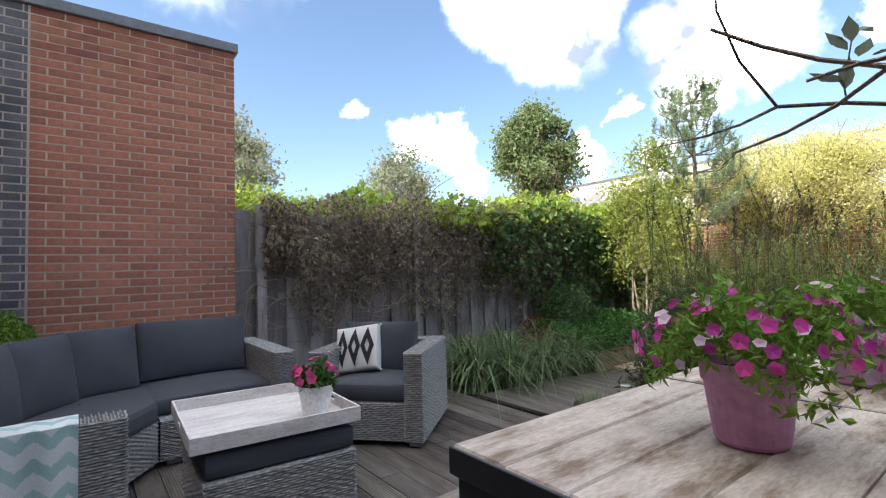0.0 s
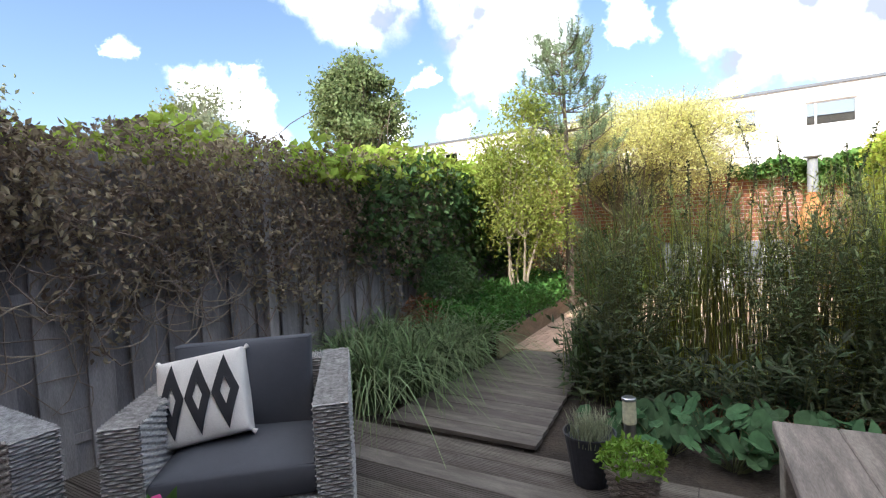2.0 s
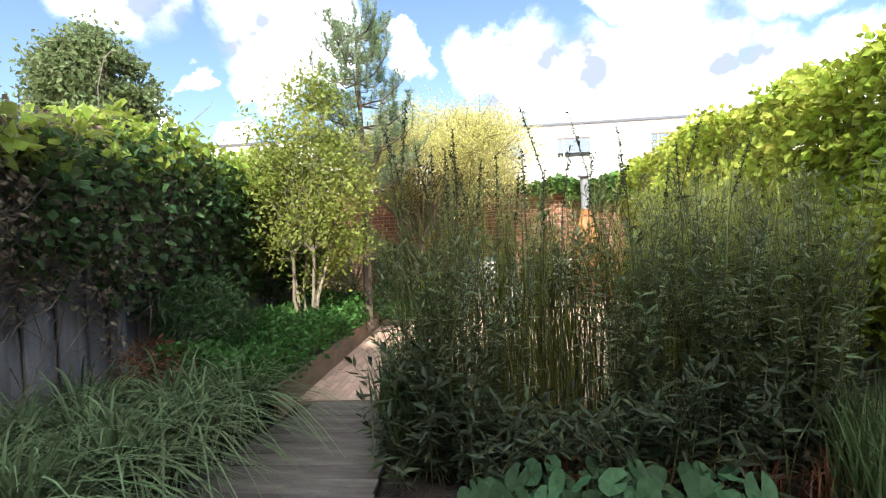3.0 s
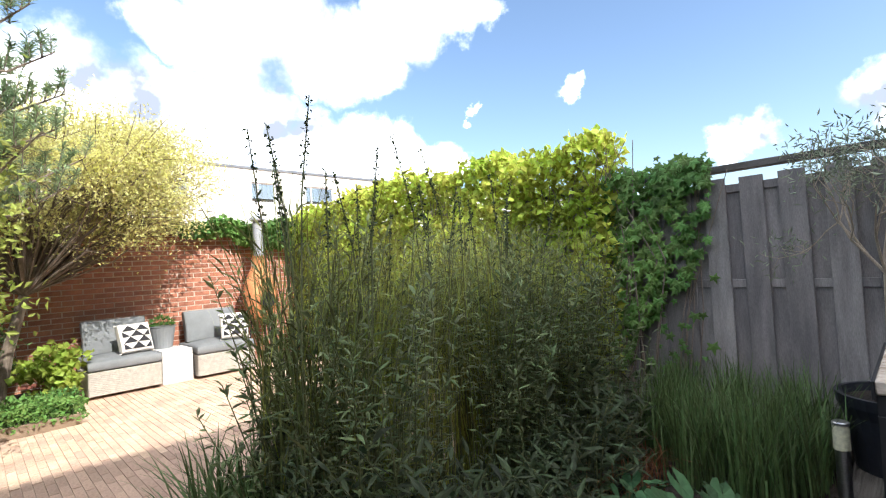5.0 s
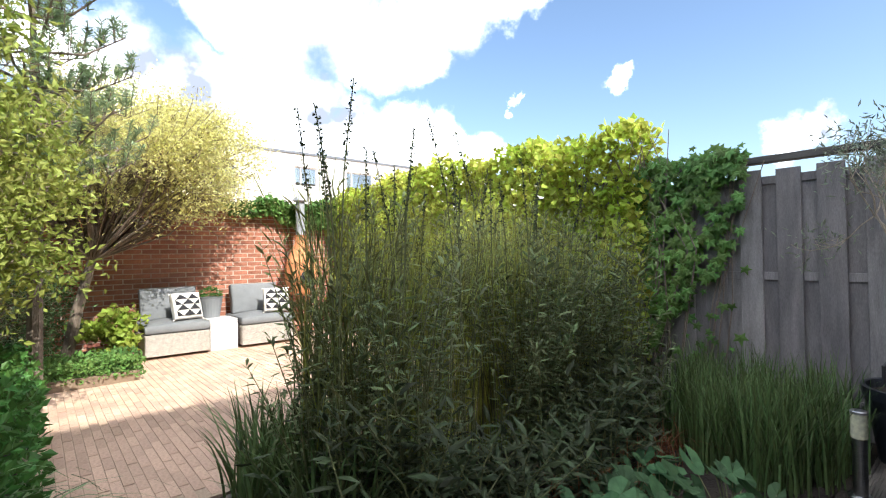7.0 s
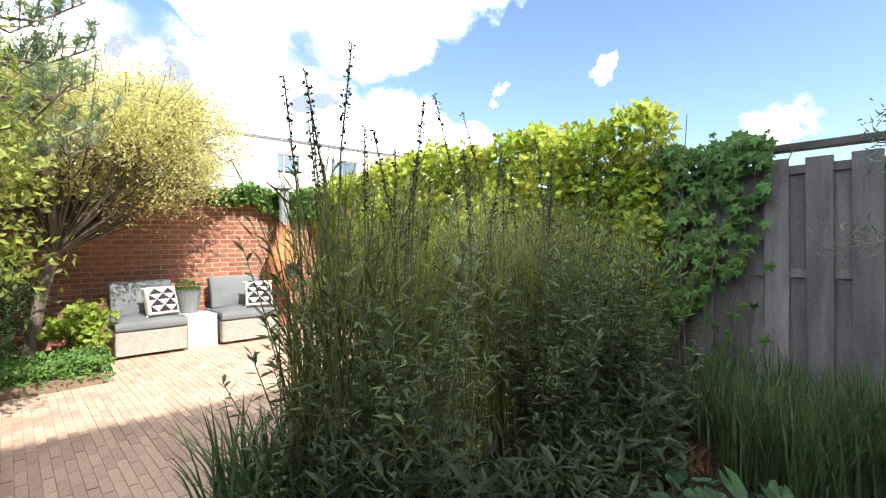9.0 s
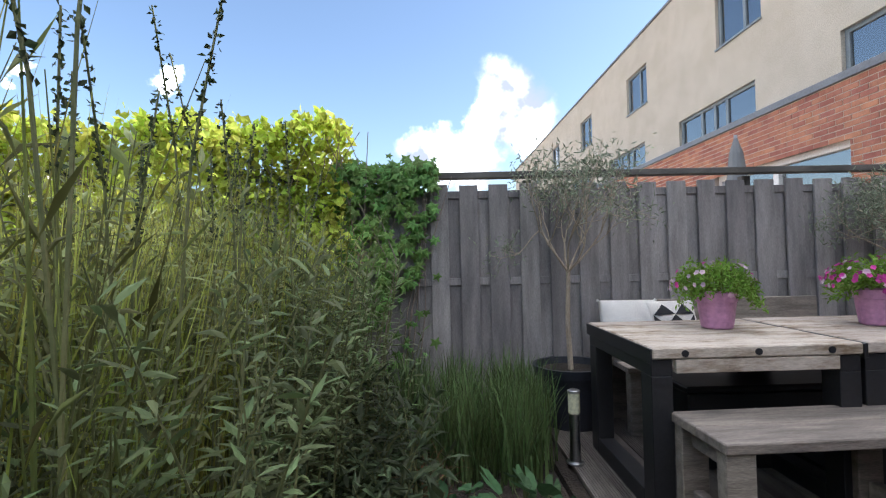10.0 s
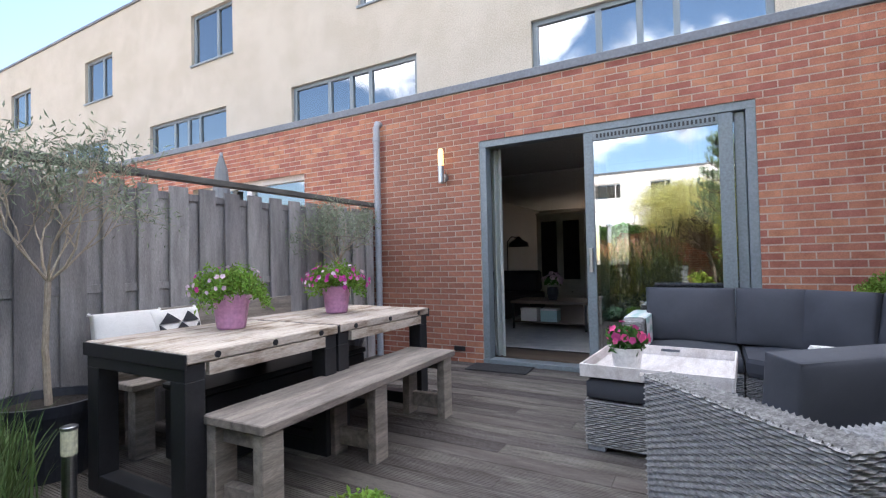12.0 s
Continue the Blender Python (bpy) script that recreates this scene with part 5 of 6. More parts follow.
def star_leaves(c, size, face, tip, rng):
    """Five-lobed leaves that face one way and hang with their tips down."""
    g = Geo()
    v, f = [], []
    lobes = [(0, 1.0), (0.5, 0.42), (1.05, 0.78), (1.6, 0.38), (2.25, 0.62), (math.pi, 0.16), (-2.25, 0.62), (-1.6, 0.38), (-1.05, 0.78), (-0.5, 0.42)]
    for p in c:
        n = np.asarray(face, float) + rng.normal(size=3) * 0.38
        n /= np.linalg.norm(n)
        t = np.asarray(tip, float) + rng.normal(size=3) * 0.45
        t -= n * t.dot(n)
        t /= np.linalg.norm(t)
        b = np.cross(n, t)
        s = size * rng.uniform(0.5, 1.0)
        k = len(v)
        v.append(p + n * s * 0.08)
        v += [p + (t * math.cos(a) + b * math.sin(a)) * s * r - n * s * 0.1 * r for a, r in lobes]
        f += [(k, k + 1 + q, k + 1 + (q + 1) % 10) for q in range(10)]
    return g.add(v, f)


def hedge_right():
    rng = np.random.default_rng(11)
    g, st = Geo(), Geo()
    n = 23000
    y = rng.uniform(5.2, 10.7, n)
    z = rng.uniform(0.9, 1, n) * 0
    top = 2.30 + 0.025 * (y - 5.0) - 0.12 * np.clip(y - 8.8, 0, 2) + 0.05 * np.sin(y * 5) + 0.04 * np.sin(y * 13)
    th = rng.uniform(0, 1, n)
    zz = 0.25 + (top - 0.25) * th ** 0.6
    xx = 4.12 - rng.uniform(0, 0.28, n) * (0.6 + 0.4 * np.sin(y * 3 + zz * 4)) + np.where(th > 0.6, rng.uniform(0, 0.3, n), 0)
    g.leaves(np.stack([xx, y, zz], 1), 0.075, 0.85, up=(-0.5, 0, -0.2), rng=rng)
    for k in range(50):
        y0 = rng.uniform(5.0, 10.5)
        st.tube([(4.12, y0, 0), (4.08, y0 + rng.normal() * 0.2, 1.2), (4.1, y0 + rng.normal() * 0.3, 2.2)], [0.009, 0.006, 0.003], 5, False)
    plant("hedge", "golden green climbing hedge grown over the wooden fence", "hedge", (0, 0, 0), [("leaves", g, "hedge_leaf"), ("stems", st, "dry_stem")])
    n = 3800
    x2 = 4.15 - 2.1 * rng.uniform(0, 1, n) ** 1.4
    p2 = np.stack([x2, BACK_Y - rng.uniform(0, 0.2, n), 2.12 - rng.uniform(0, 0.4, n) * (x2 - 1.7) / 2 - 0.04 + 0.05 * np.sin(x2 * 7)], 1)
    plant("wall_ivy", "green ivy hanging over the top of the brick garden wall", "ivy", (0, 0, 0), [("leaves", Geo().leaves(p2, 0.09, 0.85, up=(0, -0.6, -0.3), rng=rng), "ivy_leaf"),
          ("stems", Geo().tube([(4.1, BACK_Y - 0.03, 0), (4.0, BACK_Y - 0.04, 1.2), (3.2, BACK_Y - 0.04, 1.95), (2.1, BACK_Y - 0.04, 2.0)], 0.01, 5), "dry_stem")])
    n = 1700
    y = rng.uniform(4.5, 5.3, n)
    zz = rng.uniform(0.35, 1.93, n)
    holes = np.sin(y * 19 + zz * 7) * np.sin(zz * 11 - y * 5) + 0.5 * np.sin(zz * 23 + y * 31)
    keep = ((zz > 0.35 + (5.25 - y) * 1.3 + 0.12 * np.sin(y * 25)) & (holes > -0.75 + 0.9 * (5.25 - y))) | (zz > 1.75) | (rng.uniform(0, 1, n) < 0.06)
    y, zz = y[keep], zz[keep]
    xx = 4.18 - rng.uniform(0, 0.12, len(y))
    m = 200
    y = np.concatenate([y, rng.uniform(4.5, 5.3, m)])
    zz = np.concatenate([zz, rng.normal(1.90, 0.045, m)])
    xx = np.concatenate([xx, rng.uniform(4.08, 4.28, m)])
    st = Geo()
    for k in range(9):
        y0 = rng.uniform(4.7, 5.3)
        st.tube([(4.17, y0, 0), (4.17, y0 - 0.1, 0.8), (4.17, y0 - rng.uniform(0, 0.5), 1.85)], [0.006, 0.005, 0.003], 5, False)
    plant("ivy", "dark green ivy hanging on the grey fence", "ivy", (0, 0, 0), [("leaves", star_leaves(np.stack([xx, y, zz], 1), 0.082, (-1, 0, 0.25), (0, 0, -1), rng), "ivy_leaf"), ("stems", st, "dry_stem")])


def tangle(rng, n, x, y0, y1, z0, z1):
    """Wandering vine stems in front of a fence."""
    st = Geo()
    for k in range(n):
        pts = [np.array([x + 0.06, rng.uniform(y0, y1), rng.uniform(z0, z1)])]
        d = rng.normal(size=3) * (0.2, 1, 0.8)
        for q in range(8):
            d = d * 0.85 + rng.normal(size=3) * (0.12, 0.4, 0.4) + np.array((0, 0, -0.06))
            nx = pts[-1] + d * 0.10
            nx[0] = min(max(nx[0], x + 0.02), x + 0.3)
            nx[1] = max(nx[1], WALL_Y + 0.1)
            nx[2] = max(nx[2], 0.35)
            pts.append(nx)
        st.tube(pts, [0.004] * 7 + [0.003, 0.0015], 4, False)
    return st


def loops(rng, x):
    """Long bare shoots that hang in loops in front of the fence boards."""
    g = Geo()
    for k in range(22):
        y0, z0, r_ = rng.uniform(2.1, 3.7), rng.uniform(0.75, 1.25), rng.uniform(0.10, 0.24)
        a0, span = rng.uniform(0, 6.28), rng.uniform(3.0, 5.5)
        pts = [(x + 0.07 + 0.05 * math.sin(q * 0.8 + k), max(y0 + 1.5 * r_ * math.cos(a0 + span * q / 11), WALL_Y + 0.08),
                max(z0 + r_ * math.sin(a0 + span * q / 11), 0.3)) for q in range(12)]
        g.tube(pts, [0.005] * 8 + [0.004, 0.003, 0.002, 0.0015], 5, False)
    return g


def vine_left():
    rng = np.random.default_rng(12)
    x = FENCE_L
    n = 12000
    y = 2.15 + 4.6 * rng.uniform(0, 1, n) ** 1.25
    top = 1.96 + 0.05 * np.sin(y * 7) + 0.16 * np.minimum(y - 2.2, 3) / 3
    low = 0.95 + 0.2 * np.sin(y * 4.1) + 0.12 * np.sin(y * 11) - 0.1 * np.minimum(y - 2.2, 2.5)
    low = np.where(y < 2.45, 1.2, low)
    t_ = rng.uniform(0, 1, n) ** 0.75
    zz = low + (top - low) * t_
    bulge = 0.1 + 0.22 * np.sin(np.clip(t_, 0, 1) * math.pi * 0.75)
    p = np.stack([x + rng.uniform(0, 1, n) * bulge + 0.01, y, zz], 1)
    st = Geo()
    for k in range(150):
        y0 = rng.uniform(2.1, 5.3)
        z0 = rng.uniform(0.9, 1.8)
        pts = [np.array([x + 0.08, y0, z0])]
        d = rng.normal(size=3) * (0.3, 1, 0.7)
        for q in range(6):
            d = d * 0.8 + rng.normal(size=3) * (0.15, 0.5, 0.45) + np.array((0, 0, -0.12))
            nx = pts[-1] + d * 0.09
            nx[0] = min(max(nx[0], x + 0.02), x + 0.32)
            nx[2] = max(nx[2], 0.55)
            pts.append(nx)
        st.tube(pts, [0.0045] * 5 + [0.003, 0.0015], 4, False)
    plant("dry_vine", "brown withered climbing plant hanging over the grey wooden fence", "climbing plant", (0, 0, 0),
          [("leaves", leafy(p, 0.05, 0.55, rng, up=(0.3, 0, -0.6)), "brown_leaf"), ("stems", st, "dry_stem"), ("runner", tangle(rng, 150, x, 2.0, 6.4, 0.75, 1.75), "dry_stem"), ("loop", loops(rng, x), "bark_pale")])
    n = 6500
    y = 9.6 - 4.7 * rng.uniform(0, 1, n) ** 1.4
    top = 2.04 + 0.08 * np.sin(y * 3.3) + 0.02 * (y - 4.6)
    t_ = rng.uniform(0, 1, n) ** 0.8
    low = 0.55 + 0.15 * np.sin(y * 5) + 0.10 * np.sin(y * 13) + 0.5 * np.clip(7.4 - y, 0, 3) / 3
    zz = low + (top - low) * t_
    p = np.stack([x + rng.uniform(0, 1, n) * (0.12 + 0.32 * np.sin(t_ * 2.4)), y, zz], 1)
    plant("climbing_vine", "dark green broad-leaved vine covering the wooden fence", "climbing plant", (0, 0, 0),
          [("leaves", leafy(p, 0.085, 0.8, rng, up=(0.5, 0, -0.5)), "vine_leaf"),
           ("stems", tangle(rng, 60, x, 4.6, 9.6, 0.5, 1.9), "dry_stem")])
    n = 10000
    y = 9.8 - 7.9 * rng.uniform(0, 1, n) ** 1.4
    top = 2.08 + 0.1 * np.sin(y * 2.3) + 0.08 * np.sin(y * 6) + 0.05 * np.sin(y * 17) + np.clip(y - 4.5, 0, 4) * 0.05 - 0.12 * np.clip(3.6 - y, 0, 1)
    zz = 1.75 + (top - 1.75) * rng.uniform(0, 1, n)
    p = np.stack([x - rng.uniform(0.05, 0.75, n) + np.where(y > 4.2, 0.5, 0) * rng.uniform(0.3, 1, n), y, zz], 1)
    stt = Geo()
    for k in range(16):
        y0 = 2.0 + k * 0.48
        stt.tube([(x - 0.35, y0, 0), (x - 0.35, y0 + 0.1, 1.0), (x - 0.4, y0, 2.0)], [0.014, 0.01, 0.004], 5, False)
    plant("garden_vine", "green vine spilling over the fence top, leaves brightened as if sunlit", "climbing plant", (0, 0, 0), [("leaves", leafy(p, 0.095, 0.8, rng), "vine_lit"), ("stems", stt, "dry_stem")])


def low_hedge():
    rng = np.random.default_rng(13)
    n = 9000
    y = rng.uniform(5.4, 9.0, n)
    x = rng.uniform(-0.75, 0.17, n)
    top = 0.52 + 0.06 * np.sin(y * 4) + 0.05 * np.sin(x * 9) - 0.25 * np.clip(x - 0.08, 0, 1) / 0.16
    zz = 0.1 + (top - 0.1) * rng.uniform(0.3, 1, n)
    plant("low_hedge", "leafy green ground cover spilling over the wooden edging", "ground cover", (0, 0, 0), [("leaves", leafy(np.stack([x, y, zz], 1), 0.06, 0.6, rng, up=(0.1, 0, 0.2)), "low_leaf")])
    p, _ = dome_points(900, (0, 0, 0.25), 0.3, 0.3, 0.35, rng)
    plant("small_conifer", "rust-brown dwarf shrub in the left-hand bed".replace("left-hand", "fence-side"), "shrub", (-0.7, 5.5, 0.0), [("leaves", leafy(p, 0.05, 0.4, rng), "rust_leaf")])
    p, _ = dome_points(2600, (0, 0, 0.4), 0.38, 0.45, 0.5, rng)
    plant("dark_shrub", "dark green shrub in front of the vine", "shrub", (-0.75, 6.2, 0.1), [("leaves", leafy(p, 0.06, 0.4, rng), "vine_leaf")])


def grow(g, p, d, L, r, depth, rng, tips, spread=0.6, up=0.25, shrink=0.72, kids=3):
    """A limb and its branches; tips gathers the ends."""
    pts, rad = [p], [r]
    for k in range(3):
        d = d + rng.normal(size=3) * 0.14 + np.array((0, 0, up * 0.2))
        d /= np.linalg.norm(d)
        pts.append(pts[-1] + d * L / 3)
        rad.append(r * (1 - 0.13 * (k + 1)))
    g.tube(pts, rad, 6 if depth > 1 else 4, False)
    if depth == 0:
        tips.append((pts[-1], d))
        tips.append((pts[-2], d))
        return
    for k in range(kids):
        nd = d + rng.normal(size=3) * spread + np.array((0, 0, up))
        nd /= np.linalg.norm(nd)
        start = pts[-1] if k < 2 else pts[-2]
        grow(g, start, nd, L * shrink * rng.uniform(0.8, 1.15), r * 0.6, depth - 1, rng, tips, spread, up, shrink, kids)


def tree(name, label, at, trunk_h, r, L, depth, leaf_n, leaf_s, leaf_w, leaf_m, bark, seed, spread=0.6, up=0.25, lean=(0, 0), stems=1, jitter=0.12, group="", kids=3):
    rng = np.random.default_rng(seed)
    g, tips = Geo(), []
    for s in range(stems):
        a = 2 * math.pi * s / max(stems, 1)
        off = np.array((math.cos(a), math.sin(a), 0)) * (0.07 if stems > 1 else 0)
        top = np.array((lean[0] + off[0] * 3, lean[1] + off[1] * 3, trunk_h))
        mid = off + (top - off) * 0.5 + rng.normal(size=3) * 0.03 * trunk_h * np.array((1, 1, 0))
        g.tube([off, mid, top], [r, r * 0.85, r * 0.7], 8, False)
        for k in range(kids):
            d = np.array((math.cos(a + k * 2.1), math.sin(a + k * 2.1), 0.8 + up))
            grow(g, top, d / np.linalg.norm(d), L, r * 0.55, depth, rng, tips, spread, up, 0.72, kids)
    c = []
    for p, d in tips:
        c.append(p + rng.normal(size=(max(1, leaf_n // len(tips)), 3)) * jitter)
    c = np.concatenate(c)
    return plant(name, label, "tree", at, [("trunk", g, bark), ("crown", Geo().leaves(c, leaf_s, leaf_w, rng=rng), leaf_m)], group)


def olive(x, y, h0, R_, leaf_n, seed, label, twig=False):
    rng = np.random.default_rng(seed)
    t = thing("olive_tree", label, "potted tree", (x, y, 0))
    part("tub", Geo().lathe(0, 0, [(0.20, 0), (0.24, 0.30), (0.265, 0.36), (0.275, 0.42), (0.25, 0.42), (0.24, 0.37), (0.001, 0.37)], 28), "plastic_black", t)
    part("tub_soil", Geo().lathe(0, 0, [(0.24, 0.372), (0.001, 0.38)], 20), "soil", t)
    g, tips = Geo(), []
    g.tube([(0, 0, 0.37), (0.015, 0.01, 0.7), (0, 0, h0)], [0.02, 0.017, 0.015], 8, False)
    for k in range(7):
        a = 2 * math.pi * k / 7
        d = np.array((math.cos(a) * 0.8, math.sin(a) * 0.8, 1.0))
        grow(g, np.array((0, 0, h0)), d / np.linalg.norm(d), R_ * 0.50, 0.0085, 3, rng, tips, 0.6, 0.3, 0.70, 3)
    c = np.concatenate([p + rng.normal(size=(max(1, leaf_n // len(tips)), 3)) * 0.06 for p, d in tips])
    if twig:
        w_ = Geo().tube([(0, 0, h0 + 0.1), (-0.12, 0.16, h0 + 0.24)] + [(-0.423, 0.515, 1.387), (-0.468, 0.373, 1.388), (-0.488, 0.300, 1.381), (-0.524, 0.204, 1.369), (-0.542, 0.157, 1.347), (-0.562, 0.116, 1.333), (-0.588, 0.074, 1.323)], [0.008, 0.006, 0.004, 0.0026, 0.0024, 0.002, 0.0015, 0.0012, 0.0007], 6)
        w_.tube([(-0.524, 0.204, 1.369), (-0.541, 0.162, 1.412), (-0.548, 0.132, 1.458), (-0.548, 0.130, 1.503)], [0.0016, 0.0014, 0.0012, 0.001], 6)
        w_.tube([(-0.488, 0.299, 1.381), (-0.489, 0.297, 1.401), (-0.481, 0.303, 1.450)], [0.0012, 0.001, 0.0008], 6)
        part("twig", w_, "bark", t)
        lc = np.array([(-0.489, 0.297, 1.395), (-0.489, 0.297, 1.404), (-0.484, 0.299, 1.438), (-0.481, 0.303, 1.447), (-0.480, 0.304, 1.456), (-0.480, 0.322, 1.435), (-0.470, 0.335, 1.438)])
        ld = np.array([(-0.483, 0.302, 1.438), (-0.522, 0.267, 1.426), (-0.502, 0.275, 1.469), (-0.477, 0.273, 1.482), (-0.464, 0.355, 1.490), (-0.464, 0.292, 1.446), (-0.452, 0.389, 1.462)]) - lc
        part("twig_foliage", lance(lc, ld, 0.042, 0.42, rng), "olive_leaf", t)
    if twig:
        c = c[c[:, 0] > -0.33 - 0.13 * (c[:, 1] + 0.38)]
    part("trunk", g, "bark_pale", t)
    part("crown", Geo().leaves(c, 0.05, 0.2, up=(0, 0, 0.3), rng=rng), "olive_leaf", t)


def small_pots():
    rng = np.random.default_rng(17)
    t = thing("basket_plant", "yellow-green leafy plant in a grey wicker basket on deck", "potted plant", (1.66, 3.46, 0))
    g = Geo()
    for k in range(14):
        z = 0.01 + k * 0.0135
        r_ = 0.085 + 0.03 * k / 13
        pts = [((r_ + 0.004 * (-1) ** (s + k)) * math.cos(2 * math.pi * s / 28), (r_ + 0.004 * (-1) ** (s + k)) * math.sin(2 * math.pi * s / 28), z) for s in range(29)]
        g.tube(pts, 0.007, 5, False)
    g.lathe(0, 0, [(0.08, 0.003), (0.108, 0.18), (0.001, 0.178)], 20)
    part("basket", g, "basket", t)
    p, _ = dome_points(700, (0, 0, 0.22), 0.145, 0.145, 0.085, rng)
    part("foliage", leafy(p, 0.032, 0.6, rng), "box_leaf", t)
    t = thing("heather_pot", "wispy grey-green plant in a tall black pot", "potted plant", (1.44, 3.62, 0))
    part("pot", Geo().lathe(0, 0, [(0.085, 0), (0.12, 0.235), (0.128, 0.25), (0.12, 0.25), (0.11, 0.22), (0.001, 0.22)], 26), "plastic_black", t)
    c = np.zeros((420, 3))
    c[:, :2] = rng.normal(size=(420, 2)) * 0.045
    part("foliage", Geo().blades(c + (0, 0, 0.21), 0.13, 0.004, 0.5, rng, 3), "silver_leaf", t)
    # round box shrub in the corner behind the sofa
    p, _ = dome_points(6500, (0.06, -0.02, 0.78), 0.40, 0.24, 0.25, rng, -0.3, 0.5)
    t = thing("box_shrub", "round bright green box shrub in a dark pot behind the sofa", "shrub", (-0.80, 0.32, 0))
    part("pot", Geo().lathe(0, 0, [(0.12, 0), (0.17, 0.6), (0.16, 0.6), (0.001, 0.58)], 22), "plastic_black", t)
    part("foliage", leafy(p, 0.03, 0.6, rng), "box_leaf", t)


sedge_bed()
bamboo_mass()
rushes()
stray_reeds()
lilies()
hedge_right()
vine_left()
low_hedge()
olive(3.85, 3.56, 1.08, 0.74, 2300, 41, "thin olive tree with sparse grey leaves in a dark tub")
olive(3.87, 1.12, 1.14, 0.52, 3000, 42, "bushy olive tree with grey-green leaves in a dark tub", True)
small_pots()


def lobed_tree(name, label, category, at, trunk, lobes_n, centre, radii, leaf_n, leaf_s, leaf_w, leaf_m, bark, seed, thick, stems=1, lobe=0.2, cone=0.0, base=(0, 0, 0), core=0.25):
    """A tree or shrub whose limbs end in lobes of small leaves spread over an uneven crown."""
    rng = np.random.default_rng(seed)
    d = rng.normal(size=(lobes_n, 3))
    d /= np.linalg.norm(d, axis=1)[:, None]
    r = rng.uniform(core, 1, lobes_n)[:, None] ** 0.5
    q = d * r
    taper = 1 - cone * (q[:, 2:3] * 0.5 + 0.5)
    q[:, :2] *= taper
    c = np.asarray(centre) + q * np.asarray(radii)
    g = Geo()
    base = np.asarray(base, float)
    trunk = np.asarray(trunk, float)
    tops = []
    for s_ in range(stems):
        a = 2 * math.pi * s_ / stems
        off = np.array((math.cos(a), math.sin(a), 0)) * (thick * 2.2 if stems > 1 else 0)
        top = trunk + off * 5
        mid = (base + off + top) / 2 + rng.normal(size=3) * np.array((1, 1, 0)) * 0.04 * np.linalg.norm(trunk)
        g.tube([base + off, mid, top], [thick, thick * 0.85, thick * 0.7], 8, False)
        tops.append(top)
    for k, p in enumerate(c):
        t0 = tops[k % stems]
        m = (t0 + p) / 2 + rng.normal(size=3) * 0.08 * np.linalg.norm(p - t0)
        g.tube([t0, m, p], [thick * 0.25, thick * 0.15, thick * 0.06], 5, False)
        for e in range(3):
            g.tube([m * 0.4 + p * 0.6, p + rng.normal(size=3) * lobe], [thick * 0.12, thick * 0.04], 4, False)
    m = leaf_n // lobes_n
    pts = np.concatenate([p + rng.normal(size=(m, 3)) * lobe * rng.uniform(0.6, 1.15) * np.array((1, 1, 0.75)) for p in c])
    return plant(name, label, category, at, [("trunk", g, bark), ("crown", Geo().leaves(pts, leaf_s, leaf_w, rng=rng), leaf_m)])


lobed_tree("birch_shrub", "multi-stemmed tree with airy yellow-green leaves in the raised bed", "tree", (-0.36, 7.5, 0.1), (0.06, 0, 1.0), 80, (0.12, 0, 1.75), (0.74, 0.5, 1.18),
           10500, 0.062, 0.5, "tree_leaf", "bark_pale", 51, 0.02, stems=6, lobe=0.16, cone=0.35)
lobed_tree("golden_tree", "spreading golden-leaved tree by the garden wall", "tree", (0.40, 10.05, 0.05), (0.24, -0.1, 1.15), 165, (0.52, -0.30, 2.38), (1.6, 0.92, 0.72),
           84000, 0.043, 0.42, "gold_leaf", "bark", 52, 0.065, lobe=0.19)



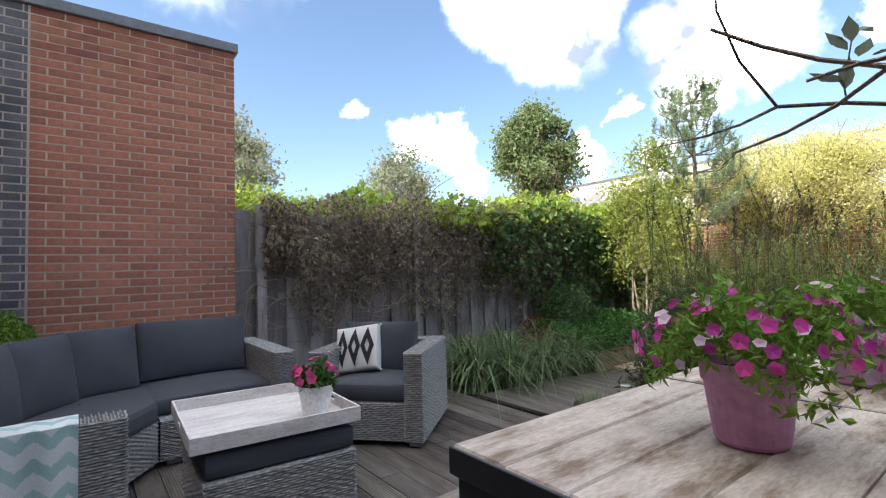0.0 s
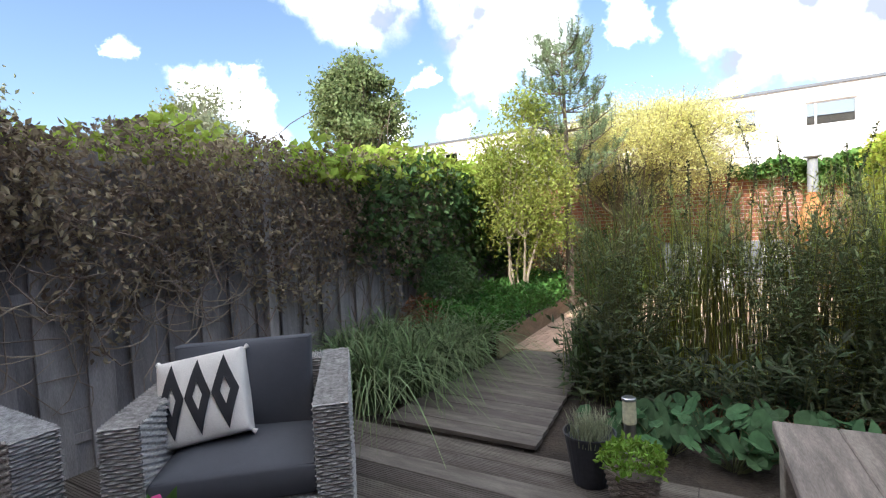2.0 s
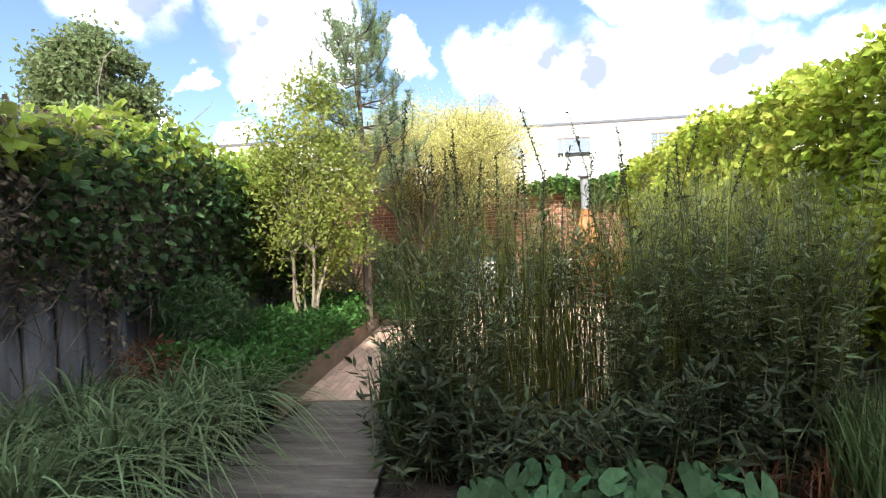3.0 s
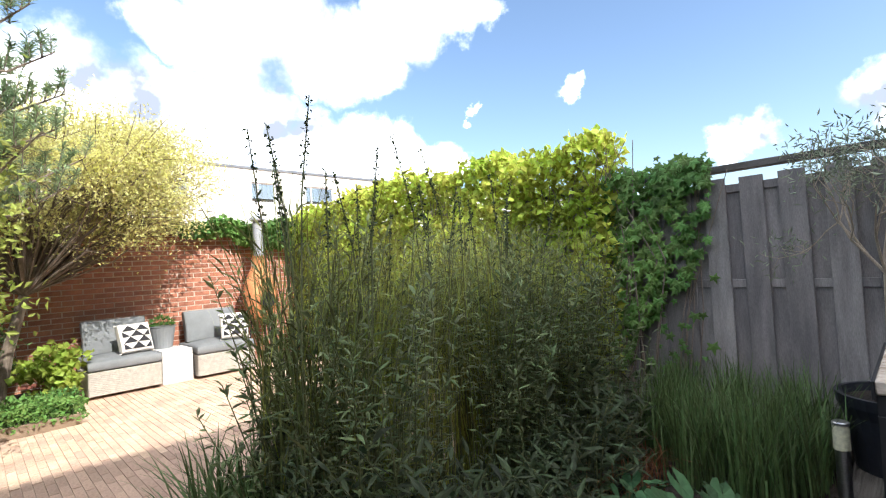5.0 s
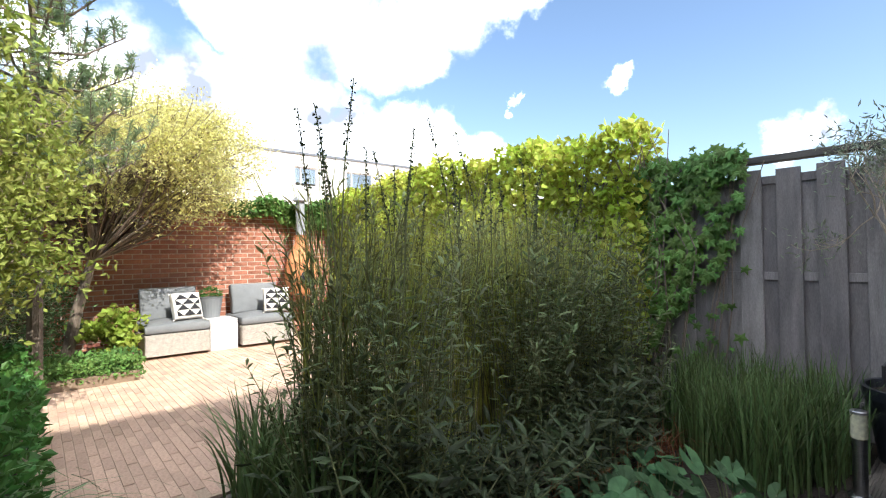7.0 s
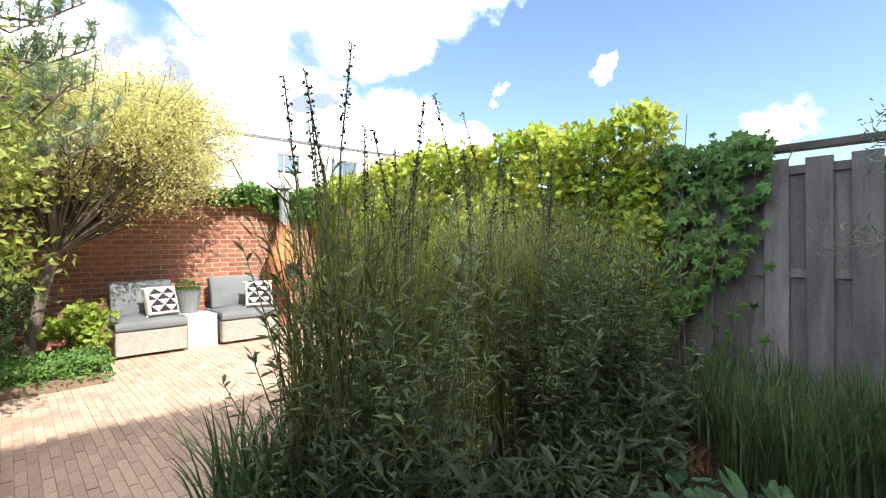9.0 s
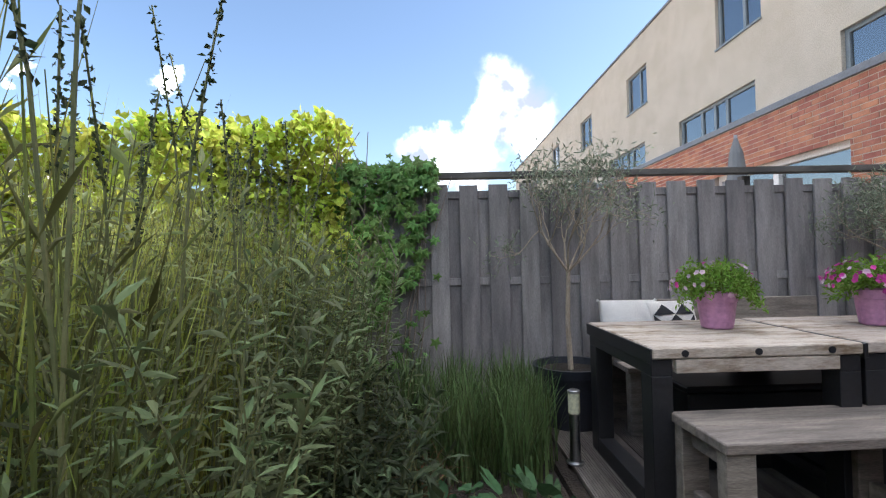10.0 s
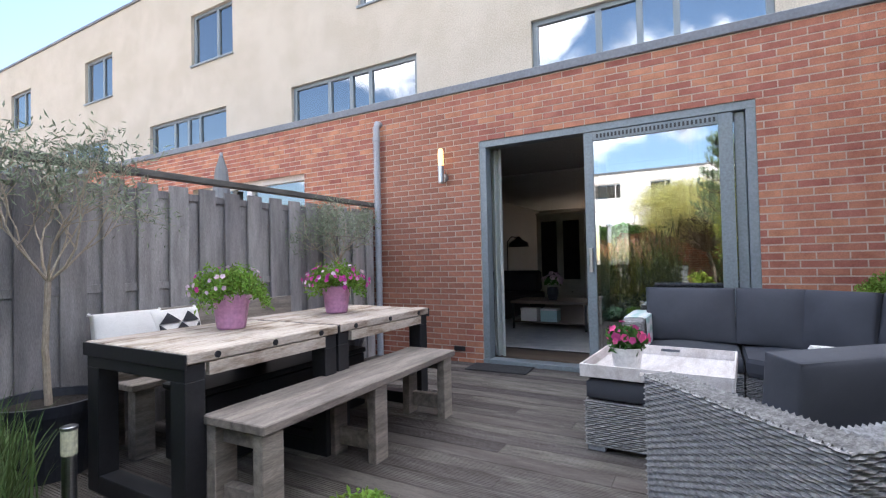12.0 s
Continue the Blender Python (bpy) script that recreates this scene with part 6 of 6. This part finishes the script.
def pine(x, y, H):
    """A slender pine: whorls of curved limbs that carry upright, brush-like shoots."""
    rng = np.random.default_rng(61)
    g = Geo().tube([(0, 0, 0), (0.03, 0, H * 0.5), (0, 0.02, H * 0.9)], [0.06, 0.04, 0.012], 8, False)
    c, dirs = [], []

    def shoot(b, out, n, length):
        tip = b + out * rng.uniform(0.0, 0.06) + np.array((rng.normal() * 0.03, rng.normal() * 0.03, length))
        g.tube([b, tip], [0.005, 0.003], 4, False)
        s_ = rng.uniform(0, 1, n)[:, None]
        c.append(b * (1 - s_) + tip * s_)
        a = rng.uniform(0, 6.28, n)
        dirs.append(np.stack([np.cos(a), np.sin(a), rng.uniform(0.4, 1.2, n)], 1))

    z = H * 0.42
    while z < H * 0.94:
        f_ = z / H
        L = (0.9 if f_ < 0.9 else 0.5) * (1.05 - f_) ** 0.35 * rng.uniform(0.75, 1.1)
        a0 = rng.uniform(0, 6.28)
        for k in range(5):
            a = a0 + k * 1.257 + rng.normal() * 0.2
            out = np.array((math.cos(a), math.sin(a), 0.0))
            p0 = np.array((0, 0, z))
            p1 = p0 + out * L * 0.55 + np.array((0, 0, 0.03))
            p2 = p0 + out * L + np.array((0, 0, 0.28 * L + 0.05))
            g.tube([p0, p1, p2], [0.014, 0.010, 0.005], 5, False)
            for q in range(9):
                t_ = 0.35 + 0.65 * (q + rng.uniform(0, 1)) / 9
                b = p0 * (1 - t_) ** 2 + 2 * p1 * t_ * (1 - t_) + p2 * t_ * t_
                side = np.array((-out[1], out[0], 0)) * rng.uniform(-0.14, 0.14)
                g.tube([b, b + side], [0.005, 0.004], 4, False)
                shoot(b + side, out, 80, rng.uniform(0.13, 0.24))
        z += 0.27
    for q in range(4):
        shoot(np.array((rng.normal() * 0.03, rng.normal() * 0.03, H * (0.86 + 0.03 * q))), np.zeros(3), 90, 0.26)
    nd = lance(np.concatenate(c), np.concatenate(dirs), 0.075, 0.11, rng)
    plant("pine", "slender blue-green pine with upright shoots", "tree", (x, y, 0.1), [("trunk", g, "bark"), ("needles", nd, "needle")])


pine(0.14, 8.2, 4.0)
lobed_tree("conifer_shrub", "soft dark blue-green conifer shrub by the trees", "shrub", (-0.25, 8.9, 0.05), (0, 0, 0.4), 40, (0, 0, 0.8), (0.5, 0.35, 0.6), 7000, 0.05, 0.12, "needle", "bark", 81, 0.03, lobe=0.12)
lobed_tree("shade_shrub", "dark evergreen shrub against the garden wall", "shrub", (0.12, 10.2, 0.05), (0, 0, 0.3), 40, (0, 0, 0.55), (0.4, 0.3, 0.5), 6000, 0.05, 0.4, "vine_leaf", "bark", 82, 0.03, lobe=0.12)
lobed_tree("hydrangea", "bright yellow-green leafy shrub beside the tree trunk", "shrub", (0.85, 10.1, 0.05), (0, 0, 0.15), 26, (0, 0, 0.32), (0.26, 0.22, 0.26), 900, 0.09, 0.8, "vine_lit", "bark", 83, 0.012, lobe=0.08)
rg = np.random.default_rng(84)
pp = np.stack([rg.uniform(0.1, 1.0, 3200), rg.uniform(8.9, 9.6, 3200), rg.uniform(0.06, 0.26, 3200)], 1)
plant("ground_cover", "low mixed green ground cover round the tree trunk", "ground cover", (0, 0, 0), [("leaves", leafy(pp, 0.045, 0.6, rg), "ivy_leaf"), ("stems", Geo().tube([(0.2, 9.2, 0.05), (0.6, 9.3, 0.12), (0.9, 9.1, 0.1)], 0.006, 5), "stem")])
lobed_tree("far_tree", "round green broad-leaved tree beyond the gardens", "tree", (-12, 18.6, -0.12), (0, 0, 4.2), 80, (0, 0, 6.75), (2.6, 2.6, 2.9),
           19000, 0.22, 0.6, "far_leaf", "bark", 71, 0.2, lobe=0.38, cone=0.62)
lobed_tree("far_birch", "tall pale airy tree beyond the gardens", "tree", (-12.5, 4.6, -0.12), (0, 0, 2.8), 60, (0, 0, 4.6), (1.7, 1.7, 2.0),
           8000, 0.15, 0.5, "silver_leaf", "bark_pale", 72, 0.13, lobe=0.3, cone=0.4)
lobed_tree("far_birch", "small pale airy tree beyond the gardens", "tree", (-12, 10.6, -0.12), (0, 0, 2.8), 60, (0, 0, 4.4), (1.7, 1.7, 1.6),
           8000, 0.15, 0.5, "silver_leaf", "bark_pale", 73, 0.13, lobe=0.3, cone=0.4)

for k, (x, y, h) in enumerate(((-11.4, 2.6, 3.7), (-11.2, 4.9, 3.8), (-11.6, 7.2, 3.7), (-11.3, 9.6, 3.6), (-11.6, 12.0, 3.7), (-11.4, 14.4, 3.6))):
    lobed_tree("far_shrub", "bright green garden shrub beyond the grey fence", "shrub", (x, y, -0.12), (0, 0, 1.4), 40, (0, 0, h - 0.75), (0.9, 1.35, 0.85), 3200, 0.15, 0.6, "vine_lit", "bark", 90 + k, 0.06, lobe=0.26)

patio()


# ---- patio furniture ----
def lounge(x, y, rz, label):
    t = thing("lounge_chair", label, "lounge chair", (x, y, 0), rz, group="patio lounge")
    part("base", woven_box(Geo(), -0.36, -0.38, 0.04, 0.36, 0.38, 0.30, "xXy"), "rattan_light", t)
    cushion("seat_cushion", 0.72, 0.74, 0.11, (0, -0.01, 0.305), 0, 0, t, "cushion_grey", seed=14)
    cushion("back_cushion", 0.66, 0.42, 0.14, (0, 0.29, 0.60), 76, 0, t, "cushion_grey", puff=0.04, seed=15)


lounge(1.50, 10.28, 0, "pale woven lounge seat with grey cushions against the garden wall")
lounge(2.62, 10.28, 0, "pale woven lounge seat with grey cushions by the garden wall")
t = thing("side_table", "low square white side table between the lounge seats", "side table", (2.06, 10.2, 0))
part("top", Geo().soft_box(-0.17, -0.2, 0.38, 0.17, 0.2, 0.40), "glaze", t)
part("body", Geo().soft_box(-0.17, -0.2, 0.0, 0.17, 0.2, 0.379), "glaze", t)
t = thing("planter", "grey pot with a small plant standing on the white table", "potted plant", (2.0, 10.4, 0.401))
part("pot", Geo().lathe(0, 0, [(0.11, 0), (0.15, 0.26), (0.16, 0.28), (0.14, 0.28), (0.001, 0.25)], 22), "cushion_grey", t)
p, _ = dome_points(300, (0, 0, 0.3), 0.12, 0.12, 0.1, np.random.default_rng(3))
part("foliage", leafy(p, 0.05, 0.3, np.random.default_rng(3)), "low_leaf", t)


def chiminea(x, y):
    t = thing("garden_stove", "orange terracotta garden stove with a grey flue by the wall", "garden stove", (x, y, 0))
    for k in range(3):
        a = 2.1 * k + 0.4
        part("leg", Geo().tube([(0.2 * math.cos(a), 0.2 * math.sin(a), 0), (0.14 * math.cos(a), 0.14 * math.sin(a), 0.62)], 0.012, 8), "black", t)
    part("bowl", Geo().lathe(0, 0, [(0.06, 0.6), (0.17, 0.66), (0.235, 0.82), (0.245, 0.98), (0.21, 1.16), (0.14, 1.32), (0.09, 1.42), (0.085, 1.52), (0.10, 1.55), (0.07, 1.55)], 28), "terracotta", t)
    part("mouth", Geo().lathe(0, 0, [(0.09, 0), (0.11, 0.01), (0.11, 0.03), (0.085, 0.035), (0.001, 0.02)], 20), "black", t).matrix_local = pose(0, -0.222, 0.9, 90, 0, 0)
    part("flue", Geo().lathe(0, 0, [(0.07, 1.54), (0.066, 2.05)], 20), "zinc", t)
    part("cap", Geo().lathe(0, 0, [(0.05, 2.05), (0.12, 2.08), (0.11, 2.11), (0.03, 2.17), (0.001, 2.18)], 20), "zinc", t)


chiminea(3.28, 10.32)

# ---- throw over the sofa arm ----


def throw_blanket():
    t = thing("throw_blanket", "white throw with an aqua zigzag draped over the woven sofa arm", "blanket", (0, 0, 0))
    xa, xb, top = 1.005, 1.155, 0.658
    path_ = [(xa - 0.012, 0.42), (xa - 0.012, 0.55), (xa - 0.010, top), (xa + 0.03, top + 0.008), (xb - 0.03, top + 0.008), (xb + 0.010, top), (xb + 0.013, 0.5), (xb + 0.016, 0.3), (xb + 0.02, 0.14)]
    pts = []
    for (x0, z0), (x1, z1) in zip(path_, path_[1:]):
        n = max(1, int(round(math.hypot(x1 - x0, z1 - z0) / 0.006)))
        pts += [(x0 + (x1 - x0) * k / n, z0 + (z1 - z0) * k / n) for k in range(n)]
    pts.append(path_[-1])
    ys = np.linspace(0.22, 0.76, 97)
    n = len(pts)
    V = [(x + 0.004 * math.sin(y * 40), y, z) for x, z in pts for y in ys]
    idx = lambda i, j: i * 97 + j
    white, aqua = Geo(), Geo()
    fw, fa = [], []
    for i in range(n - 1):
        for j in range(96):
            tri = abs((j % 18) - 9) / 9
            fw_or = (i * 0.006 + tri * 0.045) % 0.11 < 0.05
            (fa if fw_or else fw).append((idx(i, j), idx(i, j + 1), idx(i + 1, j + 1), idx(i + 1, j)))
    g = Geo().add(V, fw + fa)
    me = g.mesh("cloth")
    me.materials.append(M["throw"])
    me.materials.append(M["aqua"])
    for k in range(len(fw), len(fw) + len(fa)):
        me.polygons[k].material_index = 1
    ob = part("cloth", me, "throw", t)
    sol = ob.modifiers.new("thick", "SOLIDIFY")
    sol.thickness = 0.006
    sol.offset = 1


throw_blanket()
scatter_pillow((3.84, 2.86, 0.66), -84, 74, "triangle", "white pillow with black triangles on the plank bench", 0.36)
t = scatter_pillow((3.86, 3.14, 0.66), -100, 74, "none", "pale grey-blue pillow on the plank bench", 0.38)
scatter_pillow((1.62, 10.16, 0.58), 10, 66, "triangle", "black and white pillow on the lounge seat in the sun", 0.34)
scatter_pillow((2.80, 10.12, 0.58), -14, 66, "triangle", "white pillow with dark pattern on the lounge seat", 0.34)

# ---- the living room seen through the door ----


def room():
    t = thing("living_room_sofa", "dark velvet corner sofa standing in the dim living room", "sofa", (4.45, -3.3, 0.03))
    part("base", Geo().soft_box(-0.75, -1.9, 0.05, 0.6, 1.6, 0.40, 0.03), "dark_sofa", t)
    part("back", Geo().soft_box(0.35, -1.9, 0.401, 0.62, 1.6, 0.85, 0.05), "dark_sofa", t)
    part("arm", Geo().soft_box(-0.7, 1.3, 0.402, 0.349, 1.6, 0.66, 0.05), "dark_sofa", t)
    part("back", Geo().soft_box(-0.7, -1.9, 0.403, 0.349, -1.6, 0.85, 0.05), "dark_sofa", t)
    p = thing("sofa_pillow", "beige pillow on the dark living room sofa", "pillow", (4.35, -2.3, 0.64), -70)
    body = part("pillow_cover", cushion_geo(0.45, 0.40, 0.13, 0.03), "room_wall", p, smooth=True)
    body.matrix_local = pose(0, 0, 0, 72, 0, 0)
    c = thing("coffee_table", "low dark wood coffee table with a shelf on a pale rug", "table", (2.75, -2.7, 0.04))
    part("top", Geo().soft_box(-0.6, -0.4, 0.40, 0.6, 0.4, 0.44), "floor_wood", c)
    part("shelf", Geo().soft_box(-0.58, -0.38, 0.10, 0.58, 0.38, 0.12), "floor_wood", c)
    for x in (-0.58, 0.55):
        for y in (-0.38, 0.35):
            part("leg", Geo().box(x, y, 0, x + 0.03, y + 0.03, 0.40), "black", c)
    for x in (0.0, 0.32):
        b = thing("storage_box", "pale storage box on the coffee table shelf", "box", (2.75 + x, -2.45, 0.165))
        part("body", Geo().soft_box(-0.13, -0.1, 0, 0.13, 0.1, 0.17), "aqua" if x == 0 else "white_cloth", b)
        part("lid", Geo().soft_box(-0.135, -0.105, 0.171, 0.135, 0.105, 0.2), "white_cloth", b)
    v = thing("flower_vase", "pink flowers in a dark glass vase on the coffee table", "vase", (2.75, -2.6, 0.482))
    part("vase", Geo().lathe(0, 0, [(0.06, 0), (0.09, 0.1), (0.08, 0.2), (0.07, 0.19), (0.001, 0.03)], 18), "plastic_black", v)
    rng = np.random.default_rng(77)
    fp, fd = dome_points(20, (0, 0, 0.3), 0.17, 0.17, 0.12, rng, -0.1, 0.7)
    lp, _ = dome_points(160, (0, 0, 0.27), 0.14, 0.14, 0.1, rng)
    part("blossoms", flower_geo(fp, 0.05, rng, 6, fd), "petal_pale", v)
    part("foliage", leafy(lp, 0.06, 0.5, rng), "low_leaf", v)
    r = thing("rug", "pale fringed rug on the living room floor", "rug", (2.9, -2.4, 0.031))
    part("rug_cloth", Geo().soft_box(-1.5, -1.6, 0, 1.5, 1.55, 0.012), "rug", r)
    fr = Geo()
    for k in range(100):
        x = -1.5 + k * 0.03
        fr.box(x, 1.551, 0, x + 0.014, 1.60, 0.006)
    part("fringe", fr, "black_cloth", r)
    l = thing("floor_lamp", "black floor lamp with a dome shade in the living room", "floor lamp", (4.7, -5.6, 0.03))
    part("base", Geo().lathe(0, 0, [(0.15, 0), (0.15, 0.02), (0.02, 0.03)], 20), "black", l)
    part("pole", Geo().tube([(0, 0, 0.03), (0, 0, 1.5), (-0.1, 0, 1.62), (-0.25, 0, 1.6)], 0.012, 8), "black", l)
    part("shade", Geo().lathe(-0.28, 0, [(0.24, 1.38), (0.21, 1.48), (0.08, 1.56), (0.03, 1.62), (0.001, 1.62)], 22), "black", l)
    for k, x in enumerate((0.3, 4.1)):
        t2 = thing("curtain", "long grey curtain by the back wall's added light opening", "curtain", (x, -9.3, 0.05))
        xs = np.linspace(-0.4, 0.4, 41)
        ysn = 0.05 * np.sin(np.arange(41) * math.pi / 3)
        vv = [(a, b, z) for a, b in zip(xs, ysn) for z in (0, 2.45)]
        part("cloth", Geo().add(vv, [(2 * q, 2 * q + 2, 2 * q + 3, 2 * q + 1) for q in range(40)]), "curtain", t2, smooth=True)
    c = thing("display_cabinet", "tall pale wooden cabinet with dark glass doors in the living room", "cabinet", (3.85, -7.0, 0.03))
    part("body", Geo().soft_box(-0.6, -0.45, 0, 0.6, 0, 2.2, 0.006).soft_box(-0.63, -0.47, 2.2, 0.63, 0.02, 2.26, 0.006), "white_cloth", c)
    for x in (-0.54, 0.02):
        fr = Geo().soft_box(x, 0.001, 0.5, x + 0.06, 0.02, 2.1, 0.002).soft_box(x + 0.46, 0.001, 0.5, x + 0.52, 0.02, 2.1, 0.002)
        fr.soft_box(x + 0.06, 0.001, 0.5, x + 0.46, 0.02, 0.57, 0.002).soft_box(x + 0.06, 0.001, 2.03, x + 0.46, 0.02, 2.1, 0.002)
        dr = part("door", fr, "white_cloth", c)
        part("pane", Geo().box(x + 0.06, 0.004, 0.57, x + 0.46, 0.009, 2.03), "dark_sofa", dr, "dark glass pane")
        part("drawer", Geo().soft_box(x, 0.001, 0.06, x + 0.52, 0.018, 0.46, 0.003), "white_cloth", c)
        part("knob", Geo().lathe(x + 0.26, 0.028, [(0.012, 0.25), (0.016, 0.262), (0.012, 0.274)], 12), "black", c)
    f = thing("picture_frame", "small dark framed picture on the living room wall", "picture", (5.185, -4.4, 1.5))
    part("frame", Geo().soft_box(-0.012, -0.12, 0, 0.012, 0.12, 0.3), "black", f)
    d = structure("doorway_threshold", Geo().soft_box(1.65, -0.5, 0.031, 2.6, -0.29, 0.036), "floor_wood")


room()


def neighbour():
    t = thing("parasol", "closed grey parasol standing in the neighbouring garden", "parasol", (6.0, 0.9, -0.12))
    part("pole", Geo().tube([(0, 0, 0), (0, 0, 2.72)], 0.02, 8), "zinc", t)
    part("canopy", Geo().lathe(0, 0, [(0.16, 1.0), (0.14, 1.6), (0.12, 2.1), (0.075, 2.5), (0.02, 2.68)], 12), "cushion_grey", t)
    for x0, x1 in ((5.45, 8.0), (10.85, 13.4)):
        d = structure("door_2", Geo().box(x0, -0.2, 2.34, x1, -0.1, 2.42).box(x0, -0.2, -0.1, x0 + 0.08, -0.1, 2.34).box(x1 - 0.08, -0.2, -0.1, x1, -0.1, 2.34).box((x0 + x1) / 2 - 0.05, -0.2, -0.1, (x0 + x1) / 2 + 0.05, -0.1, 2.34), "glaze")
        part("pane", Geo().box(x0 + 0.08, -0.16, 0, (x0 + x1) / 2 - 0.05, -0.154, 2.34), "glass", d)
        part("pane", Geo().box((x0 + x1) / 2 + 0.05, -0.16, 0, x1 - 0.08, -0.154, 2.34), "glass", d)
    structure("neighbour_room", Geo().box(5.4, -9.5, -0.1, 26, -9.3, 2.6).box(5.4, -9.3, 2.62, 26, -0.28, 2.7).box(5.4, -9.3, -0.12, 26, -0.28, 0.0), "room_wall")
    f = thing("roof_flue", "short steel flue with a cap on the flat roof", "flue", (16.9, -4.2, 8.7))
    part("pipe", Geo().lathe(0, 0, [(0.12, 0), (0.12, 1.0), (0.2, 1.05), (0.2, 1.2), (0.1, 1.25), (0.1, 1.4), (0.001, 1.45)], 16), "steel", f)


neighbour()

finish_bricks()
